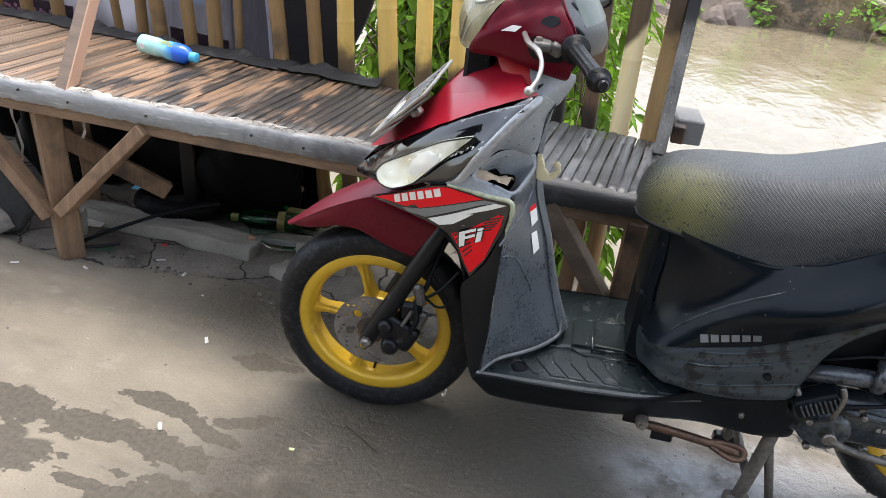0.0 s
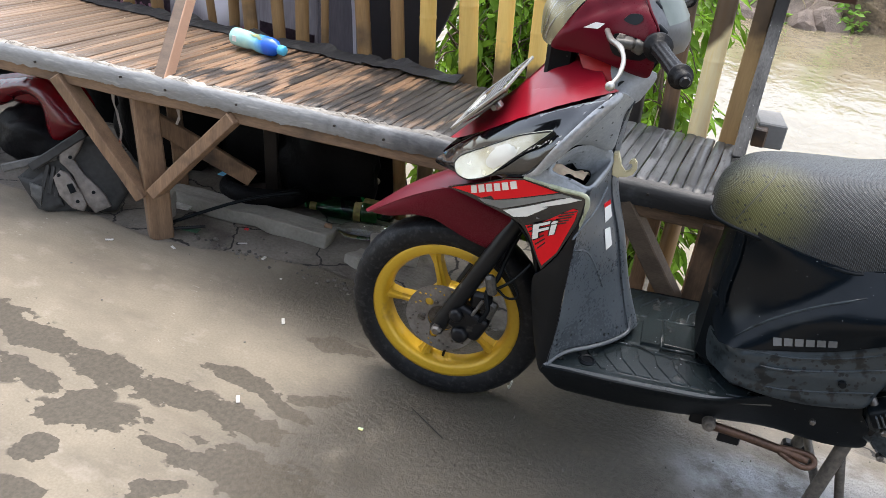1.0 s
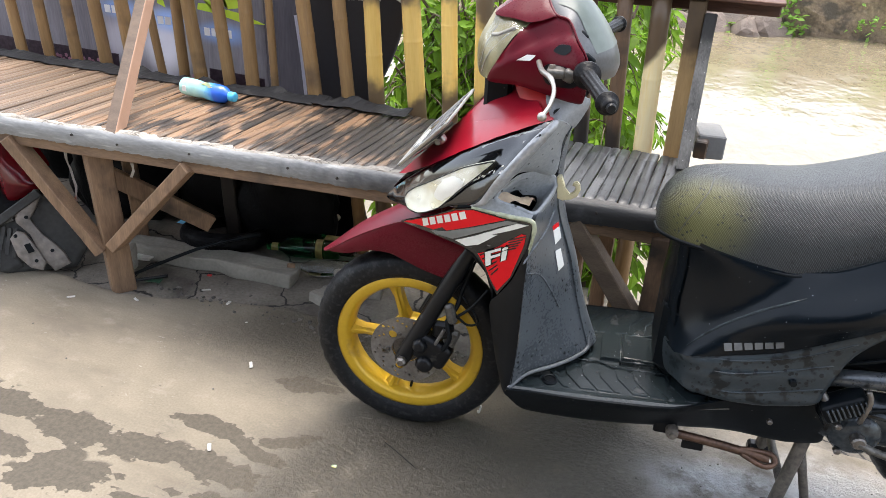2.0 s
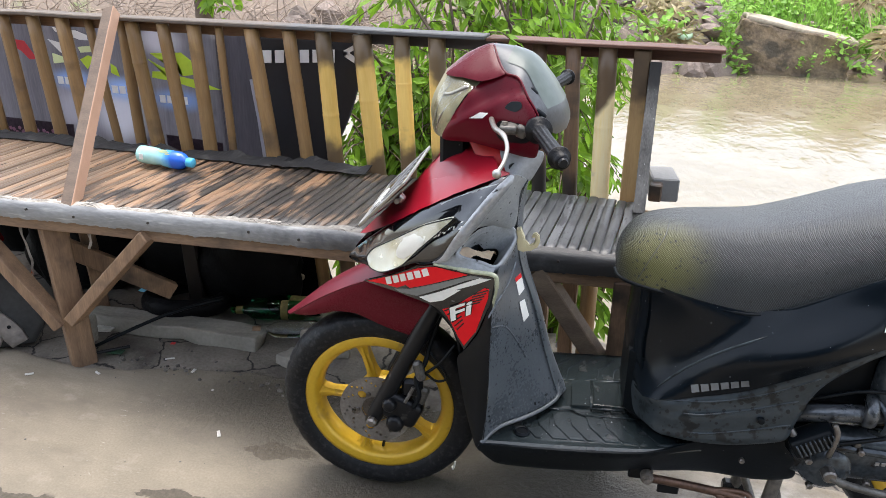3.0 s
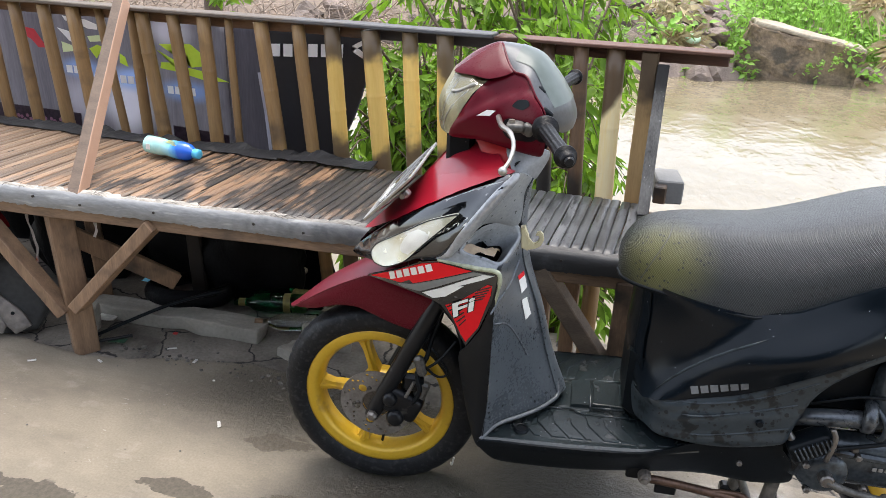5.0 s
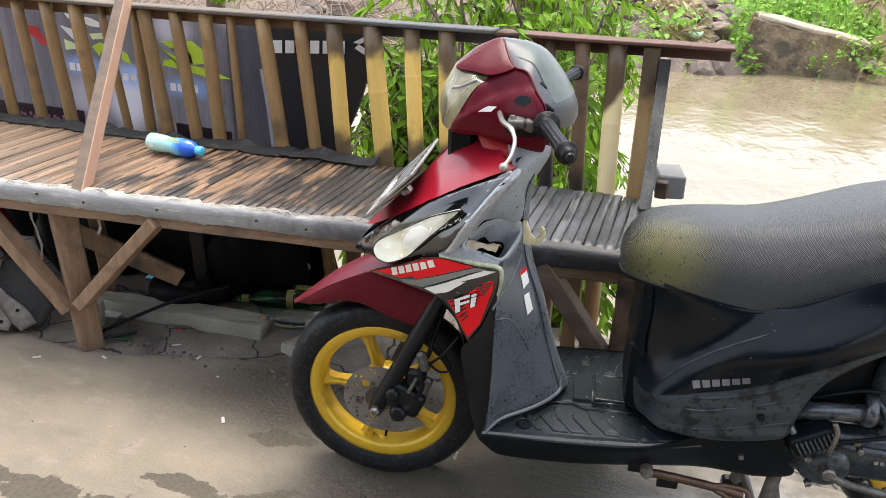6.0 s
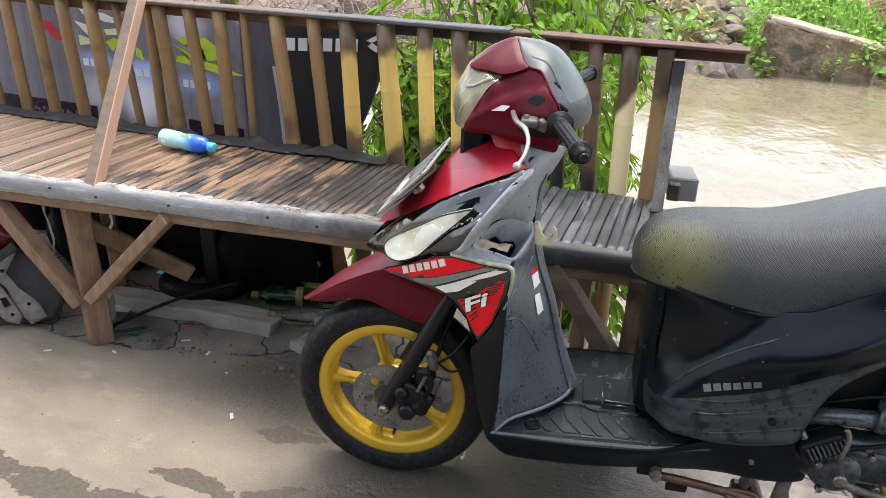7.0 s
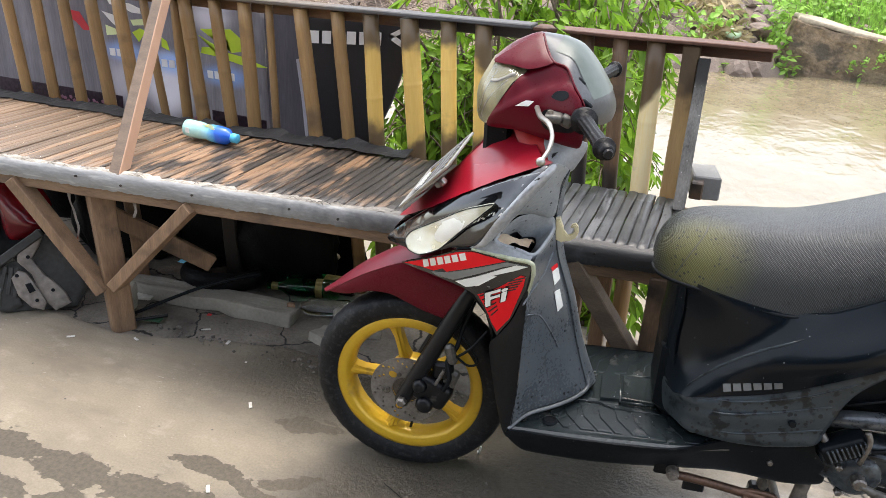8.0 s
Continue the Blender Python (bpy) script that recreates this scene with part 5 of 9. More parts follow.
# trim grey raised to stand in for the highlight on the surround's rear edge
TRIM_HIGHLIGHT = mat("highlit_grey_trim", (0.40, 0.41, 0.422), (0.27, 0.28, 0.29), rough=0.24, metal=0.2, scale=6, fine=150, bump=0.03, coat=1.0)
GRIP_RUBBER = mat("worn_grip_rubber", (0.006, 0.006, 0.007), (0.003, 0.003, 0.004), rough=0.42, scale=30, fine=220, bump=0.6, spec=0.18, stain=(0.03, 0.028, 0.027), stain_scale=60, stain_at=0.58, stain_soft=0.1)
PLASTIC_DARK = mat("black_plastic", (0.0036, 0.0058, 0.0080), (0.0024, 0.0040, 0.0055), rough=0.46, scale=8, fine=120, bump=0.1, spec=0.18,
                   specks=((0.07, 0.07, 0.07), 110, 0.18, 0.88))
FLOOR_MAT = mat("ribbed_floor_rubber", (0.022, 0.031, 0.033), (0.010, 0.014, 0.0155), rough=0.22, scale=9, fine=150, bump=0.25, spec=0.6, spread=0.4,
                stain=(0.055, 0.057, 0.056), stain_scale=22, stain_at=0.60, stain_soft=0.12, specks=((0.22, 0.22, 0.22), 110, 0.2, 0.88))
TYRE = mat("tyre_rubber", (0.012, 0.013, 0.015), (0.004, 0.0045, 0.0055), rough=0.48, scale=22, fine=140, bump=0.6, spread=0.5, spec=0.25,
           stain=(0.034, 0.035, 0.035), stain_scale=90, stain_at=0.52, stain_soft=0.25)
GOLD = mat("gold_paint", (0.66, 0.42, 0.028), (0.52, 0.31, 0.022), rough=0.36, metal=0.25, scale=6, fine=120, bump=0.06, coat=0.2, spread=0.6,
           stain=(0.22, 0.14, 0.05), stain_scale=14, stain_at=0.64, stain_soft=0.15)
CASE_METAL = mat("oily_case_metal", (0.070, 0.084, 0.096), (0.022, 0.028, 0.034), rough=0.24, metal=0.35, scale=12, fine=120, bump=0.15, spec=0.5, stain=(0.006, 0.006, 0.007), stain_scale=18, stain_at=0.58, stain_soft=0.1, specks=((0.25, 0.25, 0.25), 110, 0.16, 0.9))
STRIP = mat("yellowed_clear_strip", (0.44, 0.46, 0.33), (0.28, 0.30, 0.20), rough=0.3, scale=30, fine=120, bump=0.15)
STEEL = mat("dull_steel", (0.22, 0.205, 0.19), (0.10, 0.09, 0.08), rough=0.42, metal=0.8, scale=20, fine=150, bump=0.1)
DISC = mat("brake_disc_steel", (0.28, 0.265, 0.25), (0.17, 0.155, 0.14), rough=0.42, metal=0.6, scale=14, fine=150, bump=0.08)
CHROME = mat("dull_aluminium", (0.46, 0.44, 0.40), (0.33, 0.31, 0.28), rough=0.36, metal=0.9, scale=12, fine=120, bump=0.05)
DIRTY_ALLOY = mat("grimy_alloy", (0.15, 0.143, 0.13), (0.06, 0.056, 0.05), rough=0.5, metal=0.4, scale=25, fine=150, bump=0.3)
ALLOY = mat("cast_alloy", (0.34, 0.34, 0.34), (0.2, 0.2, 0.2), rough=0.45, metal=0.7, scale=15, fine=120, bump=0.15)
RUST = mat("rusty_rod", (0.15, 0.088, 0.06), (0.07, 0.042, 0.03), rough=0.45, metal=0.6, scale=25, fine=150, bump=0.3)
STAND = mat("dusty_stand_tube", (0.16, 0.138, 0.115), (0.06, 0.052, 0.045), rough=0.6, scale=20, fine=120, bump=0.2)
BLACK_METAL = mat("black_painted_metal", (0.008, 0.0088, 0.0105), (0.005, 0.0055, 0.0065), rough=0.34, scale=15, fine=150, bump=0.1, spec=0.25,
                  stain=(0.05, 0.047, 0.042), stain_scale=30, stain_at=0.65, stain_soft=0.08)
REFLECTOR = mat("lamp_reflector", (0.84, 0.84, 0.78), (0.66, 0.66, 0.56), rough=0.26, metal=0.6, scale=10, fine=40, bump=0.16, dist=0.010, stain=(0.50, 0.43, 0.20), stain_scale=16, stain_at=0.52, stain_soft=0.25)
LENS_GLASS = glass("clear_lens", (0.97, 0.97, 0.95), 0.02)
LENS_YELLOW = mat("ribbed_lamp_reflector", (0.36, 0.32, 0.175), (0.12, 0.11, 0.065), rough=0.34, metal=0.25, scale=13, fine=40, stretch=(1.6, 1, 0.5), bump=0.25, dist=0.006, spread=0.4)
METER_GLASS = mat("meter_window", (0.105, 0.128, 0.116), (0.060, 0.076, 0.068), rough=0.36, scale=14, fine=50, bump=0.04, spec=0.3, spread=0.4)
LAMP_WHITE = mat("lamp_bowl_white", (0.88, 0.89, 0.87), (0.74, 0.75, 0.72), rough=0.18, metal=0.35, scale=30, spread=0.5, bump=0.02, coat=0.5)
DECAL_WHITE = mat("white_decal", (0.84, 0.84, 0.80), (0.76, 0.76, 0.72), rough=0.35, bump=0.02)
DECAL_GREY = mat("grey_decal", (0.22, 0.225, 0.22), (0.17, 0.175, 0.17), rough=0.35, bump=0.02)
DECAL_RED = mat("red_decal", (0.80, 0.010, 0.018), (0.72, 0.009, 0.015), rough=0.3, bump=0.02, spec=0.25)
DECAL_SILVER = mat("silver_decal", (0.15, 0.158, 0.165), (0.11, 0.116, 0.122), rough=0.35, bump=0.02)
PLATE_INK = mat("worn_plate_ink", (0.22, 0.22, 0.215), (0.12, 0.12, 0.12), rough=0.5, scale=30, bump=0.05)
CREAM = mat("yellowed_plastic", (0.62, 0.56, 0.36), (0.52, 0.46, 0.28), rough=0.4, scale=12, bump=0.05)
RAG = mat("beige_rag", (0.80, 0.66, 0.49), (0.62, 0.48, 0.34), rough=0.9, scale=20, fine=120, bump=0.4)


def vinyl():
    """Black seat vinyl: a fine diagonal weave, dark specks and a faded yellowish patch at the nose."""
    m = mat("woven_seat_vinyl", (0.012, 0.0135, 0.015), (0.008, 0.009, 0.010), rough=0.36, scale=4, fine=220, bump=0.1, spec=0.55)
    n, l = m.node_tree.nodes, m.node_tree.links
    b = n["Principled BSDF"]
    co = n.new("ShaderNodeTexCoord")
    waves = []
    for way in ((1.0, 0.75, 0.55), (-0.6, 0.75, 1.0)):
        d = n.new("ShaderNodeVectorMath")
        d.operation = "DOT_PRODUCT"
        d.inputs[1].default_value = [v * 2150 for v in way]
        l.new(co.outputs["Object"], d.inputs[0])
        w = n.new("ShaderNodeMath")
        w.operation = "SINE"
        l.new(d.outputs["Value"], w.inputs[0])
        h = n.new("ShaderNodeMapRange")
        h.inputs["From Min"].default_value = -1
        l.new(w.outputs[0], h.inputs["Value"])
        waves.append(h)
    mul = n.new("ShaderNodeMath")
    mul.operation = "MULTIPLY"
    l.new(waves[0].outputs[0], mul.inputs[0])
    l.new(waves[1].outputs[0], mul.inputs[1])
    bp = n.new("ShaderNodeBump")
    bp.inputs["Strength"].default_value, bp.inputs["Distance"].default_value = 0.7, 0.0015
    l.new(mul.outputs[0], bp.inputs["Height"])
    l.new(bp.outputs[0], b.inputs["Normal"])
    weave = n.new("ShaderNodeMix")
    weave.data_type = "RGBA"
    weave.blend_type = "ADD"
    weave.inputs[7].default_value = (0.052, 0.058, 0.057, 1)
    l.new(mul.outputs[0], weave.inputs[0])
    l.new(b.inputs["Base Color"].links[0].from_socket, weave.inputs[6])
    dist = n.new("ShaderNodeVectorMath")
    dist.operation = "DISTANCE"
    dist.inputs[1].default_value = (0.575, -0.11, 0.69)
    l.new(co.outputs["Object"], dist.inputs[0])
    fade = n.new("ShaderNodeMapRange")
    fade.interpolation_type = "SMOOTHSTEP"
    fade.inputs["From Min"].default_value, fade.inputs["From Max"].default_value = 0.13, 0.02
    fade.inputs["To Min"].default_value, fade.inputs["To Max"].default_value = 0.0, 0.5
    l.new(dist.outputs["Value"], fade.inputs["Value"])
    tint = n.new("ShaderNodeMix")
    tint.data_type = "RGBA"
    tint.inputs[7].default_value = (0.20, 0.19, 0.035, 1)
    l.new(fade.outputs[0], tint.inputs[0])
    l.new(weave.outputs[2], tint.inputs[6])
    l.new(tint.outputs[2], b.inputs["Base Color"])
    round_spots(m, (0.006, 0.0065, 0.007), 135, 0.40, 0.42)
    return m


VINYL = vinyl()
scooter = thing("scooter", pose(0, 0, 0, 0, 0, 8), "red and black scooter with gold front wheel on its stand", "scooter")


def loop(points, k=5, sharp=False):
    """A closed outline of (s, l, z), rounded through its points."""
    pts = [Vector(p) for p in points]
    n, out = len(pts), []
    for i in range(n):
        p0, p1, p2, p3 = pts[i - 1], pts[i], pts[(i + 1) % n], pts[(i + 2) % n]
        for j in range(k):
            t = j / k
            if sharp:
                out.append(p1.lerp(p2, t))
            else:
                c = 0.4
                m1, m2 = (p2 - p0) * c, (p3 - p1) * c
                out.append((2 * t ** 3 - 3 * t * t + 1) * p1 + (t ** 3 - 2 * t * t + t) * m1 + (3 * t * t - 2 * t ** 3) * p2 + (t ** 3 - t * t) * m2)
    return out


def panel(name, points, material, parent=None, bulge=0.006, reach=0.03, lift=0.0, thick=0.006, step=0.012, mirror=True, field=None, sharp=False, label="", wave=None):
    """A moulded panel seen from the side: its outline in s and z, its place across the scooter from a smooth field, edges rolled in."""
    edge = loop(points, 5, sharp)
    known = np.array([tuple(p) for p in edge])

    pts = known[::2, (0, 2)]
    gap = np.sqrt(((pts[:, None] - pts[None]) ** 2).sum(-1))
    size = len(pts)
    system = np.zeros((size + 3, size + 3))
    system[:size, :size] = -gap - 0.002 * np.eye(size)
    system[:size, size], system[:size, size + 1:] = 1, pts
    system[size, :size], system[size + 1:, :size] = 1, pts.T
    weights = np.linalg.lstsq(system, np.r_[known[::2, 1], 0, 0, 0], rcond=None)[0]

    def own_field(s, z):
        d = np.hypot(pts[:, 0] - s, pts[:, 1] - z)
        return float(-d @ weights[:size] + weights[size] + weights[size + 1] * s + weights[size + 2] * z)

    across = field or own_field
    flat = [Vector((p.x, p.z)) for p in edge]
    n = len(flat)
    seg_a = np.array([tuple(p) for p in flat])
    seg_b = np.roll(seg_a, -1, 0)

    def off_edge(s, z):
        d = seg_b - seg_a
        q = np.array([s, z]) - seg_a
        t = np.clip((q * d).sum(1) / ((d * d).sum(1) + 1e-12), 0, 1)
        return float(np.sqrt(((q - d * t[:, None]) ** 2).sum(1)).min())

    def inside(s, z):
        hit = False
        for (ax, az), (bx, bz) in zip(seg_a, seg_b):
            if (az > z) != (bz > z) and s < (bx - ax) * (z - az) / (bz - az) + ax:
                hit = not hit
        return hit

    lo, hi = seg_a.min(0), seg_a.max(0)
    extra = []
    s = lo[0] + step / 2
    row = 0
    while s < hi[0]:
        z = lo[1] + step / 2 + (step / 2 if row % 2 else 0)
        while z < hi[1]:
            if inside(s, z) and off_edge(s, z) > step * 0.45:
                extra.append(Vector((s, z)))
            z += step
        s += step * 0.87
        row += 1
    verts, _, faces, *_ = delaunay_2d_cdt(flat + extra, [(i, (i + 1) % n) for i in range(n)], [], 1, 1e-6)
    obs = []
    for side in ((1, -1) if mirror else (1,)):
        bm = bmesh.new()
        vs = []
        for v in verts:
            d = min(1.0, off_edge(v.x, v.y) / (reach * 0.45))
            out = bulge * math.sqrt(max(0.0, 1 - (1 - d) ** 2)) + lift
            if wave:
                out += wave(v.x, v.y)
            vs.append(bm.verts.new((v.x, (across(v.x, v.y) - out) * side, v.y)))
        for f in faces:
            try:
                bm.faces.new([vs[i] for i in f]).smooth = True
            except ValueError:
                pass
        rim = [e for e in bm.edges if len(e.link_faces) == 1]
        made = bmesh.ops.extrude_edge_only(bm, edges=rim)
        for v in made["geom"]:
            if isinstance(v, bmesh.types.BMVert):
                v.co.y += thick * side
        for e in rim:
            e.smooth = False
        bmesh.ops.recalc_face_normals(bm, faces=bm.faces)
        obs.append(part(name, bm, material, parent or scooter, label if side == 1 else ""))
    return obs[0], (lambda s, z: across(s, z))


def patch(name, sections, material, parent=None, nu=6, nv=6, thick=0.004, label="", mirror=False):
    """A smooth sheet through sections of equal point counts, with thickness."""
    rows = [curve_points(sec, nv) for sec in sections]
    cols = [curve_points([r[j] for r in rows], nu) for j in range(len(rows[0]))]
    obs = []
    for side in ((1, -1) if mirror else (1,)):
        bm = bmesh.new()
        g = [[bm.verts.new((c[i].x, c[i].y * side, c[i].z)) for c in cols] for i in range(len(cols[0]))]
        for a, b in zip(g, g[1:]):
            for k in range(len(a) - 1):
                bm.faces.new((a[k], a[k + 1], b[k + 1], b[k])).smooth = True
        bmesh.ops.remove_doubles(bm, verts=bm.verts, dist=0.0004)
        bmesh.ops.recalc_face_normals(bm, faces=bm.faces)
        if thick:
            bmesh.ops.solidify(bm, geom=bm.faces[:], thickness=thick)
            for e in bm.edges:
                e.smooth = e.calc_face_angle(0.0) < 0.8
        obs.append(part(name, bm, material, parent or scooter, label if side == 1 else "", True))
    return obs[0]


# front wheel
def tyre_mesh(R=0.24, width=0.043, bead=0.1735, sides=180):
    prof = [(bead, -0.026), (bead + 0.012, -width * 0.86), (bead + 0.03, -width), (R - 0.018, -width * 0.93), (R - 0.009, -width * 0.75), (R - 0.003, -width * 0.45), (R, -width * 0.15),
            (R, width * 0.15), (R - 0.003, width * 0.45), (R - 0.009, width * 0.75), (R - 0.018, width * 0.93), (bead + 0.03, width), (bead + 0.012, width * 0.86), (bead, 0.026)]
    bm = bmesh.new()
    rings = []
    for k in range(sides):
        a = k * math.tau / sides
        row = []
        for j, (r, o) in enumerate(prof):
            cut = 0.0
            if 3 <= j <= 10:
                q = (k / sides * 36 + (abs(j - 6.5) * 0.22)) % 1.0
                if q < 0.21 and j not in (6, 7):
                    cut = 0.0026
                if j in (6, 7) and k % 5 == 0:
                    cut = 0.002
            row.append(bm.verts.new(((r - cut) * math.cos(a), o, (r - cut) * math.sin(a))))
        rings.append(row)
    for k in range(sides):
        a, b = rings[k], rings[(k + 1) % sides]
        for j in range(len(prof) - 1):
            bm.faces.new((a[j], b[j], b[j + 1], a[j + 1])).smooth = True
    bmesh.ops.recalc_face_normals(bm, faces=bm.faces)
    return bm


def spoke_mesh(angle, r0=0.050, r1=0.158):
    """A cast spoke, waisted, with a raised rib and a flared foot at the rim."""
    own = bmesh.new()
    rows = []
    for t, w, d in ((0, 0.015, 0.020), (0.3, 0.0098, 0.017), (0.65, 0.0095, 0.015), (0.85, 0.0135, 0.017), (0.95, 0.022, 0.020), (1.02, 0.036, 0.022)):
        r = r0 + (r1 - r0) * t
        rows.append([own.verts.new((r, y, x)) for x, y in ((-w, -d * 0.55), (-w * 0.45, -d * 0.7), (-w * 0.25, -d), (w * 0.25, -d), (w * 0.45, -d * 0.7), (w, -d * 0.55), (w, d), (-w, d))])
    for a, b in zip(rows, rows[1:]):
        for k in range(8):
            own.faces.new((a[k], a[(k + 1) % 8], b[(k + 1) % 8], b[k]))
    own.faces.new(rows[0])
    own.faces.new(rows[-1][::-1])
    bmesh.ops.recalc_face_normals(own, faces=own.faces)
    bmesh.ops.transform(own, matrix=Matrix.Rotation(-angle, 4, "Y"), verts=own.verts)
    return own


def wheel(at, front=True, spin=107):
    w = new("front_wheel" if front else "rear_wheel")
    w.parent = scooter
    w.matrix_basis = pose(*at)
    part("tyre", tyre_mesh(width=0.043 if front else 0.048), TYRE, w, "worn black tyre, dusty" if front else "")
    rim = part("rim", spin_profile([(r * 0.933, o) for r, o in ((0.1575, -0.012), (0.162, -0.022), (0.167, -0.030), (0.172, -0.0325), (0.186, -0.033), (0.1935, -0.032), (0.1945, -0.028), (0.188, -0.024), (0.170, -0.012), (0.165, 0),
                                    (0.170, 0.012), (0.188, 0.024), (0.1945, 0.028), (0.1935, 0.032), (0.172, 0.0325), (0.162, 0.022), (0.1575, 0.012))], 72, closed=True), GOLD, w, "gold painted rim", True)
    for k in range(5):
        part("spoke", spoke_mesh(radians(spin + 72 * k)), GOLD, rim)
    part("hub", spin_profile([(0.0, -0.048), (0.02, -0.048), (0.03, -0.040), (0.045, -0.030), (0.058, -0.022), (0.06, 0.022), (0.045, 0.030), (0.03, 0.042), (0.0, 0.042)], 32), GOLD if front else ALLOY, w, "", True)
    return w


front = wheel((-0.005, 0, 0.24))
part("valve", tube([(0.0, 0, -0.146), (0.004, -0.004, -0.127)], 0.0035, 8), PLASTIC_DARK, front)


def disc_mesh(r0=0.034, r1=0.087):
    bm = bmesh.new()
    sides, rad = 288, 28
    rings = [[bm.verts.new(((r0 + (r1 - r0) * j / rad) * math.cos(k * math.tau / sides), 0, (r0 + (r1 - r0) * j / rad) * math.sin(k * math.tau / sides))) for j in range(rad + 1)] for k in range(sides)]
    holes = []
    for i in range(12):
        for q, r in enumerate((0.064, 0.071, 0.079)):
            holes.append((i * math.tau / 12 + q * 0.14, r, 0.0034))
    for i in range(6):
        holes.append((i * math.tau / 6 + 0.2, 0.050, 0.0105))
    for k in range(sides):
        for j in range(rad):
            a, r = (k + 0.5) * math.tau / sides, r0 + (r1 - r0) * (j + 0.5) / rad
            x, z = r * math.cos(a), r * math.sin(a)
            if any((x - hr * math.cos(ha)) ** 2 + (z - hr * math.sin(ha)) ** 2 < hs * hs for ha, hr, hs in holes):
                continue
            n = (k + 1) % sides
            bm.faces.new((rings[k][j], rings[n][j], rings[n][j + 1], rings[k][j + 1]))
    bmesh.ops.delete(bm, geom=[v for v in bm.verts if not v.link_faces], context="VERTS")
    bmesh.ops.solidify(bm, geom=bm.faces[:], thickness=0.004)
    return bm


disc = part("brake_disc", disc_mesh(), DISC, front, "drilled steel brake disc")
disc.matrix_basis = pose(0, -0.052, 0)
part("disc_bolts", spin_profile([(0, -0.062), (0.010, -0.062), (0.013, -0.056), (0.013, -0.05), (0.034, -0.05), (0.036, -0.046), (0.0, -0.046)], 24), STEEL, front)
for k in range(5):
    a = radians(40 + 72 * k)
    part("bolt", spin_profile([(0, -0.060), (0.0045, -0.060), (0.006, -0.057), (0.006, -0.052)], 8), STEEL, front).matrix_basis = pose(0.044 * math.cos(a), 0, 0.044 * math.sin(a))

# fork
for side in (1, -1):
    fork = part("fork_leg", tube(curve_points([(-0.008, -0.084 * side, 0.228), (0.010, -0.084 * side, 0.268), (0.055, -0.084 * side, 0.362), (0.103, -0.082 * side, 0.462), (0.15, -0.07 * side, 0.56)], 3),
                               [0.017] * 2 + [0.0195] * 10 + [0.019], 18), BLACK_METAL, scooter, "black fork leg", True)
    part("axle_nut", spin_profile([(0, -0.017), (0.008, -0.017), (0.0125, -0.012), (0.0125, 0.012), (0, 0.012)], 6), STEEL, fork).matrix_basis = pose(-0.002, -0.1 * side, 0.243)
caliper = part("brake_caliper", box((0.085, 0.045, 0.07), (0.066, -0.080, 0.272), 0.014, segments=3, turn=Matrix.Rotation(radians(25), 3, "Y")), BLACK_METAL, scooter, "grimy black brake caliper", True)
part("piston_cap", spin_profile([(0, -0.012), (0.012, -0.012), (0.018, -0.008), (0.021, 0.0), (0.021, 0.01)], 20), BLACK_METAL, caliper, "", True).matrix_basis = pose(0.052, -0.104, 0.243)
part("piston_cap", spin_profile([(0, -0.012), (0.010, -0.012), (0.015, -0.008), (0.017, 0.0), (0.017, 0.01)], 20), BLACK_METAL, caliper, "", True).matrix_basis = pose(0.040, -0.104, 0.292)
part("bracket", box((0.03, 0.02, 0.10), (0.098, -0.078, 0.285), 0.006, turn=Matrix.Rotation(radians(20), 3, "Y")), DIRTY_ALLOY, caliper)
part("bracket", box((0.05, 0.02, 0.045), (0.088, -0.082, 0.330), 0.008), BLACK_METAL, caliper)
part("bleed_nipple", tube([(0.075, -0.10, 0.30), (0.095, -0.104, 0.345)], 0.004, 8), DIRTY_ALLOY, caliper)
part("brake_hose", tube(curve_points([(0.092, -0.098, 0.285), (0.108, -0.105, 0.325), (0.100, -0.098, 0.365), (0.118, -0.085, 0.40), (0.126, -0.072, 0.44), (0.15, -0.05, 0.52)], 6), 0.0055, 8), PLASTIC_DARK, scooter, "", True)
part("cable", tube(curve_points([(0.11, -0.09, 0.385), (0.145, -0.10, 0.365), (0.168, -0.10, 0.38), (0.13, -0.09, 0.43)], 6), 0.0028, 6), PLASTIC_DARK, scooter, "", True)
part("cable", tube(curve_points([(0.10, -0.09, 0.36), (0.15, -0.105, 0.41), (0.185, -0.10, 0.46)], 6), 0.0035, 6), PLASTIC_DARK, scooter, "", True)
part("brake_hose_clamp", box((0.022, 0.02, 0.05), (0.107, -0.097, 0.385), 0.006, turn=Matrix.Rotation(radians(-15), 3, "Y")), DIRTY_ALLOY, scooter)
part("inner_mudguard", box((0.012, 0.13, 0.24), (0.175, 0, 0.49), 0.004, turn=Matrix.Rotation(radians(-18), 3, "Y")), PLASTIC_DARK, scooter)

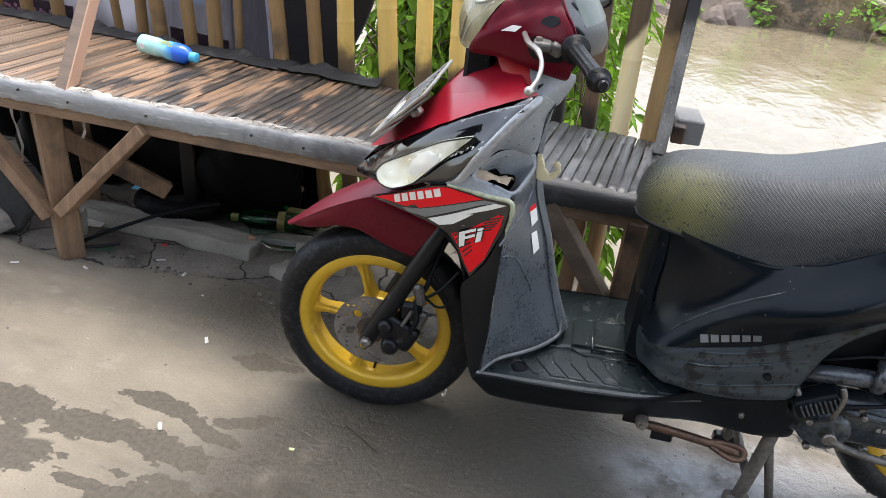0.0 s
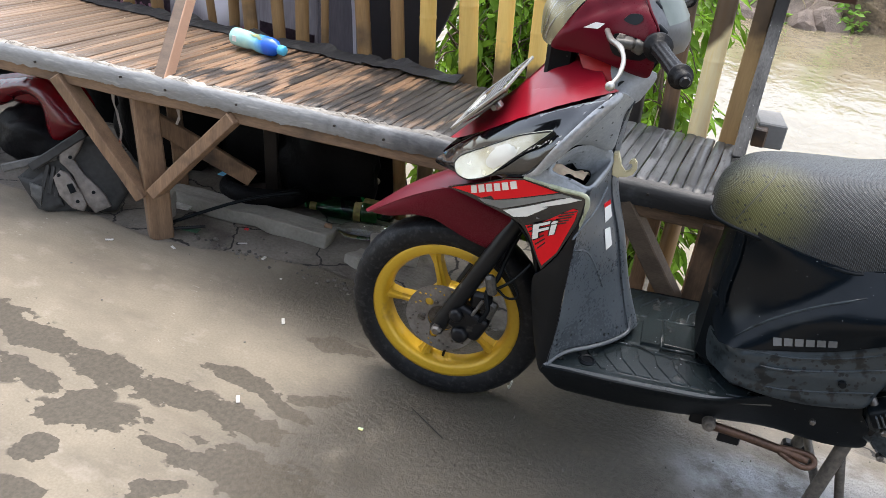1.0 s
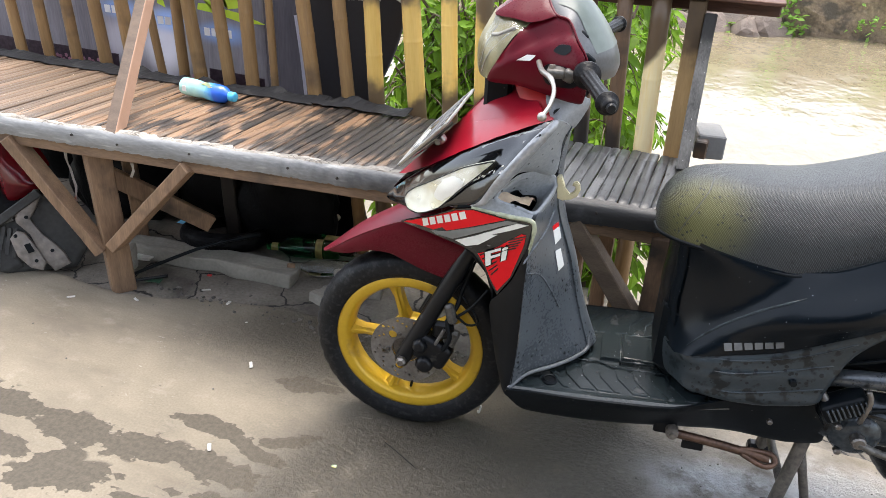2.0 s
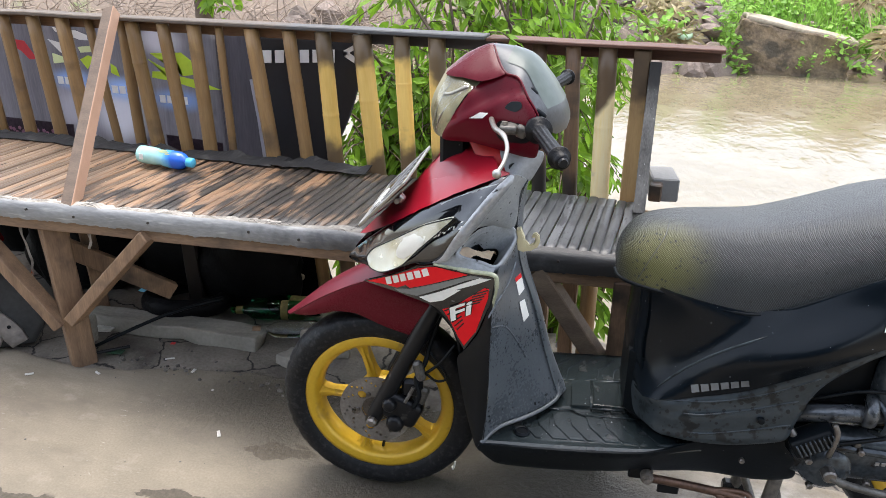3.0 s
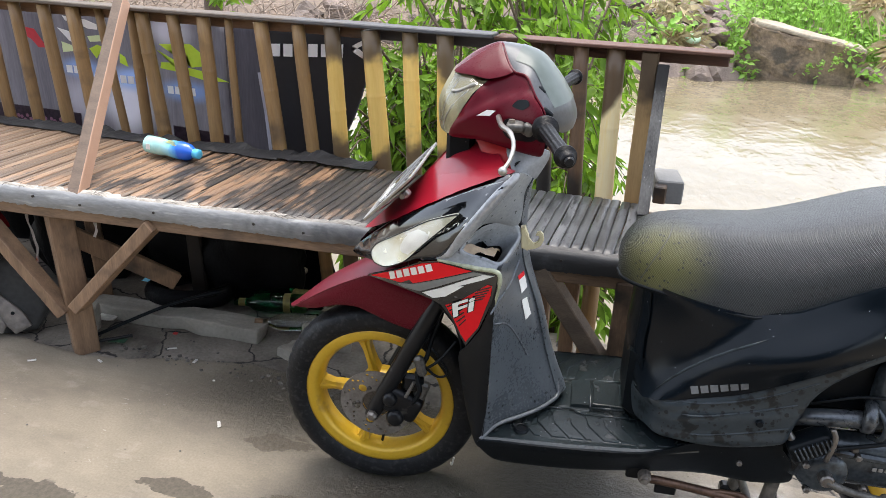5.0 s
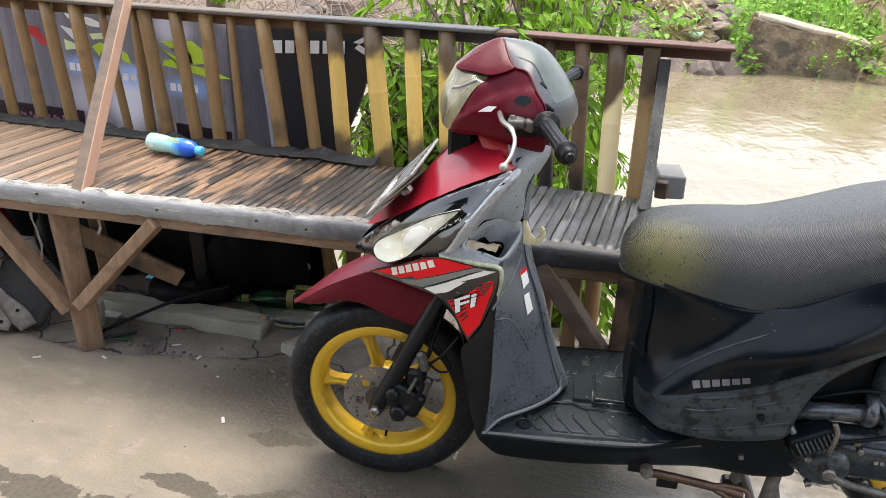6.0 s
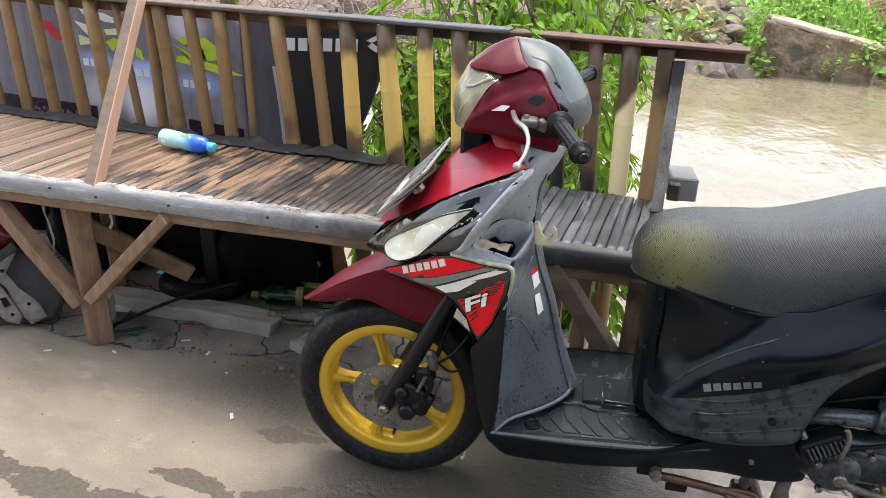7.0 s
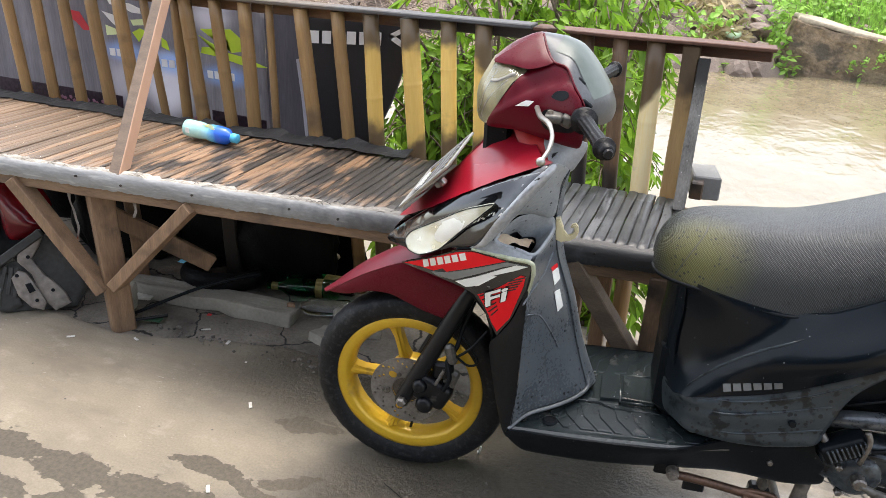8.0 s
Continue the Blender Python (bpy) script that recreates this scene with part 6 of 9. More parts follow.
# front fender: side flaps and a crowned top
FENDER_SIDE = ((-0.205, -0.022, 0.461), (-0.111, -0.05, 0.529), (-0.014, -0.07, 0.581), (0.057, -0.08, 0.565), (0.134, -0.085, 0.545), (0.122, -0.085, 0.5), (0.108, -0.082, 0.461),
               (0.042, -0.077, 0.471), (-0.004, -0.072, 0.485), (-0.044, -0.066, 0.496), (-0.092, -0.058, 0.492), (-0.158, -0.04, 0.466))
panel("fender_side", FENDER_SIDE, MAROON, bulge=0.004, reach=0.02, label="maroon front fender flap")
patch("fender", [((-0.225, -0.004, 0.449), (-0.226, 0, 0.4495), (-0.225, 0.004, 0.449)),
                 ((-0.205, -0.024, 0.461), (-0.205, 0, 0.466), (-0.205, 0.024, 0.461)),
                 ((-0.111, -0.052, 0.529), (-0.125, 0, 0.534), (-0.111, 0.052, 0.529)),
                 ((-0.014, -0.072, 0.581), (-0.03, 0, 0.590), (-0.014, 0.072, 0.581)),
                 ((0.07, -0.08, 0.60), (0.06, 0, 0.625), (0.07, 0.08, 0.60))], FENDER_SHEEN, label="maroon front fender with pink sheen in its colour", nu=8, nv=6)

# nose
RED_TOP = ((-0.03, -0.05, 0.681), (0.045, -0.02, 0.754), (0.084, 0, 0.793), (0.114, 0, 0.829), (0.143, 0, 0.865), (0.189, 0, 0.882), (0.211, -0.05, 0.878), (0.265, -0.12, 0.874),
           (0.290, -0.17, 0.869), (0.251, -0.171, 0.853), (0.187, -0.166, 0.822), (0.12, -0.15, 0.781), (0.056, -0.12, 0.736), (-0.002, -0.08, 0.697))


CREASE = ((0.106, -0.042, 0.806), (0.135, -0.076, 0.8205), (0.175, -0.106, 0.839), (0.222, -0.132, 0.856), (0.268, -0.152, 0.8705))
panel("nose_panel", ((0.086, 0.0, 0.795),) + RED_TOP[3:7] + ((0.252, -0.10, 0.880),) + CREASE[::-1], RED, bulge=0.0, reach=0.01, label="glossy red nose panel", step=0.009, sharp=True)
panel("nose_panel", RED_TOP[:2] + ((0.086, 0.0, 0.795),) + CREASE + RED_TOP[8:], RED, bulge=0.003, reach=0.02, label="glossy red nose side panel", step=0.009, sharp=True)
WEDGE = ((-0.063, -0.03, 0.615), (-0.02, -0.06, 0.665), (0.056, -0.119, 0.735), (0.12, -0.149, 0.780), (0.187, -0.164, 0.821), (0.251, -0.169, 0.852), (0.290, -0.171, 0.867), (0.273, -0.18, 0.841),
         (0.244, -0.188, 0.801), (0.209, -0.192, 0.755), (0.172, -0.192, 0.708), (0.155, -0.185, 0.69), (0.113, -0.17, 0.676), (0.062, -0.15, 0.651), (0.005, -0.11, 0.634))


def surround_form(s, z):
    """A hollow before the rear edge and a shoulder that rises out of it, which catches the sky; the upper edge rolls in."""
    w = (0.172 + (z - 0.708) * 0.742 - s) * 0.8
    rise = max(0.0, min(1.0, (z - 0.712) / 0.05)) * max(0.0, min(1.0, (0.880 - z) / 0.03))
    if w < 0:
        form = 0.013 * max(0.0, 1 + w / 0.03)
    elif w < 0.028:
        u = w / 0.028
        form = 0.013 - 0.017 * u * u * (3 - 2 * u)
    else:
        form = -0.004 * max(0.0, 1 - (w - 0.028) / 0.035)
    top = 0.735 + 0.70 * (s - 0.056) - 0.55 * (s - 0.056) ** 2
    roll = max(0.0, 1 - (top - z) / 0.030)
    return -0.006 * roll * roll + rise * form


_, wedge_field = panel("headlight_surround", WEDGE, GLOSS_BLACK, bulge=0.009, reach=0.03, label="glossy black headlight surround, scratched", wave=surround_form, step=0.009)
LENS = ((0.0, -0.105, 0.653), (0.017, -0.109, 0.677), (0.073, -0.132, 0.719), (0.126, -0.154, 0.756), (0.159, -0.169, 0.772), (0.192, -0.185, 0.784), (0.169, -0.178, 0.759), (0.139, -0.169, 0.728), (0.113, -0.16, 0.699),
        (0.085, -0.151, 0.669), (0.044, -0.133, 0.645), (0.013, -0.116, 0.641))
lamp, lamp_field = panel("headlight", LENS, REFLECTOR, bulge=0.002, reach=0.02, lift=0.013, thick=0.012, field=wedge_field, label="headlight with cloudy yellowed lens")
clear = panel("lens", LENS, LENS_GLASS, lamp, bulge=0.006, reach=0.03, lift=0.019, thick=0.004, mirror=False, field=wedge_field)[0]
clear.visible_shadow = False
BULB = ((0.070, -0.155, 0.690), (0.091, -0.155, 0.724), (0.113, -0.155, 0.738), (0.139, -0.155, 0.741), (0.131, -0.155, 0.722), (0.112, -0.155, 0.702), (0.092, -0.155, 0.684), (0.078, -0.155, 0.682))
panel("reflector_bowl", BULB, LAMP_WHITE, lamp, bulge=0.003, reach=0.02, lift=0.0145, mirror=False, field=lamp_field, thick=0.004, sharp=True)
rim = [(p.x, wedge_field(p.x, p.z) - 0.0165, p.z) for p in loop(LENS, 5)]
part("lens_rim", tube(rim + rim[:1], 0.0015, 6), EDGE_BLACK, lamp, "", True)
# the pale reflection along the surround's top edge, laid on as a light strip
REFLECTION_UP = ((0.162, -0.172, 0.801), (0.214, -0.172, 0.828), (0.272, -0.172, 0.855), (0.246, -0.172, 0.838), (0.222, -0.172, 0.826), (0.168, -0.172, 0.794))
panel("upper_strip", REFLECTION_UP, PLASTIC_LIGHT, bulge=0.001, reach=0.01, lift=0.0075, thick=0.006, mirror=False, field=wedge_field, sharp=True, wave=surround_form, label="pale strip drawn for the reflection above the headlight")
chips = random.Random(31)
for k in range(20):
    u = chips.random()
    s, z = 0.142 + 0.066 * u + chips.uniform(-0.003, 0.003), 0.733 + 0.043 * u + chips.uniform(-0.007, 0.006)
    w, h = chips.uniform(0.0012, 0.003), chips.uniform(0.001, 0.004)
    l = wedge_field(s, z) - surround_form(s, z) - 0.0093
    part("paint_chip", flat_shape(((s - w, z - h), (s + w * 0.4, z - h * 0.6), (s + w, z + h), (s - w * 0.3, z + h * 0.5)), l, 0.0008), DECAL_WHITE, scooter)
TRIM = ((0.291, -0.172, 0.868), (0.298, -0.165, 0.856), (0.264, -0.18, 0.809), (0.229, -0.186, 0.759), (0.193, -0.192, 0.712), (0.18, -0.194, 0.698), (0.155, -0.190, 0.690), (0.172, -0.196, 0.708), (0.196, -0.198, 0.752),
        (0.229, -0.193, 0.800), (0.260, -0.184, 0.840))
panel("edge_trim", TRIM, TRIM_HIGHLIGHT, bulge=0.006, reach=0.010, lift=0.002, label="grey plastic edge trim", step=0.008, wave=surround_form)

# painted shield panel with its graphics
DECAL = ((-0.01, -0.105, 0.597), (0.06, -0.142, 0.634), (0.119, -0.175, 0.672), (0.155, -0.187, 0.684), (0.234, -0.205, 0.680), (0.275, -0.215, 0.682), (0.271, -0.205, 0.632), (0.24, -0.175, 0.538),
         (0.212, -0.155, 0.484), (0.199, -0.155, 0.507), (0.18, -0.16, 0.549), (0.159, -0.16, 0.575), (0.138, -0.155, 0.583), (0.069, -0.13, 0.590))
shield, art = panel("shield_panel", DECAL, GLOSS_BLACK, bulge=0.0, reach=0.02, label="black shield panel with red and white graphics", sharp=True)


def graphic(name, pts, material, lift, label=""):
    return panel(name, [(s, 0, z) for s, z in pts], material, shield, bulge=0.0, lift=lift, thick=0.0008, mirror=False, field=art, sharp=True, label=label)[0]


graphic("red_stripe", ((0.0, 0.600), (0.06, 0.632), (0.121, 0.669), (0.156, 0.680), (0.223, 0.676), (0.182, 0.655), (0.098, 0.611), (0.09, 0.617), (0.069, 0.603), (0.036, 0.603)), DECAL_RED, 0.0012, "red stripe")
graphic("grey_stripe", ((0.062, 0.598), (0.10, 0.610), (0.182, 0.652), (0.227, 0.675), (0.251, 0.676), (0.218, 0.661), (0.157, 0.623), (0.112, 0.595), (0.076, 0.5925)), DECAL_GREY, 0.0012)
graphic("white_stripe", ((0.118, 0.594), (0.163, 0.621), (0.212, 0.653), (0.245, 0.673), (0.268, 0.676), (0.24, 0.658), (0.193, 0.632), (0.208, 0.637), (0.17, 0.601), (0.142, 0.588)), DECAL_WHITE, 0.0016)
graphic("red_triangle", ((0.168, 0.578), (0.192, 0.591), (0.255, 0.652), (0.264, 0.652), (0.262, 0.629), (0.238, 0.541), (0.212, 0.495), (0.201, 0.512), (0.185, 0.550)), DECAL_RED, 0.0012, "red triangle")
for k in range(6):
    s0, z0 = 0.172 + 0.005 * k, 0.577 - 0.0085 * k
    graphic("black_line", ((s0, z0), (s0 + 0.030 - 0.003 * k, z0 + 0.022), (s0 + 0.031 - 0.003 * k, z0 + 0.019), (s0 + 0.001, z0 - 0.003)), GLOSS_BLACK, 0.0018)
for k in range(5):
    s0, z0 = 0.252 - 0.004 * k, 0.648 - 0.008 * k
    graphic("black_line", ((s0 - 0.018, z0 - 0.014), (s0 + 0.011, z0 + 0.003), (s0 + 0.011, z0), (s0 - 0.018, z0 - 0.017)), GLOSS_BLACK, 0.0018)
# the maker's mark, as plain slanted blocks
for k in range(6):
    t0, t1 = k / 6 + 0.012, (k + 0.82) / 6
    p = [Vector((0.043, 0.623)).lerp(Vector((0.143, 0.675)), t) for t in (t0, t1)]
    q = [Vector((0.045, 0.604)).lerp(Vector((0.147, 0.659)), t) for t in (t0, t1)]
    graphic("mark_block", (tuple(p[0]), tuple(p[1]), tuple(q[1]), tuple(q[0])), DECAL_WHITE, 0.0022)


def lettering(body, size, material, parent, m, shear=0.25, extrude=0.0008, label="", name="lettering", offset=0.0):
    cu = bpy.data.curves.new("text", "FONT")
    cu.body, cu.size, cu.extrude, cu.shear, cu.offset = body, size, extrude, shear, offset
    ob = bpy.data.objects.new("text", cu)
    scene.collection.objects.link(ob)
    me = bpy.data.meshes.new_from_object(ob.evaluated_get(bpy.context.evaluated_depsgraph_get()))
    bpy.data.objects.remove(ob)
    me.materials.clear()
    me.materials.append(material)
    out = new(name, me)
    out.parent, out.matrix_basis = parent, m
    if label:
        out["label"] = label
    return out


def badge(name, material, lift, grow, label=""):
    """The two letters, laid over the panel between four corners."""
    ob = lettering("Fi", 0.05, material, shield, Matrix(), 0.0, 0.0, label, name, grow)
    co = np.array([v.co[:] for v in ob.data.vertices])
    lo, hi = co.min(0), co.max(0)
    for v in ob.data.vertices:
        u, w = (v.co.x - lo[0]) / (hi[0] - lo[0]), (v.co.y - lo[1]) / (hi[1] - lo[1])
        g = max(0.0, grow - 0.0014)
        u, w = u * (1 + 2 * g / 0.04) - g / 0.04, w * (1 + 2 * g / 0.04) - g / 0.04
        low = Vector((0.186, 0.553)).lerp(Vector((0.228, 0.584)), u)
        top = Vector((0.184, 0.588)).lerp(Vector((0.232, 0.621)), u)
        p = low.lerp(top, w)
        v.co = Vector((p.x, art(p.x, p.y) - lift, p.y))
    return ob


badge("badge_shadow", GLOSS_BLACK, 0.0034, 0.0030)
badge("badge", DECAL_WHITE, 0.0046, 0.0014, "silver Fi badge")

SHIELD_SIDE = ((0.275, -0.215, 0.679), (0.265, -0.205, 0.613), (0.242, -0.175, 0.536), (0.213, -0.155, 0.482), (0.196, -0.14, 0.446), (0.216, -0.15, 0.343), (0.241, -0.17, 0.266), (0.259, -0.186, 0.262),
               (0.266, -0.19, 0.349), (0.268, -0.197, 0.489), (0.271, -0.206, 0.596))
panel("shield_edge", SHIELD_SIDE, EDGE_BLACK, bulge=0.004, reach=0.02)
SHIELD_IN = ((0.277, -0.213, 0.684), (0.271, -0.205, 0.595), (0.269, -0.196, 0.489), (0.268, -0.189, 0.376), (0.260, -0.186, 0.276), (0.292, -0.15, 0.305), (0.344, -0.11, 0.307), (0.384, -0.07, 0.307),
             (0.410, -0.035, 0.313), (0.374, -0.02, 0.415), (0.343, -0.02, 0.531), (0.311, -0.025, 0.624), (0.298, -0.045, 0.712), (0.286, -0.12, 0.684))


def shield_swell(s, z):
    return 0.006 * math.exp(-((s - 0.30 - (0.60 - z) * 0.14) / 0.012) ** 2) * (1 if 0.40 < z < 0.62 else 0)


_, leg_field = panel("leg_shield", SHIELD_IN, PLASTIC, bulge=0.004, reach=0.025, label="dusty grey leg shield with dark mud specks", wave=shield_swell)
part("shield_piping", tube(curve_points([(0.258, -0.190, 0.283), (0.290, -0.158, 0.304), (0.344, -0.118, 0.309), (0.384, -0.078, 0.311), (0.411, -0.038, 0.318), (0.404, -0.02, 0.345)], 6), 0.0045, 8), EDGE_HIGHLIGHT, scooter, "pale edge with its highlight painted in", True)
patch("leg_shield_back", [((0.41, -0.036, 0.313), (0.425, 0, 0.315), (0.41, 0.036, 0.313)), ((0.374, -0.022, 0.415), (0.385, 0, 0.415), (0.374, 0.022, 0.415)), ((0.343, -0.022, 0.531), (0.352, 0, 0.531), (0.343, 0.022, 0.531)),
                          ((0.311, -0.027, 0.624), (0.32, 0, 0.624), (0.311, 0.027, 0.624)), ((0.298, -0.047, 0.712), (0.306, 0, 0.712), (0.298, 0.047, 0.712)), ((0.305, -0.10, 0.80), (0.312, 0, 0.80), (0.305, 0.10, 0.80)),
                          ((0.317, -0.10, 0.838), (0.322, 0, 0.84), (0.317, 0.10, 0.838))], PLASTIC, nu=4, nv=4)
for a in (((0.304, 0.616), (0.313, 0.613), (0.323, 0.579), (0.314, 0.576)), ((0.316, 0.562), (0.325, 0.559), (0.336, 0.521), (0.327, 0.517))):
    panel("sticker", [(s, -0.05, z) for s, z in a], DECAL_WHITE, bulge=0, lift=0.012, thick=0.004, mirror=False, sharp=True, field=leg_field, label="white warning sticker")
panel("sticker_band", [(s, -0.05, z) for s, z in ((0.304, 0.6165), (0.313, 0.6135), (0.3157, 0.604), (0.3067, 0.607))], DECAL_RED, bulge=0, lift=0.013, thick=0.004, mirror=False, sharp=True, field=leg_field)

SHIELD_TOP = ((0.292, -0.17, 0.866), (0.318, -0.10, 0.836), (0.306, -0.10, 0.803), (0.298, -0.085, 0.734), (0.255, -0.13, 0.750), (0.229, -0.16, 0.751), (0.196, -0.188, 0.712), (0.233, -0.181, 0.769), (0.265, -0.177, 0.814))
panel("shield_top", SHIELD_TOP, PLASTIC_COVER, bulge=0.003, reach=0.02, label="grey upper shield cover")

# glove pocket
P_OUT = loop(((0.229, -0.157, 0.748), (0.26, -0.122, 0.748), (0.294, -0.075, 0.730), (0.303, -0.075, 0.708), (0.290, -0.12, 0.690), (0.274, -0.182, 0.685), (0.243, -0.192, 0.697), (0.194, -0.194, 0.712)), 4)
mid = sum(P_OUT, Vector()) / len(P_OUT)
P_IN = [p.lerp(mid, 0.14) for p in P_OUT]
bm = bmesh.new()
down = Vector((-0.03, 0.04, -0.08))
rings = [[bm.verts.new(p + Vector((0, 0, -0.012))) for p in P_OUT], [bm.verts.new(p + Vector((0.002, -0.002, 0.0))) for p in P_OUT], [bm.verts.new(p.lerp(q, 0.5) + Vector((0.001, -0.002, 0.004))) for p, q in zip(P_OUT, P_IN)], [bm.verts.new(p) for p in P_IN],
         [bm.verts.new(p + (down + (mid - p) * (0.75 if p.y > mid.y else 0.0)) * 0.5) for p in P_IN]]
for a, b in zip(rings, rings[1:]):
    for k in range(len(a)):
        bm.faces.new((a[k], a[(k + 1) % len(a)], b[(k + 1) % len(a)], b[k])).smooth = True
bmesh.ops.recalc_face_normals(bm, faces=bm.faces)
pocket = part("glove_pocket", bm, PLASTIC_COVER, scooter, "open grey glove pocket with a rag inside")
bm = bmesh.new()
rings = [[bm.verts.new(p + (down + (mid - p) * (0.75 if p.y > mid.y else 0.0)) * 0.49) for p in P_IN], [bm.verts.new(p + down) for p in P_IN]]
for k in range(len(P_IN)):
    bm.faces.new((rings[0][k], rings[0][(k + 1) % len(P_IN)], rings[1][(k + 1) % len(P_IN)], rings[1][k]))
bm.faces.new(rings[1])
part("pocket_liner", bm, PLASTIC_DARK, pocket)
patch("pocket_sill", [((0.150, -0.188, 0.689), (0.186, -0.193, 0.711)), ((0.195, -0.199, 0.687), (0.208, -0.196, 0.709)), ((0.236, -0.207, 0.686), (0.240, -0.196, 0.698)), ((0.270, -0.215, 0.686), (0.272, -0.186, 0.687))], PLASTIC_COVER, pocket, nu=4, nv=3)
bm = bmesh.new()
folds = random.Random(8)
grid = []
for i in range(13):
    u = i / 12
    row = []
    for j in range(7):
        v = j / 6 - 0.5
        wide = 0.020 * (0.45 + math.sin(math.pi * (0.12 + 0.8 * u))) * (1 + 0.25 * math.sin(5 * u + 1))
        lift = 0.004 * math.sin(7 * u + 5 * v) + 0.0012 * math.sin(17 * u - 9 * v) - 0.014 * abs(v) + folds.uniform(-0.0006, 0.0006)
        row.append(bm.verts.new((0.205 + 0.060 * u + 0.010 * v, -0.180 + 0.030 * u + wide * v * 1.5, 0.719 - 0.017 * u + lift)))
    grid.append(row)
for a, b in zip(grid, grid[1:]):
    for j in range(6):
        bm.faces.new((a[j], a[j + 1], b[j + 1], b[j])).smooth = True
bmesh.ops.solidify(bm, geom=bm.faces[:], thickness=0.0015)
part("rag", bm, RAG, pocket, "crumpled beige rag", True)

# bag hook
def plate_shape(pts, l0, l1):
    """A flat moulding cut to an outline of (s, z), between two planes across the scooter."""
    own = bmesh.new()
    lower = [own.verts.new((s, l0, z)) for s, z in pts]
    upper = [own.verts.new((s, l1, z)) for s, z in pts]
    for k in range(len(pts)):
        own.faces.new((lower[k], lower[(k + 1) % len(pts)], upper[(k + 1) % len(pts)], upper[k]))
    own.faces.new(lower)
    own.faces.new(upper[::-1])
    bmesh.ops.recalc_face_normals(own, faces=own.faces)
    bmesh.ops.bevel(own, geom=[e for e in own.edges if abs(e.verts[0].co.y - e.verts[1].co.y) < 1e-5], offset=0.0018, segments=2, affect="EDGES")
    return own


hook = part("bag_hook", plate_shape(((0.302, 0.724), (0.310, 0.726), (0.318, 0.708), (0.322, 0.690), (0.319, 0.676), (0.306, 0.681)), -0.078, -0.058), CREAM, scooter, "yellowed plastic bag hook")
part("hook_arm", plate_shape(((0.320, 0.702), (0.330, 0.691), (0.337, 0.695), (0.341, 0.702), (0.339, 0.709), (0.333, 0.709), (0.335, 0.716), (0.342, 0.719), (0.348, 0.713), (0.350, 0.701), (0.345, 0.688), (0.333, 0.680), (0.319, 0.677)), -0.075, -0.064), CREAM, hook)
part("edge_strip", tube(curve_points([(0.155, -0.190, 0.687), (0.195, -0.200, 0.6865), (0.236, -0.208, 0.6855), (0.270, -0.2165, 0.687), (0.279, -0.218, 0.676), (0.277, -0.212, 0.645), (0.270, -0.204, 0.612)], 6), [0.003] * 8 + [0.0045] * 20 + [0.003] * 9, 8), STRIP, scooter, "yellowed clear edging", True)
for ridge in (((0.266, 0.600), (0.278, 0.614), (0.293, 0.622), (0.303, 0.645)), ((0.272, 0.566), (0.294, 0.537), (0.318, 0.483), (0.338, 0.431))):
    part("ridge", tube(curve_points([(s, leg_field(s, z) - 0.0035 - shield_swell(s, z), z) for s, z in ridge], 6), [0.001] + [0.0022] * 17 + [0.001], 8), PLASTIC, scooter, "", True)

# handlebar cowl
BROW = ((0.150, -0.040, 1.022), (0.188, -0.026, 1.050), (0.225, -0.008, 1.072), (0.238, -0.012, 1.072), (0.251, -0.052, 1.048), (0.266, -0.082, 1.033), (0.225, -0.080, 1.018), (0.190, -0.066, 1.020))
COWL = ((0.218, -0.068, 1.012), (0.262, -0.080, 1.030), (0.292, -0.094, 1.026), (0.311, -0.122, 0.999), (0.329, -0.135, 0.976), (0.338, -0.130, 0.940), (0.334, -0.105, 0.889), (0.311, -0.10, 0.886),
        (0.262, -0.10, 0.897), (0.211, -0.092, 0.906), (0.151, -0.074, 0.906), (0.173, -0.094, 0.954), (0.201, -0.090, 0.995))


def cowl_form(s, z):
    """A swelling towards the grip, and a soft crease above it."""
    line = 0.962 + (s - 0.20) * 0.62 - 2.2 * (s - 0.20) ** 2
    over = max(0.0, min(1.0, 0.5 + (line - z) / 0.005))
    return 0.012 * math.exp(-((s - 0.315) / 0.04) ** 2 - ((z - 0.945) / 0.03) ** 2) + 0.012 * over


cowl, cowl_field = panel("handlebar_cowl", COWL, MAROON, bulge=0.005, reach=0.02, step=0.008, label="maroon handlebar cowl", wave=cowl_form)
panel("cowl_brow", BROW, MAROON, cowl, bulge=0.004, reach=0.015, lift=0.004, step=0.008)
patch("cowl_crest", [((0.151, -0.04, 1.02), (0.146, 0, 1.024), (0.151, 0.04, 1.02)), ((0.188, -0.028, 1.048), (0.182, 0, 1.054), (0.188, 0.028, 1.048)), ((0.225, -0.014, 1.068), (0.224, 0, 1.074), (0.225, 0.014, 1.068)),
                     ((0.240, -0.014, 1.068), (0.240, 0, 1.073), (0.240, 0.014, 1.068))], MAROON, cowl, nu=4, nv=4)
LAMP2 = ((0.127, -0.042, 0.912), (0.128, -0.044, 0.959), (0.145, -0.034, 1.003), (0.160, -0.03, 1.022), (0.218, -0.066, 1.014), (0.195, -0.087, 0.991), (0.170, -0.092, 0.95), (0.151, -0.072, 0.908))
pos, pos_field = panel("position_lamp", LAMP2, LENS_YELLOW, bulge=0.006, reach=0.02, lift=0.0, label="clear position lamp with yellowed reflector")
clear2 = panel("lens", LAMP2, LENS_GLASS, pos, bulge=0.014, reach=0.03, lift=0.006, mirror=False)[0]
clear2.visible_shadow = False
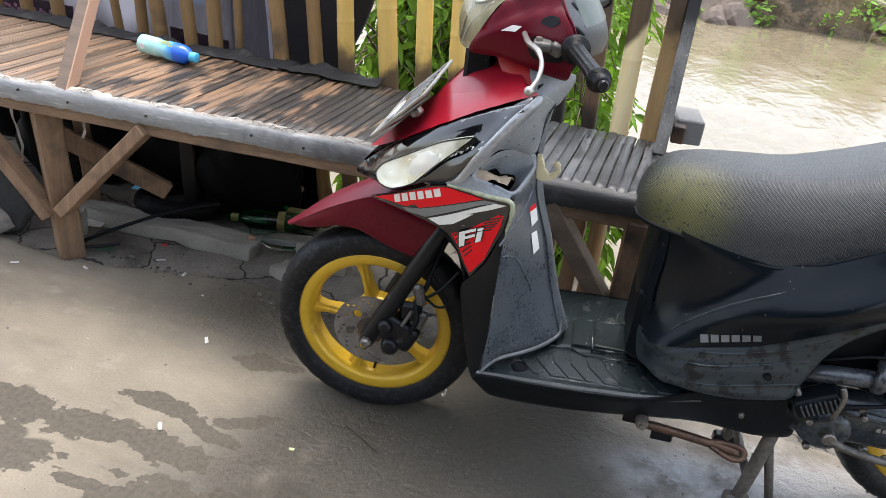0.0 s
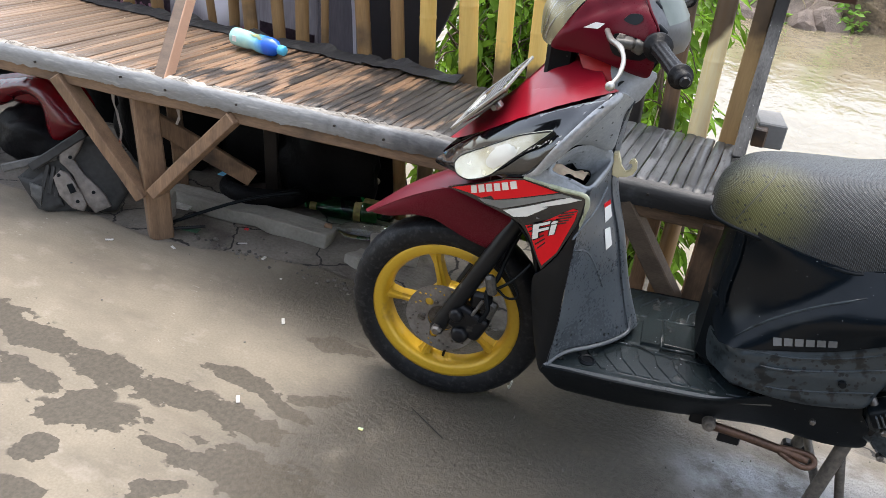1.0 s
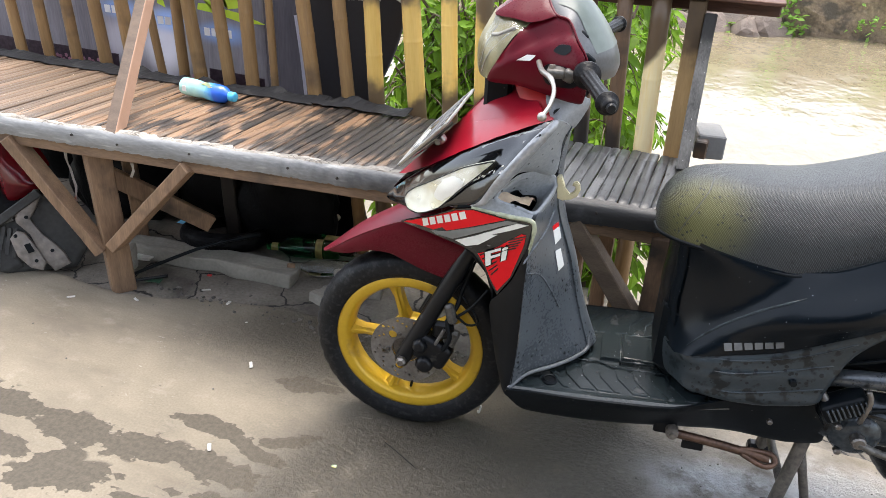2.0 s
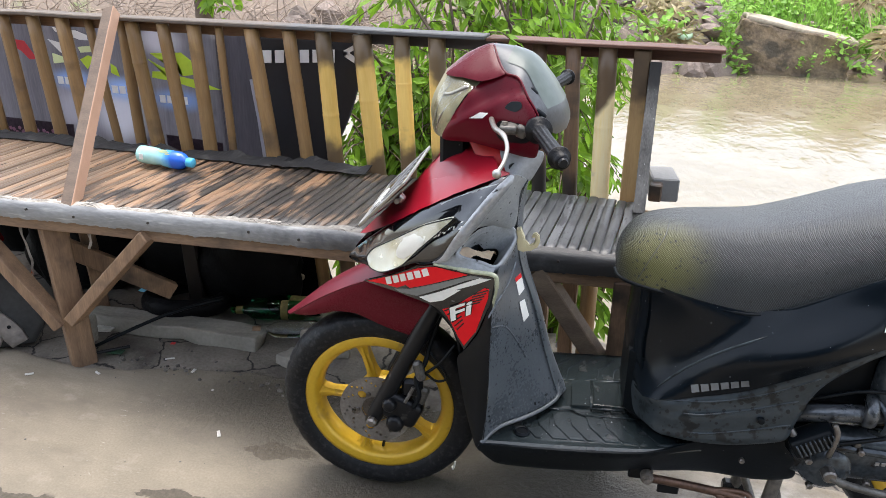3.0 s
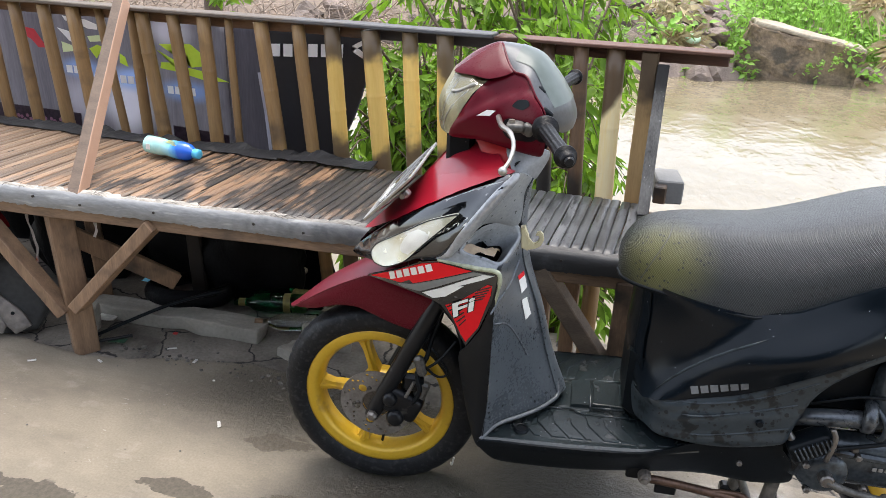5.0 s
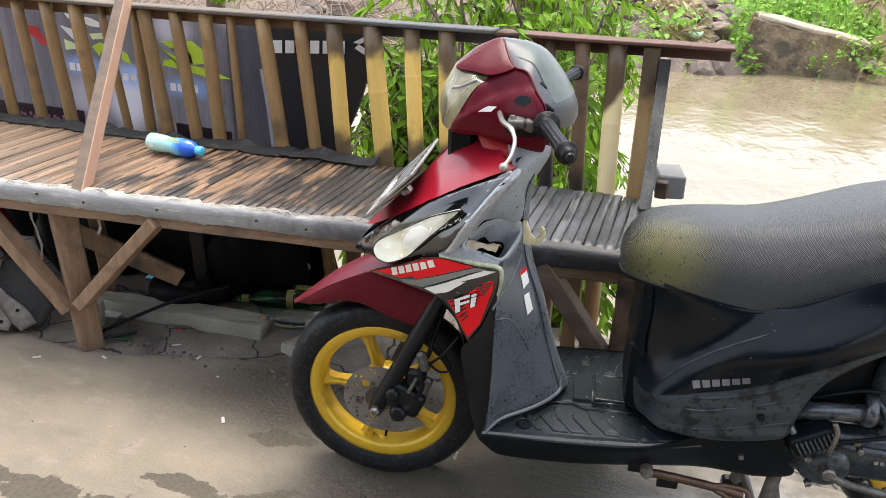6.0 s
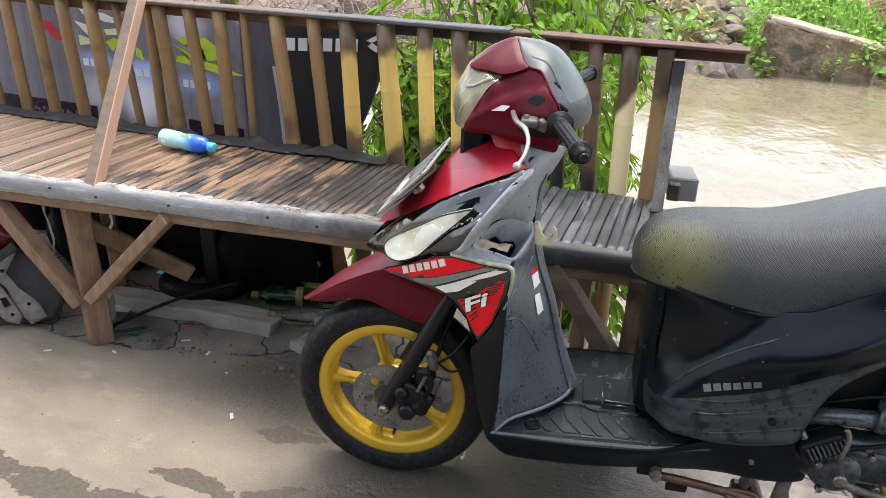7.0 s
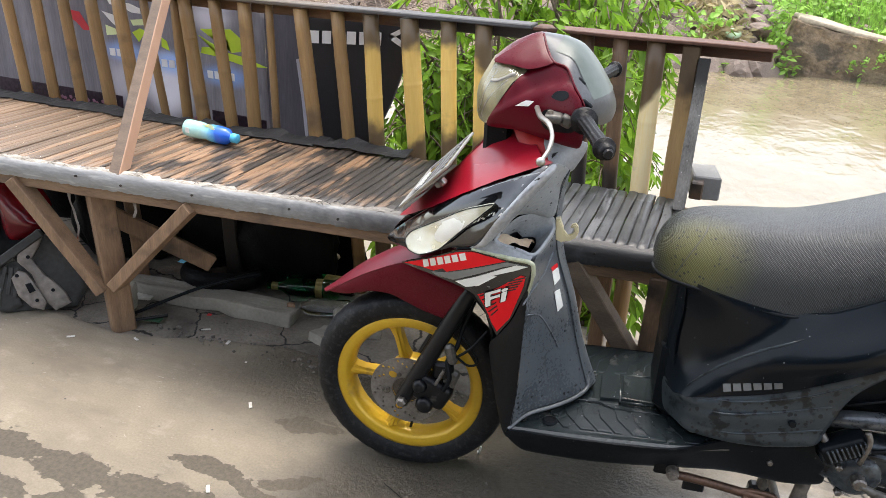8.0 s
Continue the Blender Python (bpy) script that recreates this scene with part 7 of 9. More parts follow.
patch("lamp_face", [((0.127, -0.044, 0.912), (0.116, 0, 0.914), (0.127, 0.044, 0.912)), ((0.128, -0.046, 0.959), (0.115, 0, 0.962), (0.128, 0.046, 0.959)), ((0.146, -0.036, 1.003), (0.136, 0, 1.008), (0.146, 0.036, 1.003)),
                    ((0.152, -0.034, 1.021), (0.146, 0, 1.025), (0.152, 0.034, 1.021))], LENS_YELLOW, pos, nu=4, nv=4)
for k, (a, b, c) in enumerate((((0.138, 0.915), (0.150, 0.950), (0.186, 0.994)), ((0.133, 0.925), (0.139, 0.957), (0.163, 1.004)), ((0.150, 0.985), (0.170, 0.990), (0.200, 1.006)))):
    line = [(s, pos_field(s, z) - 0.0075, z) for s, z in (a, b, c)]
    part("reflector_rib", tube(curve_points(line, 6), [0.0008] + [0.0016 if k < 2 else 0.004] * 11 + [0.0008], 6), CHROME, pos, "", True)
part("cowl_core", box((0.15, 0.10, 0.14), (0.235, 0, 0.965), 0.03, segments=2), PLASTIC_DARK, cowl)
visor_c = ((0.236, 1.075), (0.275, 1.071), (0.315, 1.056), (0.350, 1.020), (0.379, 0.978), (0.391, 0.945), (0.386, 0.920))
visor_e = ((0.240, 0.032, 1.062), (0.262, 0.072, 1.034), (0.292, 0.094, 1.029), (0.311, 0.124, 1.0), (0.330, 0.134, 0.974), (0.350, 0.10, 0.938), (0.366, 0.05, 0.917))
secs = [[(c[0] + (e[0] - c[0]) * u * u, e[1] * u, c[1] + (e[2] - c[1]) * abs(u) ** 2.2) for u in (-1, -0.8, -0.5, -0.2, 0.2, 0.5, 0.8, 1)] for c, e in zip(visor_c, visor_e)]
visor = patch("meter_cover", secs, PLASTIC_GREY, cowl, nu=5, nv=3, label="grey meter cover")
secs = [[(c[0] + (e[0] - c[0]) * u * u + 0.0008, e[1] * u, c[1] + (e[2] - c[1]) * abs(u) ** 2.2 + 0.0014) for u in (-0.8, -0.55, -0.25, 0, 0.25, 0.55, 0.8)] for c, e in zip(visor_c[1:5], visor_e[1:5])]
patch("meter_window", secs, METER_GLASS, visor, nu=6, nv=4, thick=0, label="hazy meter window")
for side in (1, -1):
    part("cowl_rim", tube(curve_points([(0.238, -0.014 * side, 1.073), (0.252, -0.052 * side, 1.050), (0.268, -0.083 * side, 1.034), (0.293, -0.097 * side, 1.028), (0.313, -0.126 * side, 1.0), (0.331, -0.138 * side, 0.975), (0.340, -0.134 * side, 0.942)], 5), 0.0024, 8), MAROON, cowl, "", True)
panel("cowl_badge", [(s, 0, z) for s, z in ((0.206, 0.954), (0.225, 0.9655), (0.241, 0.9655), (0.231, 0.9555))], DECAL_WHITE, cowl, bulge=0.0, lift=0.018, thick=0.002, mirror=False, sharp=True, field=cowl_field)
for pts in (((0.272, 0.978), (0.282, 0.990), (0.300, 0.993), (0.304, 0.985), (0.292, 0.975)), ((0.255, 0.940), (0.268, 0.956), (0.318, 0.954), (0.328, 0.938), (0.312, 0.918), (0.268, 0.918))):
    panel("recess", [(a, 0, c) for a, c in pts], PLASTIC_DARK, cowl, bulge=0.0, lift=0.0, thick=0.001, mirror=False, field=lambda s, z: cowl_field(s, z) - 0.0062 - cowl_form(s, z))
for at, turn, size in (((0.337, -0.128, 0.972), 35, (0.024, 0.012, 0.012)), ((0.322, -0.098, 1.006), 40, (0.020, 0.012, 0.009))):
    part("switch", box(size, at, 0.004, segments=2, turn=Matrix.Rotation(radians(turn), 3, "Y")), PLASTIC_DARK, cowl, "", True)
for side in (1, -1):
    a, b = Vector((0.325, -0.13 * side, 0.955)), Vector((0.384, -0.372 * side, 0.955))
    w = [(0.0, 0.022), (0.12, 0.024), (0.19, 0.0325), (0.20, 0.034), (0.235, 0.034), (0.25, 0.021)] + [(0.27 + 0.02 * i, 0.0185 + (0.0022 if i % 2 else 0) - 0.002 * math.sin(i / 30 * math.pi)) for i in range(30)] + [(0.88, 0.0185), (0.885, 0.026), (0.905, 0.026), (0.912, 0.0175), (0.985, 0.0175), (1.0, 0.011)]
    gm = tube([a.lerp(b, t) for t, _ in w], [r * 0.70 for _, r in w], 40)
    gm.verts.ensure_lookup_table()
    along = (b - a).normalized()
    for i, v in enumerate(gm.verts):
        run = (v.co - a).dot(along)
        if 0.27 * (b - a).length < run < 0.86 * (b - a).length and i % 40 % 4 < 2:
            v.co -= (v.co - a - along * run) * 0.13
    grip = part("grip", gm, GRIP_RUBBER, scooter, "worn black rubber grip", True)
    part("bar_end", spin_profile([(0, -0.003), (0.006, -0.003), (0.008, 0.0), (0.008, 0.004)], 12), BLACK_METAL, grip).matrix_basis = pose(b.x + 0.001, b.y - 0.002 * side, b.z, 0, 0, 13 * side + (180 if side < 0 else 0))
    part("brake_lever", tube(curve_points([(0.248, -0.12 * side, 0.956), (0.262, -0.19 * side, 0.957), (0.281, -0.235 * side, 0.957), (0.292, -0.28 * side, 0.949), (0.292, -0.33 * side, 0.939), (0.285, -0.358 * side, 0.930)], 5),
                              [0.0050] * 6 + [0.0050] * 6 + [0.0038] * 8 + [0.0034] * 6, 10), CHROME, scooter, "polished brake lever", True)
    ball = part("lever_ball", spin_profile([(0.0075 * math.sin(math.pi * k / 10), -0.0075 * math.cos(math.pi * k / 10)) for k in range(11)], 16), CHROME, scooter, "", True)
    ball.matrix_basis = pose(0.284, -0.362 * side, 0.928)
part("lever_perch", box((0.034, 0.040, 0.016), (0.283, -0.150, 0.948), 0.006, segments=2), DIRTY_ALLOY, scooter, "grimy alloy lever perch", True)
part("perch_bolt", tube([(0.276, -0.158, 0.954), (0.276, -0.158, 0.962)], 0.0055, 8), CHROME, scooter)
part("perch_clamp", box((0.022, 0.05, 0.022), (0.306, -0.138, 0.944), 0.006, segments=2, turn=Matrix.Rotation(radians(25), 3, "Y")), DIRTY_ALLOY, scooter, "", True)
panel("neck_cover", ((0.195, -0.03, 0.905), (0.262, -0.085, 0.905), (0.286, -0.118, 0.86), (0.25, -0.11, 0.858), (0.215, -0.07, 0.872)), NECK_RED, bulge=0.004, reach=0.02, label="bright red steering neck cover")
panel("neck_back_cover", ((0.268, -0.10, 0.897), (0.345, -0.085, 0.888), (0.332, -0.085, 0.845), (0.318, -0.092, 0.830), (0.29, -0.142, 0.849), (0.277, -0.125, 0.865)), PLASTIC_LIGHT, bulge=0.004, reach=0.02)
panel("neck_gap", ((0.285, -0.10, 0.872), (0.315, -0.10, 0.875), (0.322, -0.10, 0.862), (0.312, -0.10, 0.842), (0.292, -0.12, 0.848)), PLASTIC_DARK, bulge=0.002, reach=0.01, field=lambda s, z: -0.128 + 1.1 * (s - 0.28), lift=0.004, mirror=False)
part("steering_core", box((0.055, 0.08, 0.10), (0.165, 0, 0.872), 0.008), PLASTIC_DARK, scooter)
part("steering_core", box((0.10, 0.14, 0.09), (0.265, 0, 0.86), 0.02), PLASTIC_DARK, scooter)

# number plate on its bracket; characters as plain bars
plate = part("number_plate", box((0.138, 0.262, 0.003), (0, 0, 0), 0.001), GLOSS_BLACK, scooter, "black number plate with pale characters and a metal rim")
plate.matrix_basis = Matrix.Translation((0.040, 0.0, 0.778)) @ pose(0, 0, 0, 0, -45.5, 0)
for a in ((0.134, 0.004, 0.0, 0.131), (0.134, 0.004, 0.0, -0.131), (0.004, 0.262, 0.067, 0), (0.004, 0.262, -0.067, 0)):
    part("rim", box((a[0], a[1], 0.006), (a[2], a[3], 0.001), 0.001), CHROME, plate)
for k in range(7):
    part("bar", box((0.060, 0.016, 0.002), (0.012, -0.105 + k * 0.035, 0.0022), 0.0006), PLATE_INK, plate)
for k in range(5):
    part("bar", box((0.018, 0.010, 0.002), (-0.045, -0.04 + k * 0.02, 0.0022), 0.0006), DECAL_WHITE, plate)
part("plate_bracket", box((0.016, 0.018, 0.016), (0.072, -0.105, 0.786), 0.003, turn=Matrix.Rotation(radians(-45), 3, "Y")), CHROME, scooter, "small steel plate bracket")
part("bolt", tube([(0.068, -0.125, 0.785), (0.070, -0.105, 0.785)], 0.006, 8), STEEL, scooter)

# hidden cores, so that no light leaks through the bodywork
patch("nose_core", [((0.0, -0.06, 0.62), (0.0, 0.06, 0.62)), ((0.05, -0.09, 0.65), (0.05, 0.09, 0.65)), ((0.16, -0.14, 0.72), (0.16, 0.14, 0.72)), ((0.25, -0.15, 0.83), (0.25, 0.15, 0.83))], PLASTIC_DARK, nu=2, nv=2)
patch("shield_front", [((0.10, -0.12, 0.60), (0.09, 0, 0.60), (0.10, 0.12, 0.60)), ((0.185, -0.13, 0.52), (0.175, 0, 0.52), (0.185, 0.13, 0.52)), ((0.205, -0.13, 0.44), (0.195, 0, 0.44), (0.205, 0.13, 0.44)),
                       ((0.222, -0.14, 0.34), (0.215, 0, 0.34), (0.222, 0.14, 0.34)), ((0.245, -0.16, 0.265), (0.245, 0, 0.25), (0.245, 0.16, 0.265))], PLASTIC_DARK, nu=3, nv=3)

# floorboard
def board_z(s):
    return 0.286 + 0.055 * (s - 0.26)


bm = bmesh.new()
rows = []
for i in range(25):
    s = 0.255 + 0.45 * i / 24
    w = 0.190 - 0.012 * max(0, (s - 0.45) / 0.3) - 0.03 * max(0, (s - 0.6) / 0.15)
    z = board_z(s)
    prof = [(-w + 0.004, z - 0.012), (-w - 0.001, z - 0.008), (-w, z - 0.003), (-w + 0.006, z + 0.001), (-w + 0.02, z), (-0.06, z + 0.0005), (-0.045, z + 0.0015), (0.045, z + 0.0015), (0.06, z + 0.0005), (w - 0.02, z), (w - 0.006, z + 0.001), (w, z - 0.003), (w + 0.001, z - 0.008), (w - 0.004, z - 0.012)]
    rows.append([bm.verts.new((s, l, q)) for l, q in prof])
for a, b in zip(rows, rows[1:]):
    for k in range(len(a)):
        bm.faces.new((a[k], a[(k + 1) % len(a)], b[(k + 1) % len(a)], b[k]))
bm.faces.new(rows[0])
bm.faces.new(rows[-1][::-1])
bmesh.ops.recalc_face_normals(bm, faces=bm.faces)
board = part("floorboard", bm, FLOOR_MAT, scooter, "ribbed black rubber floorboard, scuffed")


def pad(pts, h=0.0028):
    own = bmesh.new()
    lower = [own.verts.new((s, l, board_z(s) - 0.002)) for s, l in pts]
    upper = [own.verts.new((s, l, board_z(s) + h)) for s, l in pts]
    c = sum((v.co for v in upper), Vector()) / len(upper)
    for v in upper:
        d = c - v.co
        v.co += d.normalized() * 0.0032
    own.faces.new(upper)
    for k in range(len(pts)):
        own.faces.new((lower[k], lower[(k + 1) % len(pts)], upper[(k + 1) % len(pts)], upper[k]))
    bmesh.ops.recalc_face_normals(own, faces=own.faces)
    return own


for side in (1, -1):
    for k in range(9):
        s0 = 0.371 + 0.036 * k
        wide = 0.029 if k % 3 else 0.012
        pts = [(s0, -0.166), (s0 + wide, -0.166), (s0 + wide - 0.036, -0.115), (s0 + wide - 0.044, -0.068), (s0 - 0.044, -0.068), (s0 - 0.036, -0.115)]
        if s0 + wide < 0.68:
            part("tread_pad", pad([(s, l * side) for s, l in pts]), FLOOR_MAT, board)
    part("bolt_hole", spin_profile([(0.0, 0.0015), (0.0105, 0.0015), (0.011, 0.004), (0.0135, 0.005), (0.017, 0.0)], 24, "z"), EDGE_BLACK, board).matrix_basis = pose(0.340, -0.148 * side, board_z(0.340) + 0.0022)
    part("bolt", spin_profile([(0.0, 0.003), (0.006, 0.003), (0.008, 0.001), (0.015, 0.0)], 16, "z"), STEEL, board).matrix_basis = pose(0.635, -0.115 * side, board_z(0.635) + 0.003)
part("centre_tread", pad([(0.44, -0.05), (0.56, -0.05), (0.56, 0.05), (0.44, 0.05)], 0.009), FLOOR_MAT, board)
for a, b in (((0.485, -0.056), (0.485, 0.056)), ((0.565, -0.056), (0.565, 0.056)), ((0.485, -0.056), (0.565, -0.056)), ((0.485, 0.056), (0.565, 0.056))):
    part("hatch_rim", tube([(a[0], a[1], board_z(a[0]) + 0.007), (b[0], b[1], board_z(b[0]) + 0.007)], 0.0028, 8), FLOOR_MAT, board, "", True)
for a, b in (((0.36, -0.060), (0.44, -0.060)), ((0.44, -0.060), (0.475, -0.078)), ((0.475, -0.078), (0.60, -0.080))):
    part("tread_line", tube([(a[0], a[1], board_z(a[0]) + 0.0035), (b[0], b[1], board_z(b[0]) + 0.0035)], 0.0018, 8), FLOOR_MAT, board, "", True)
part("hatch", box((0.075, 0.10, 0.010), (0.525, 0.0, board_z(0.525) + 0.007), 0.004, segments=2), FLOOR_MAT, board)
SKIRT = ((0.255, -0.197, 0.283), (0.392, -0.197, 0.2905), (0.53, -0.194, 0.298), (0.608, -0.186, 0.305), (0.701, -0.168, 0.334), (0.764, -0.158, 0.334), (0.85, -0.155, 0.352), (0.867, -0.15, 0.325), (0.893, -0.14, 0.287),
         (0.903, -0.12, 0.231), (0.833, -0.115, 0.213), (0.718, -0.11, 0.214), (0.565, -0.12, 0.199), (0.444, -0.14, 0.199), (0.322, -0.165, 0.214), (0.282, -0.18, 0.232))
panel("under_cover", SKIRT, PLASTIC_DARK, bulge=0.004, reach=0.02, label="black under cover")
part("under_tray", box((0.60, 0.22, 0.02), (0.56, 0, 0.222), 0.006), PLASTIC_DARK, scooter)

# body under the seat
PANEL_UP = ((0.560, -0.078, 0.64), (0.606, -0.118, 0.635), (0.681, -0.13, 0.622), (0.759, -0.135, 0.616), (0.828, -0.145, 0.640), (0.906, -0.15, 0.683), (0.972, -0.155, 0.716), (1.10, -0.155, 0.742), (1.30, -0.14, 0.77), (1.46, -0.10, 0.785),
            (1.50, -0.09, 0.74), (1.32, -0.14, 0.69), (1.12, -0.165, 0.645), (0.992, -0.17, 0.595), (0.881, -0.168, 0.531), (0.771, -0.162, 0.468), (0.681, -0.157, 0.438), (0.586, -0.148, 0.413), (0.562, -0.080, 0.408), (0.556, -0.074, 0.491), (0.558, -0.072, 0.567))


def side_form(s, z):
    """The swelling flank behind a crease that climbs from the floorboard to the seat."""
    line = 0.413 + (s - 0.586) * 1.0
    k = max(0.0, min(1.0, 0.5 + (line - z) / 0.03))
    return 0.012 * k + 0.046 * k * math.exp(-((s - 0.85) / 0.13) ** 2 - ((z - 0.575 - (s - 0.85) * 0.42) / 0.046) ** 2)


flank, flank_field = panel("side_cover", PANEL_UP, SIDE_BLACK, bulge=0.003, reach=0.03, label="satin black side cover", wave=side_form)
for k in range(6):
    t0, t1 = k / 6 + 0.01, (k + 0.84) / 6
    p = [Vector((0.661, 0.461)).lerp(Vector((0.765, 0.495)), t) for t in (t0, t1)]
    q = [Vector((0.665, 0.446)).lerp(Vector((0.769, 0.481)), t) for t in (t0, t1)]
    panel("mark_block", [(v.x, 0, v.y) for v in (p[0], p[1], q[1], q[0])], DECAL_SILVER, flank, bulge=0, lift=0.0048, thick=0.001, mirror=False, sharp=True, field=flank_field, wave=side_form)
panel("cover_badge", [(s, 0, z) for s, z in ((0.965, 0.630), (0.972, 0.660), (1.02, 0.676), (1.04, 0.666), (0.985, 0.652), (0.978, 0.630))], DECAL_WHITE, flank, bulge=0, lift=0.0055, thick=0.001, mirror=False, sharp=True, field=flank_field, wave=side_form)
line = [(0.60 + 0.026 * k, 0.432 + 0.0285 * k - 0.0009 * k * k) for k in range(8)]
part("ridge", tube([(s, flank_field(s, z) - side_form(s, z) - 0.0034, z) for s, z in line], [0.0006] + [0.0024] * 6 + [0.0006], 8), PLASTIC_LOW, flank, "", True)
PANEL_LOW = ((0.562, -0.080, 0.405), (0.596, -0.15, 0.412), (0.681, -0.159, 0.436), (0.771, -0.164, 0.466), (0.881, -0.170, 0.529), (0.993, -0.172, 0.594), (1.12, -0.165, 0.643), (1.14, -0.16, 0.63), (0.998, -0.168, 0.574), (0.925, -0.165, 0.516),
             (0.894, -0.162, 0.476), (0.874, -0.158, 0.425), (0.863, -0.155, 0.380), (0.848, -0.152, 0.354), (0.764, -0.152, 0.334), (0.687, -0.152, 0.331), (0.618, -0.15, 0.340), (0.594, -0.130, 0.344), (0.570, -0.080, 0.342))


def ribs(s, z):
    a = z - (0.345 + (s - 0.60) * 0.12)
    b = z - (0.385 + (s - 0.60) * 0.20)
    return 0.006 * (1 / (1 + math.exp(a / 0.002)) + 1 / (1 + math.exp(b / 0.002))) + 0.006


low_cover, low_field = panel("lower_side_cover", PANEL_LOW, PLASTIC_LOW, bulge=0.006, reach=0.02, label="mud-speckled grey lower side cover", wave=ribs, step=0.009)
for line in (((0.575, 0.392), (0.66, 0.398), (0.76, 0.418), (0.862, 0.452)), ((0.60, 0.352), (0.68, 0.356), (0.77, 0.372), (0.858, 0.398)), ((0.60, 0.418), (0.70, 0.430), (0.80, 0.462), (0.89, 0.51))):
    part("rib", tube(curve_points([(s, low_field(s, z) - ribs(s, z) - 0.0055, z) for s, z in line], 6), [0.0012] + [0.0024] * 17 + [0.0012], 8), PLASTIC_LOW, low_cover, "", True)
part("screw", spin_profile([(0, -0.003), (0.004, -0.003), (0.006, 0.0), (0.006, 0.006)], 10), STEEL, scooter).matrix_basis = pose(0.785, -0.165, 0.292)
part("screw_hole", spin_profile([(0, -0.003), (0.006, -0.003), (0.0075, 0.0), (0.0075, 0.006)], 12), PLASTIC_DARK, scooter).matrix_basis = pose(0.80, -0.183, 0.405)
secs = []
for z, s, w in ((0.29, 0.615, 0.10), (0.34, 0.596, 0.110), (0.404, 0.588, 0.115), (0.491, 0.574, 0.106), (0.567, 0.577, 0.102), (0.645, 0.572, 0.102)):
    secs.append([(s - 0.026 * (1 - u * u) - 0.002, (w - 0.010) * u, z) for u in (-1, -0.8, -0.4, 0, 0.4, 0.8, 1)])
patch("front_cover", secs, SIDE_BLACK, nu=4, nv=3, label="black cover under the seat nose")
part("body_core", box((0.85, 0.22, 0.28), (1.02, 0, 0.53), 0.03), PLASTIC_DARK, scooter)
part("body_core", box((0.3, 0.2, 0.2), (0.70, 0, 0.40), 0.03), PLASTIC_DARK, scooter)

# seat
SEAT = ((0.506, 0.02, 0.655, 0.637), (0.512, 0.050, 0.686, 0.632), (0.530, 0.076, 0.716, 0.631), (0.560, 0.098, 0.738, 0.630), (0.610, 0.112, 0.750, 0.624), (0.680, 0.126, 0.756, 0.613), (0.764, 0.137, 0.762, 0.606), (0.828, 0.146, 0.776, 0.632),
        (0.915, 0.152, 0.803, 0.680), (0.971, 0.156, 0.820, 0.711), (1.05, 0.157, 0.836, 0.732), (1.18, 0.152, 0.846, 0.750), (1.32, 0.135, 0.848, 0.768), (1.42, 0.10, 0.845, 0.780), (1.47, 0.05, 0.83, 0.79))
secs = []
for s, w, zt, zl in SEAT:
    row = []
    for k in range(13):
        a = math.pi * k / 12
        c, q = math.cos(a), math.sin(a)
        row.append((s, -w * math.copysign(abs(c) ** 0.62, c), zl + (zt - zl) * q ** 0.72))
    secs.append(row)
seat = patch("seat", secs, VINYL, nu=5, nv=2, thick=0, label="black woven vinyl seat, wet and specked")
seam = [(s, -w * 0.985, zl + (zt - zl) * 0.05) for s, w, zt, zl in SEAT]
part("seat_piping", tube(curve_points([(s, l - 0.002, z - 0.004) for s, l, z in seam], 4), 0.004, 6), PLASTIC_DARK, seat, "", True)
part("stitching", tube(curve_points([(0.545, -0.0875, 0.640), (0.556, -0.099, 0.675), (0.572, -0.097, 0.708), (0.590, -0.075, 0.735), (0.60, -0.03, 0.749)], 6), 0.0009, 5), PLASTIC_GREY, seat)

# rear: swing unit, wheel, stands
rear = wheel((1.255, 0.0, 0.262), False, 60)
unit = part("drive_case", box((0.52, 0.07, 0.12), (1.12, -0.105, 0.305), 0.035, segments=4), CASE_METAL, scooter, "black drive case, oily", True)
part("case_rib", box((0.42, 0.012, 0.016), (1.11, -0.142, 0.325), 0.005, turn=Matrix.Rotation(radians(4), 3, "Y")), CASE_METAL, unit)
part("case_boss", spin_profile([(0, -0.022), (0.028, -0.022), (0.042, -0.016), (0.052, -0.004), (0.055, 0.012)], 28), CASE_METAL, unit, "", True).matrix_basis = pose(0.955, -0.13, 0.280)
part("kick_shaft", spin_profile([(0, -0.03), (0.011, -0.03), (0.014, -0.026), (0.014, 0.01)], 14), STEEL, unit).matrix_basis = pose(0.953, -0.145, 0.282)
part("kick_lever", tube(curve_points([(0.953, -0.168, 0.280), (1.0, -0.172, 0.266), (1.10, -0.175, 0.255), (1.22, -0.178, 0.262)], 4), 0.008, 10), DIRTY_ALLOY, unit, "", True)
for s, z in ((1.00, 0.345), (1.07, 0.352), (0.99, 0.245), (1.08, 0.240), (1.16, 0.345)):
    part("bolt", spin_profile([(0, -0.004), (0.006, -0.004), (0.008, 0.0), (0.008, 0.004)], 8), STEEL, unit).matrix_basis = pose(s, -0.141, z)
for k in range(4):
    part("case_mark", box((0.008, 0.002, 0.008), (1.045 + 0.0115 * k, -0.1415, 0.305), 0.0005), ALLOY, unit)
PIPE_METAL = mat("oily_pipe_metal", (0.13, 0.142, 0.155), (0.055, 0.062, 0.070), rough=0.28, metal=0.5, scale=12, fine=120, bump=0.1, stain=(0.012, 0.012, 0.014), stain_scale=24, stain_at=0.62, stain_soft=0.08)
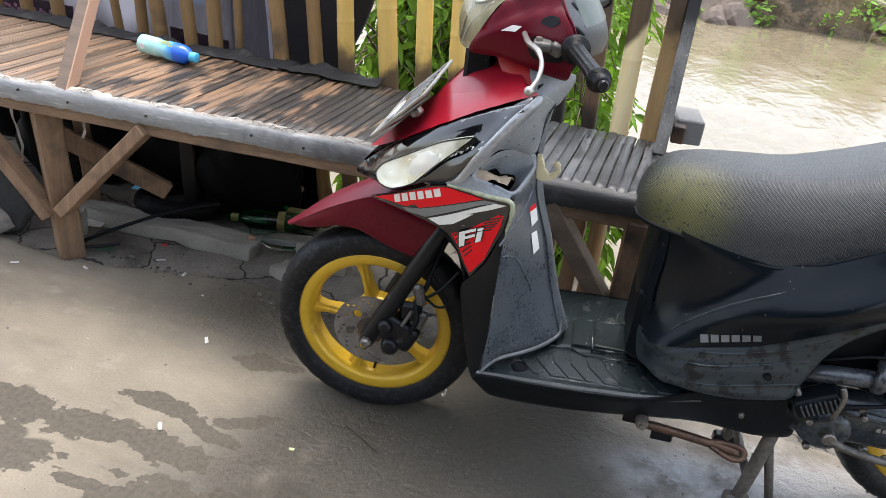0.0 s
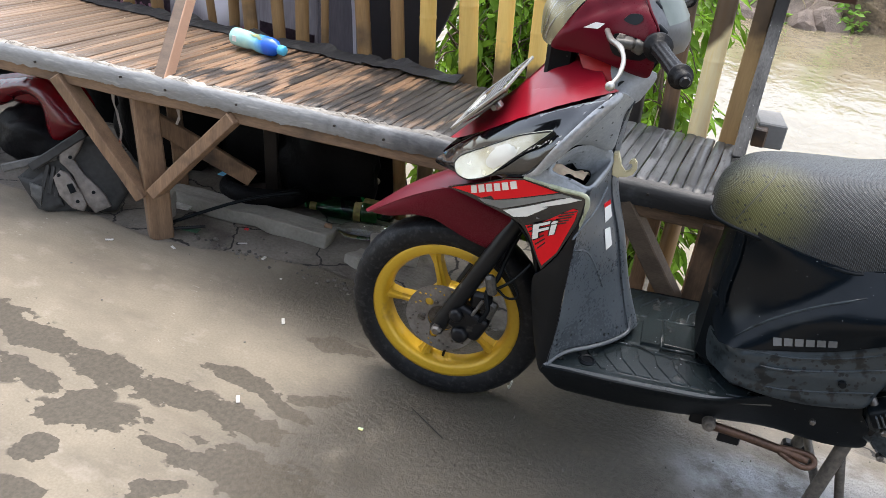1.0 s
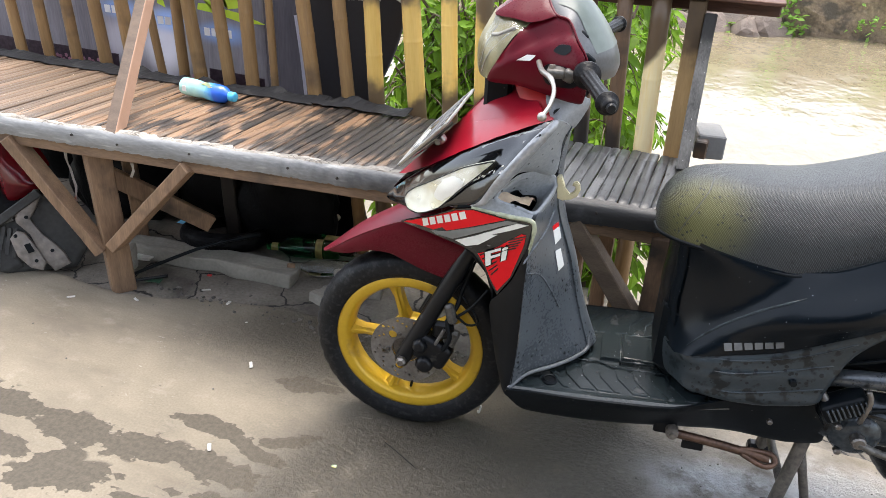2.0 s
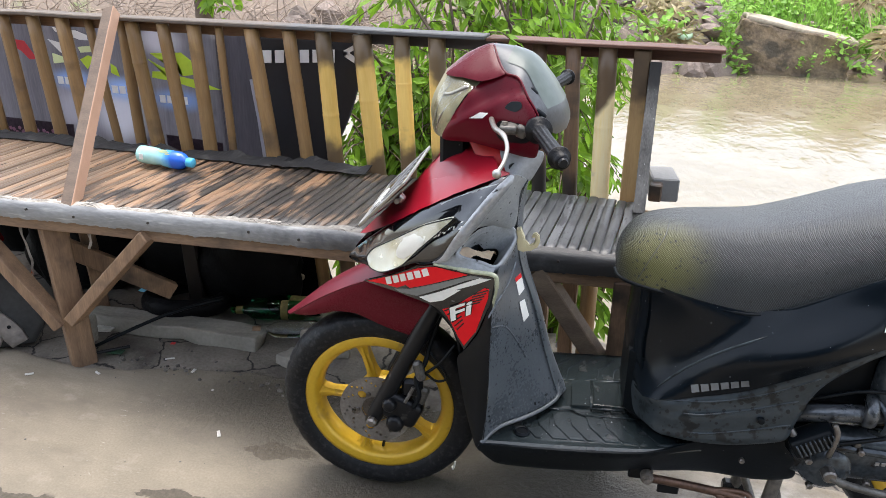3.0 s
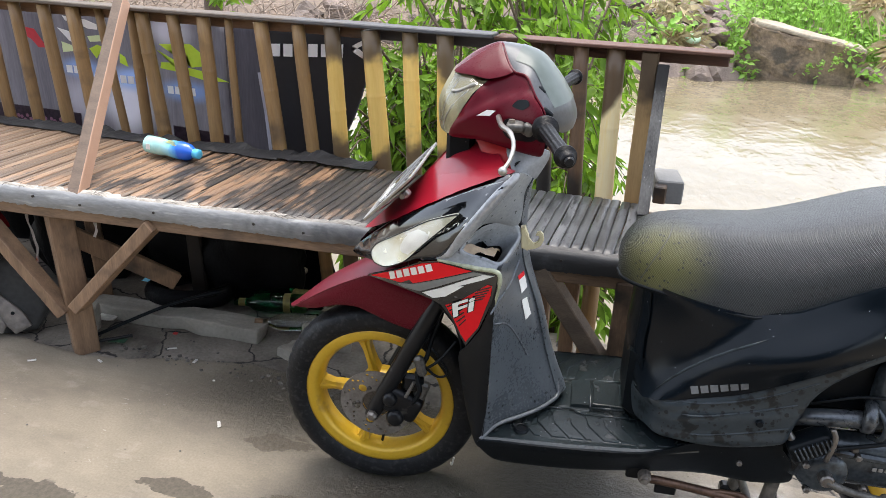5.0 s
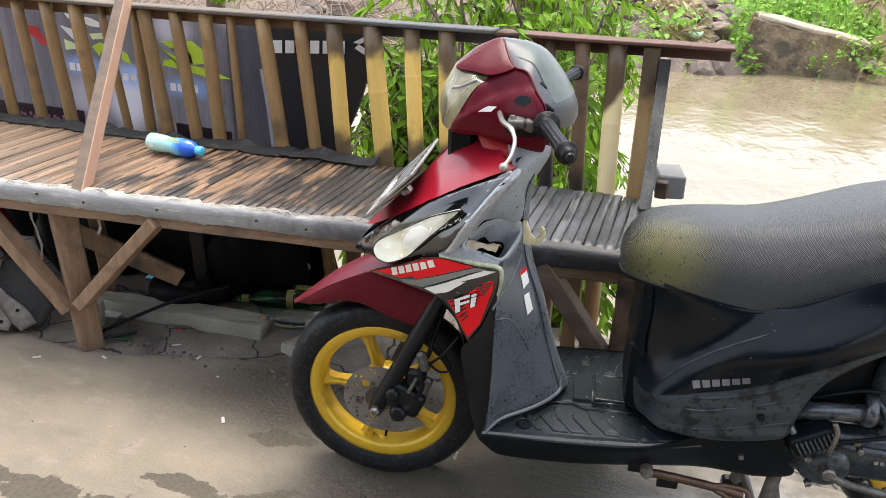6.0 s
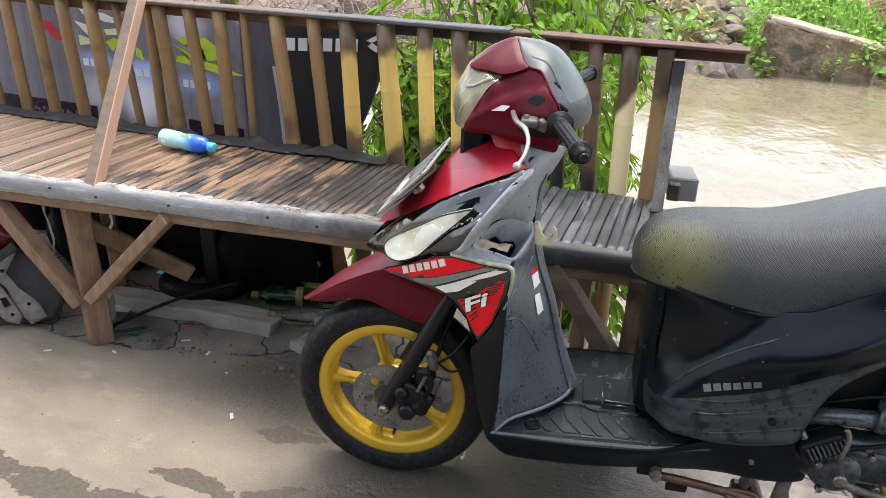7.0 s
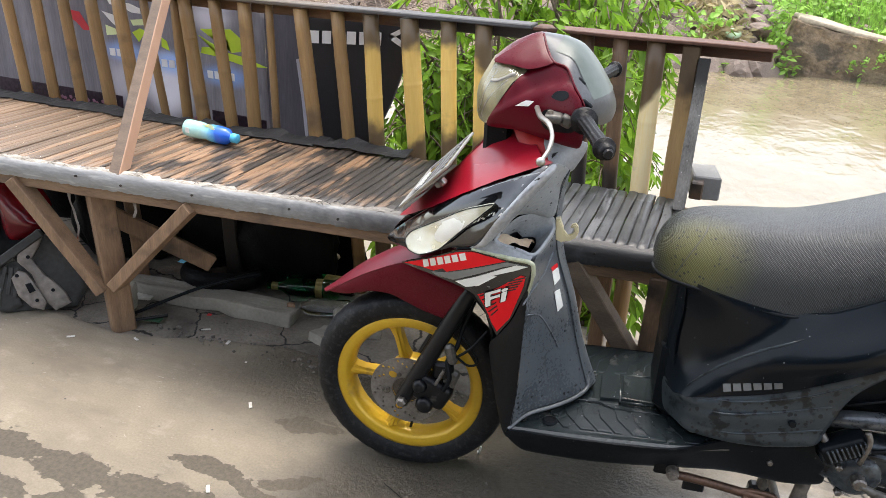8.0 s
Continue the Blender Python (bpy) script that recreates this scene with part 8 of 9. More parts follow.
part("air_pipe", tube(curve_points([(0.865, -0.11, 0.382), (0.90, -0.135, 0.405), (0.96, -0.145, 0.418), (1.02, -0.14, 0.420), (1.10, -0.13, 0.43)], 5), 0.018, 14), PIPE_METAL, scooter, "", True)
part("pipe_collar", spin_profile([(0.017, -0.012), (0.030, -0.012), (0.034, -0.006), (0.034, 0.008), (0.018, 0.012)], 20), PIPE_METAL, scooter, "", True).matrix_basis = pose(1.004, -0.142, 0.428, 0, 0, 78)
part("air_box", box((0.24, 0.08, 0.16), (1.125, -0.120, 0.472), 0.04, segments=4), CASE_METAL, scooter, "", True)
part("box_clamp", tube(curve_points([(1.015, -0.145, 0.45), (1.03, -0.165, 0.425), (1.03, -0.16, 0.39), (1.02, -0.13, 0.375)], 5), 0.006, 8), CASE_METAL, scooter, "", True)
part("shock_absorber", tube([(1.20, -0.12, 0.34), (1.26, -0.12, 0.62)], 0.022, 12), BLACK_METAL, scooter, "", True)
foot = part("passenger_footrest", box((0.085, 0.05, 0.042), (0.905, -0.165, 0.365), 0.008, segments=2, turn=Matrix.Rotation(radians(-32), 3, "Y")), PLASTIC_DARK, scooter, "folded ribbed footrest", True)
for k in range(9):
    part("rib", box((0.004, 0.008, 0.026), (0.878 + 0.0072 * k, -0.192, 0.350 + 0.0045 * k), 0.001, turn=Matrix.Rotation(radians(-32), 3, "Y")), CASE_METAL, foot)
part("footrest_arm", tube(curve_points([(0.855, -0.13, 0.385), (0.868, -0.16, 0.372), (0.885, -0.165, 0.345)], 4), 0.008, 8), STEEL, foot, "", True)
part("footrest_bracket", tube(curve_points([(0.93, -0.188, 0.418), (0.938, -0.192, 0.395), (0.932, -0.19, 0.345)], 4), 0.0055, 8), STEEL, foot, "", True)
side_stand = part("side_stand", tube(curve_points([(0.609, -0.145, 0.208), (0.66, -0.148, 0.207), (0.736, -0.155, 0.203), (0.803, -0.172, 0.205)], 4), 0.0095, 10), RUST, scooter, "folded rusty side stand", True)
part("pivot", spin_profile([(0, -0.014), (0.007, -0.014), (0.008, -0.008), (0.012, -0.007), (0.014, -0.003), (0.014, 0.02)], 14), STAND, side_stand).matrix_basis = pose(0.609, -0.148, 0.210)
part("bracket", box((0.05, 0.012, 0.05), (0.596, -0.130, 0.218), 0.004), BLACK_METAL, side_stand)
part("stand_foot", tube(curve_points([(0.75, -0.162, 0.200), (0.79, -0.185, 0.196), (0.812, -0.180, 0.203), (0.806, -0.170, 0.216), (0.77, -0.160, 0.212), (0.745, -0.157, 0.206)], 4), 0.006, 8), RUST, side_stand, "", True)
part("tab", box((0.045, 0.006, 0.03), (0.655, -0.145, 0.188), 0.003), BLACK_METAL, side_stand)
stand = part("centre_stand", tube(curve_points([(0.885, -0.085, 0.205), (0.872, -0.095, 0.12), (0.860, -0.098, 0.025)], 4), 0.0145, 12), STAND, scooter, "black tubular centre stand", True)
part("stand_leg", tube(curve_points([(0.885, 0.085, 0.205), (0.872, 0.095, 0.12), (0.860, 0.098, 0.025)], 4), 0.0145, 12), STAND, stand, "", True)
part("stand_foot", box((0.055, 0.03, 0.03), (0.858, -0.10, 0.018), 0.006), STAND, stand)
part("stand_foot", box((0.055, 0.03, 0.03), (0.858, 0.10, 0.018), 0.006), BLACK_METAL, stand)
part("stand_bar", tube([(0.868, -0.095, 0.075), (0.868, 0.095, 0.075)], 0.010, 10), STAND, stand, "", True)
part("stand_brace", tube([(0.887, -0.082, 0.175), (0.935, -0.075, 0.012)], 0.010, 10), STAND, stand, "", True)
part("engine_block", box((0.20, 0.16, 0.12), (0.93, 0.02, 0.30), 0.02), BLACK_METAL, scooter)
for k in range(6):
    part("cooling_fin", box((0.085, 0.12, 0.004), (0.875, -0.02, 0.255 + 0.012 * k), 0.001), CASE_METAL, scooter)
for at in ((0.915, -0.148, 0.300), (1.005, -0.150, 0.335), (1.03, -0.150, 0.262), (1.12, -0.152, 0.33), (0.93, -0.142, 0.235)):
    part("case_bolt", spin_profile([(0, -0.008), (0.005, -0.008), (0.0075, -0.005), (0.0075, 0.006)], 6), STEEL, unit).matrix_basis = pose(*at)
for pts, r in ((((0.86, -0.12, 0.345), (0.90, -0.15, 0.335), (0.96, -0.155, 0.352), (1.05, -0.15, 0.375)), 0.0045), (((0.85, -0.10, 0.40), (0.91, -0.14, 0.445), (0.99, -0.15, 0.475), (1.08, -0.15, 0.47)), 0.0035)):
    part("hose", tube(curve_points(pts, 5), r, 8), PLASTIC_DARK, scooter, "", True)


# ---- loose things ----
def bottle(name, m, profile, material, label, category, extras=()):
    ob = thing(name, m, label, category)
    body = part("body", spin_profile(profile, 28, "x"), material, ob, "", True)
    for nm, prof, mt, lb in extras:
        part(nm, spin_profile(prof, 28, "x"), mt, ob, lb, True)
    return ob


def drink_wrap():
    """A shrink wrap that runs from milky green to blue along the bottle, with a ragged yellow print."""
    m = mat("milky_to_blue_wrap", (0.50, 0.80, 0.72), (0.38, 0.70, 0.66), rough=0.22, scale=12, bump=0.04, coat=0.4)
    n, l = m.node_tree.nodes, m.node_tree.links
    b = n["Principled BSDF"]
    co = n.new("ShaderNodeTexCoord").outputs["Object"]
    ax = n.new("ShaderNodeSeparateXYZ")
    l.new(co, ax.inputs[0])
    q = n.new("ShaderNodeTexNoise")
    q.inputs["Scale"].default_value, q.inputs["Detail"].default_value = 26, 2
    l.new(co, q.inputs["Vector"])
    for colour, lo, hi, wobble in (((0.10, 0.50, 0.80), -0.045, 0.030, 0.05), ((0.018, 0.13, 0.66), 0.005, 0.045, 0.06)):
        v = n.new("ShaderNodeMath")
        v.operation = "MULTIPLY_ADD"
        v.inputs[1].default_value = wobble
        l.new(q.outputs["Fac"], v.inputs[0])
        l.new(ax.outputs["X"], v.inputs[2])
        r = n.new("ShaderNodeMapRange")
        r.inputs["From Min"].default_value, r.inputs["From Max"].default_value = lo + wobble / 2, hi + wobble / 2
        l.new(v.outputs[0], r.inputs["Value"])
        c = n.new("ShaderNodeMix")
        c.data_type = "RGBA"
        l.new(r.outputs[0], c.inputs[0])
        l.new(b.inputs["Base Color"].links[0].from_socket, c.inputs[6])
        c.inputs[7].default_value = (*colour, 1)
        l.new(c.outputs[2], b.inputs["Base Color"])
    return m


MILK = drink_wrap()
CYAN = mat("cyan_cap", (0.10, 0.55, 0.80), (0.08, 0.45, 0.7), rough=0.35, bump=0.03)
YELLOW = mat("yellow_print", (0.75, 0.66, 0.16), (0.30, 0.50, 0.45), rough=0.4, bump=0.02)
drink = bottle("drink_bottle", Matrix.Translation((-0.968, 0.555, 0.584)) @ pose(0, 0, 0, 0, 3, -2) @ Matrix.Scale(0.84, 4),
               [(0.0, -0.125), (0.026, -0.125), (0.0335, -0.118), (0.0345, -0.10), (0.034, -0.05), (0.0305, -0.03), (0.0305, -0.015), (0.034, 0.0), (0.0348, 0.02), (0.0355, 0.035), (0.0345, 0.060), (0.030, 0.077), (0.0185, 0.090), (0.0165, 0.096)], MILK,
               "drink bottle in milky green and blue wrap lying on bench", "bottle",
               (("cap", [(0.0165, 0.094), (0.0185, 0.096), (0.0185, 0.118), (0.016, 0.121), (0.0, 0.121)], CYAN, "cyan screw cap"),))
for x0, x1, lo, hi in ((-0.020, 0.022, 52, 68), (-0.014, 0.008, 68, 80), (-0.034, -0.022, 60, 74), (0.010, 0.030, 42, 52)):
    bm = bmesh.new()
    arc = [[bm.verts.new((x + 0.004 * math.sin(k * 2.1 + x * 90), -0.0353 * math.cos(radians(lo + (hi - lo) * k / 4)), 0.0353 * math.sin(radians(lo + (hi - lo) * k / 4)))) for x in (x0, x1)] for k in range(5)]
    for a, b in zip(arc, arc[1:]):
        bm.faces.new((a[0], a[1], b[1], b[0]))
    bmesh.ops.solidify(bm, geom=bm.faces[:], thickness=0.0012)
    part("label_print", bm, YELLOW, drink, "yellow print")
part("code_patch", box((0.018, 0.002, 0.022), (-0.092, -0.0345, 0.002), 0.0006), DECAL_WHITE, drink)

OLD_LABEL = mat("faded_bottle_label", (0.22, 0.19, 0.05), (0.12, 0.10, 0.03), rough=0.6, scale=30, bump=0.05)
GREEN_GLASS = glass("green_glass", (0.05, 0.55, 0.22), 0.04)
CLEAR = glass("clear_glass", (0.85, 0.9, 0.88), 0.05)
flask = [(0.0, -0.13), (0.030, -0.13), (0.034, -0.122), (0.034, 0.02), (0.030, 0.05), (0.016, 0.075), (0.0135, 0.085), (0.0135, 0.125), (0.0, 0.126)]
bottle("glass_bottle", Matrix.Translation((-0.70, 0.64, 0.035)) @ pose(0, 0, 0, 0, 0, 198), flask, GREEN_GLASS, "green glass bottle with a yellow neck label under bench", "bottle",
       (("neck_label", [(0.0142, 0.086), (0.0142, 0.110)], OLD_LABEL, "yellow neck label"), ("label", [(0.0345, -0.075), (0.0345, -0.05)], OLD_LABEL, "yellow label")))
bottle("glass_bottle", Matrix.Translation((-0.66, 0.70, 0.035)) @ pose(0, 0, 0, 0, 0, 188), flask, GREEN_GLASS, "green glass bottle lying at the back under bench", "bottle",
       (("label", [(0.0345, -0.08), (0.0345, -0.02)], OLD_LABEL, "yellow label"),))
bottle("glass_bottle", Matrix.Translation((-0.575, 0.545, 0.03)) @ pose(0, 0, 0, 0, 0, 200), [(r * 0.85, o * 0.8) for r, o in flask], CLEAR, "clear glass bottle with a brown stopper under bench", "bottle",
       (("stopper", [(0.0, 0.112), (0.0125, 0.112), (0.013, 0.098), (0.0118, 0.085)], TIMBER, "brown stopper"),))


def rubble(name, size, at, turn, seed, material, label, category):
    bm = box(size, (0, 0, 0), min(size) * 0.12, segments=2)
    bmesh.ops.subdivide_edges(bm, edges=[e for e in bm.edges if e.calc_length() > 0.05], cuts=6, use_grid_fill=True)
    for v in bm.verts:
        v.co += noise.noise_vector(v.co * 14 + Vector((seed, 0, 0))) * 0.012 + noise.noise_vector(v.co * 40) * 0.006
    ob = mesh_object(name, bm, material)
    ob.matrix_world = Matrix.Translation(at) @ pose(0, 0, 0, *turn)
    return tagged(ob, label, category)


rubble("concrete_post", (0.64, 0.085, 0.055), (-0.957, 0.462, 0.014), (0, 1, 5), 3, BLOCK, "broken concrete post lying under the bench", "concrete post")
rubble("concrete_lump", (0.07, 0.08, 0.10), (-1.19, 0.30, 0.04), (0, 8, 20), 5, BLOCK, "lump of concrete behind the bench leg", "rubble")
rubble("concrete_lump", (0.16, 0.11, 0.06), (-0.42, 0.52, 0.015), (5, 0, 30), 6, BLOCK, "flat broken lump of concrete under bench", "rubble")
rubble("concrete_lump", (0.06, 0.07, 0.04), (-0.50, 0.43, -0.002), (0, 5, -20), 8, BLOCK, "small broken lump of concrete", "rubble")
tagged(mesh_object("stick", tube(curve_points([(-1.12, 0.262, 0.018), (-0.95, 0.42, 0.085), (-0.82, 0.56, 0.10)], 5), [0.006] * 8 + [0.009] * 3, 8), PLASTIC_DARK, smooth=True), "thin black rod leaning across the concrete post", "rod")
tagged(mesh_object("stick", tube(curve_points([(-1.10, 0.235, 0.012), (-1.02, 0.31, 0.012)], 5), 0.006, 6), BLACK_METAL, smooth=True), "short dark stick on the ground by the leg", "stick")

# dark heap under the bench: an old tyre, sacks, and black backing for the shade
HEAP_BLACK = mat("black_heap", (0.006, 0.006, 0.007), (0.003, 0.003, 0.004), spec=0.12, rough=0.55, scale=12, fine=60, bump=0.6, dist=0.01)


def sack(at, size, seed, label):
    bm = bmesh.new()
    bmesh.ops.create_icosphere(bm, subdivisions=4, radius=1)
    for v in bm.verts:
        q = 1 + 0.22 * noise.noise(v.co * 1.7 + Vector((seed, 0, 0))) + 0.07 * noise.noise(v.co * 5 + Vector((0, seed, 0)))
        v.co = Vector((v.co.x * size[0], v.co.y * size[1], max(-0.9, v.co.z) * size[2])) * q
    ob = mesh_object("sack", bm, HEAP_BLACK, smooth=True)
    ob.matrix_world = Matrix.Translation(at)
    return tagged(ob, label, "sack")


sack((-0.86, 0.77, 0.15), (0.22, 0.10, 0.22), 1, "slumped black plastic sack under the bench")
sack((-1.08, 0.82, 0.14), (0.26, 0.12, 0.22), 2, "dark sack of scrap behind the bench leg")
# added to fill a bright gap with the dark of the underside
sack((-1.93, 0.46, 0.06), (0.22, 0.12, 0.12), 4, "lumpy black sack shape added as dark backing among the scrap under the bench")
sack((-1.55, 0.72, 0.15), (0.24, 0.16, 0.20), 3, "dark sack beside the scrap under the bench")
# black sheet added behind the heap, standing in for the deep shade there
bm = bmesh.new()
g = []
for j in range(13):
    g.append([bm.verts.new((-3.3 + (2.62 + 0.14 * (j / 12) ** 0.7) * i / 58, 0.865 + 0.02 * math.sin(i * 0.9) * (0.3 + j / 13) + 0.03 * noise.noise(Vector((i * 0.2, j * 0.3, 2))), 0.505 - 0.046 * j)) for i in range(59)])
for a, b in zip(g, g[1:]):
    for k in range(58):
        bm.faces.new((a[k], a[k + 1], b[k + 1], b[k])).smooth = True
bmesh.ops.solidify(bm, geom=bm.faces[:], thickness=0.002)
tagged(mesh_object("tarpaulin", bm, HEAP_BLACK), "black backing sheet added for the shade behind the bench", "tarpaulin")
old = thing("old_tyre", Matrix.Translation((-1.02, 0.63, 0.03)) @ pose(0, 0, 0, 78, 0, 10), "bald black tyre lying under the bench", "tyre")
part("carcass", tyre_mesh(0.16, 0.035, 0.11, 60), HEAP_BLACK, old)
BOARD = mat("pale_board_disc", (0.40, 0.34, 0.24), (0.3, 0.25, 0.18), rough=0.7, bump=0.1)
for i, (x, z) in enumerate(((-0.710, 0.122), (-0.683, 0.068))):
    ob = mesh_object("wood_offcut", spin_profile([(0, -0.006), (0.013, -0.006), (0.014, 0.0), (0.014, 0.045)], 14), BOARD)
    ob.matrix_world = pose(x, 0.83, z)
    tagged(ob, "round pale end of a cut stick in the dark heap", "stick", "cut stick ends")
chip = tagged(mesh_object("plastic_scrap", flat_shape(((-0.022, 0), (0.02, 0), (0.016, 0.012), (0.004, 0.02), (-0.008, 0.014)), 0.0, 0.002), mat("cyan_plastic", (0.16, 0.62, 0.85), (0.12, 0.5, 0.75), rough=0.4, bump=0.02)), "scrap of cyan plastic on the dark heap", "plastic scrap")
chip.matrix_world = pose(-1.175, 0.585, 0.055, -35, 0, 0)

# scrap at the far end of the bench: a red scooter body and a grey inner panel
SCRAP = mat("dusty_scrap_plastic", (0.070, 0.070, 0.068), (0.018, 0.018, 0.018), spec=0.3, rough=0.55, scale=6, fine=60, bump=0.3, spread=0.5)
BRACKET = mat("grey_brown_panel", (0.26, 0.228, 0.20), (0.12, 0.105, 0.093), rough=0.6, scale=8, fine=60, bump=0.2)
DARK_RED = mat("dark_red_paint", (0.20, 0.004, 0.010), (0.13, 0.003, 0.007), rough=0.22, scale=4, fine=200, bump=0.08, coat=0.3, spread=0.5)
BRACKET_DARK = mat("dark_dusty_plastic", (0.14, 0.138, 0.133), (0.05, 0.05, 0.048), rough=0.5, scale=8, fine=60, bump=0.3)
wreck = thing("scooter_fairing", pose(-1.90, 0.42, 0.0), "glossy dark red arched body panel of a scrapped scooter", "scrap fairing")
ARCH = ((-0.36, 0, 0.205), (-0.16, 0, 0.268), (0.03, 0, 0.316), (0.10, 0, 0.306), (0.157, 0, 0.266), (0.25, 0, 0.184), (0.19, 0, 0.128), (0.10, 0, 0.080), (0.068, 0, 0.141), (0.062, 0, 0.219), (-0.003, 0, 0.246), (-0.10, 0, 0.213), (-0.17, 0, 0.168), (-0.39, 0, 0.10))
panel("arch_panel", ARCH, DARK_RED, wreck, bulge=0.045, reach=0.20, thick=0.03, mirror=False)
panel("upper_panel", ((-0.34, 0.03, 0.22), (-0.10, 0.03, 0.30), (0.06, 0.03, 0.345), (0.19, 0.03, 0.33), (0.26, 0.03, 0.24), (0.12, 0.03, 0.22), (-0.14, 0.03, 0.18)), DARK_RED, wreck, bulge=0.02, reach=0.12, thick=0.02, mirror=False)
scrap = thing("scrap_panel", Matrix.Translation((-1.42, 0.157, 0.0)) @ pose(0, 0, 0, 0, 0, 35.5) @ pose(0, 0, 0, -18, 0, 0), "broken grey-brown inner panels of a scooter leaning together", "scrap panel")


def plate_piece(name, pts, l, material, bulge, reach, thick, label=""):
    return panel(name, [(x, l, z) for x, z in pts], material, scrap, bulge=bulge, reach=reach, thick=thick, mirror=False, sharp=True, label=label, step=0.009)[0]


plate_piece("back_shell", ((-0.19, 0.12), (-0.14, 0.165), (-0.06, 0.20), (0.03, 0.26), (0.13, 0.20), (0.15, 0.07), (0.11, 0.01), (-0.10, 0.0), (-0.15, 0.06)), 0.03, SCRAP, 0.012, 0.05, 0.03)
plate_piece("long_bracket", ((-0.048, 0.221), (-0.024, 0.244), (0.016, 0.281), (0.034, 0.267), (0.016, 0.222), (-0.007, 0.185), (0.024, 0.133), (0.061, 0.096), (0.084, 0.067), (0.1, 0.029), (0.052, 0.006), (0.019, 0.048), (-0.01, 0.133), (-0.049, 0.177)), -0.004, BRACKET, 0.006, 0.016, 0.014, "dusty grey-brown bracket")
window = plate_piece("window_bracket", ((-0.069, 0.126), (-0.047, 0.149), (-0.024, 0.14), (0.008, 0.086), (0.029, 0.039), (0.017, 0.014), (-0.017, 0.025), (-0.053, 0.067)), -0.016, BRACKET, 0.006, 0.016, 0.016)
plate_piece("window_rim", ((-0.034, 0.108), (-0.007, 0.117), (0.011, 0.080), (-0.017, 0.066)), -0.023, BRACKET, 0.004, 0.008, 0.004)
plate_piece("window_hole", ((-0.027, 0.104), (-0.009, 0.109), (0.003, 0.081), (-0.016, 0.074)), -0.0275, PLASTIC_DARK, 0.0, 0.01, 0.002)
for x, z, l in ((-0.015, 0.192, -0.011), (0.051, 0.077, -0.011), (-0.050, 0.134, -0.023), (0.003, 0.048, -0.023)):
    part("hole", spin_profile([(0, -0.0015), (0.0055, -0.0015), (0.0065, 0.002)], 12), PLASTIC_DARK, scrap).matrix_basis = pose(x, l, z)
plate_piece("torn_sheet", ((-0.185, 0.127), (-0.14, 0.116), (-0.095, 0.15), (-0.065, 0.095), (-0.048, 0.029), (-0.097, 0.008), (-0.13, 0.019), (-0.16, 0.075)), 0.012, SCRAP, 0.008, 0.02, 0.012)
plate_piece("bent_flap", ((-0.146, 0.109), (-0.106, 0.094), (-0.115, 0.030), (-0.142, 0.064)), -0.004, BRACKET_DARK, 0.008, 0.02, 0.008)
part("cross_bar", beam((0.033, -0.006, 0.272), (-0.137, 0.0, 0.158), 0.022, 0.030, 0.004, 0.003, 0, 61, 6), SCRAP, scrap)
part("cross_bar", beam((-0.058, 0.01, 0.196), (-0.229, 0.02, 0.150), 0.018, 0.026, 0.004, 0.003, 0, 62, 6), BRACKET_DARK, scrap)
for k in range(3):
    part("rib", beam((-0.085 + 0.016 * k, -0.002, 0.166 - 0.004 * k), (-0.108 + 0.020 * k, 0.0, 0.085 - 0.012 * k), 0.005, 0.012, 0.001, 0.001, 0, 65 + k, 3), SCRAP, scrap)

# rags and tape hanging from the bench
TAPE = mat("dirty_tape", (0.62, 0.58, 0.54), (0.45, 0.40, 0.36), rough=0.6, scale=30, bump=0.1, stain=(0.55, 0.16, 0.05), stain_scale=14, stain_at=0.5, stain_soft=0.05)
for pts in (((-1.235, 0.196, 0.50), (-1.24, 0.196, 0.42), (-1.225, 0.196, 0.35), (-1.235, 0.196, 0.285)), ((-1.0, 0.20, 0.47), (-0.99, 0.20, 0.44), (-1.0, 0.20, 0.405)), ((-1.07, 0.2, 0.48), (-1.065, 0.2, 0.455))):
    bm = bmesh.new()
    path = curve_points(pts, 6)
    rows = [(bm.verts.new(p + Vector((-0.005, 0.002 * math.sin(i), 0))), bm.verts.new(p + Vector((0.005, -0.002 * math.sin(i * 1.3), 0)))) for i, p in enumerate(path)]
    for a, b in zip(rows, rows[1:]):
        bm.faces.new((a[0], a[1], b[1], b[0]))
    bmesh.ops.solidify(bm, geom=bm.faces[:], thickness=0.0008)
    tagged(mesh_object("tape_strip", bm, TAPE), "dirty strip of tape hanging from the bench edge", "tape", "hanging tape strips")

# litter on the ground
PAPER = mat("paper_scrap", (0.62, 0.60, 0.55), (0.46, 0.44, 0.40), rough=0.8, scale=30, bump=0.1)
REDBIT = mat("red_bit", (0.6, 0.02, 0.02), (0.5, 0.02, 0.02), rough=0.5, bump=0.02)
GREENBIT = mat("green_bit", (0.03, 0.09, 0.05), (0.02, 0.06, 0.03), rough=0.5, bump=0.05)


def scrap_bit(at, size, turn, material, label, category):
    bm = box((size[0], size[1], 0.003), (0, 0, 0), 0.0008)
    bmesh.ops.subdivide_edges(bm, edges=bm.edges[:], cuts=2, use_grid_fill=True)
    for v in bm.verts:
        v.co += noise.noise_vector(v.co * 60 + Vector(at) * 9) * 0.0022
    ob = mesh_object("litter", bm, material)
    ob.matrix_world = Matrix.Translation((at[0], at[1], at[2] + 0.003)) @ pose(0, 0, 0, 0, 0, turn)
    return tagged(ob, label, category, "litter on the ground")


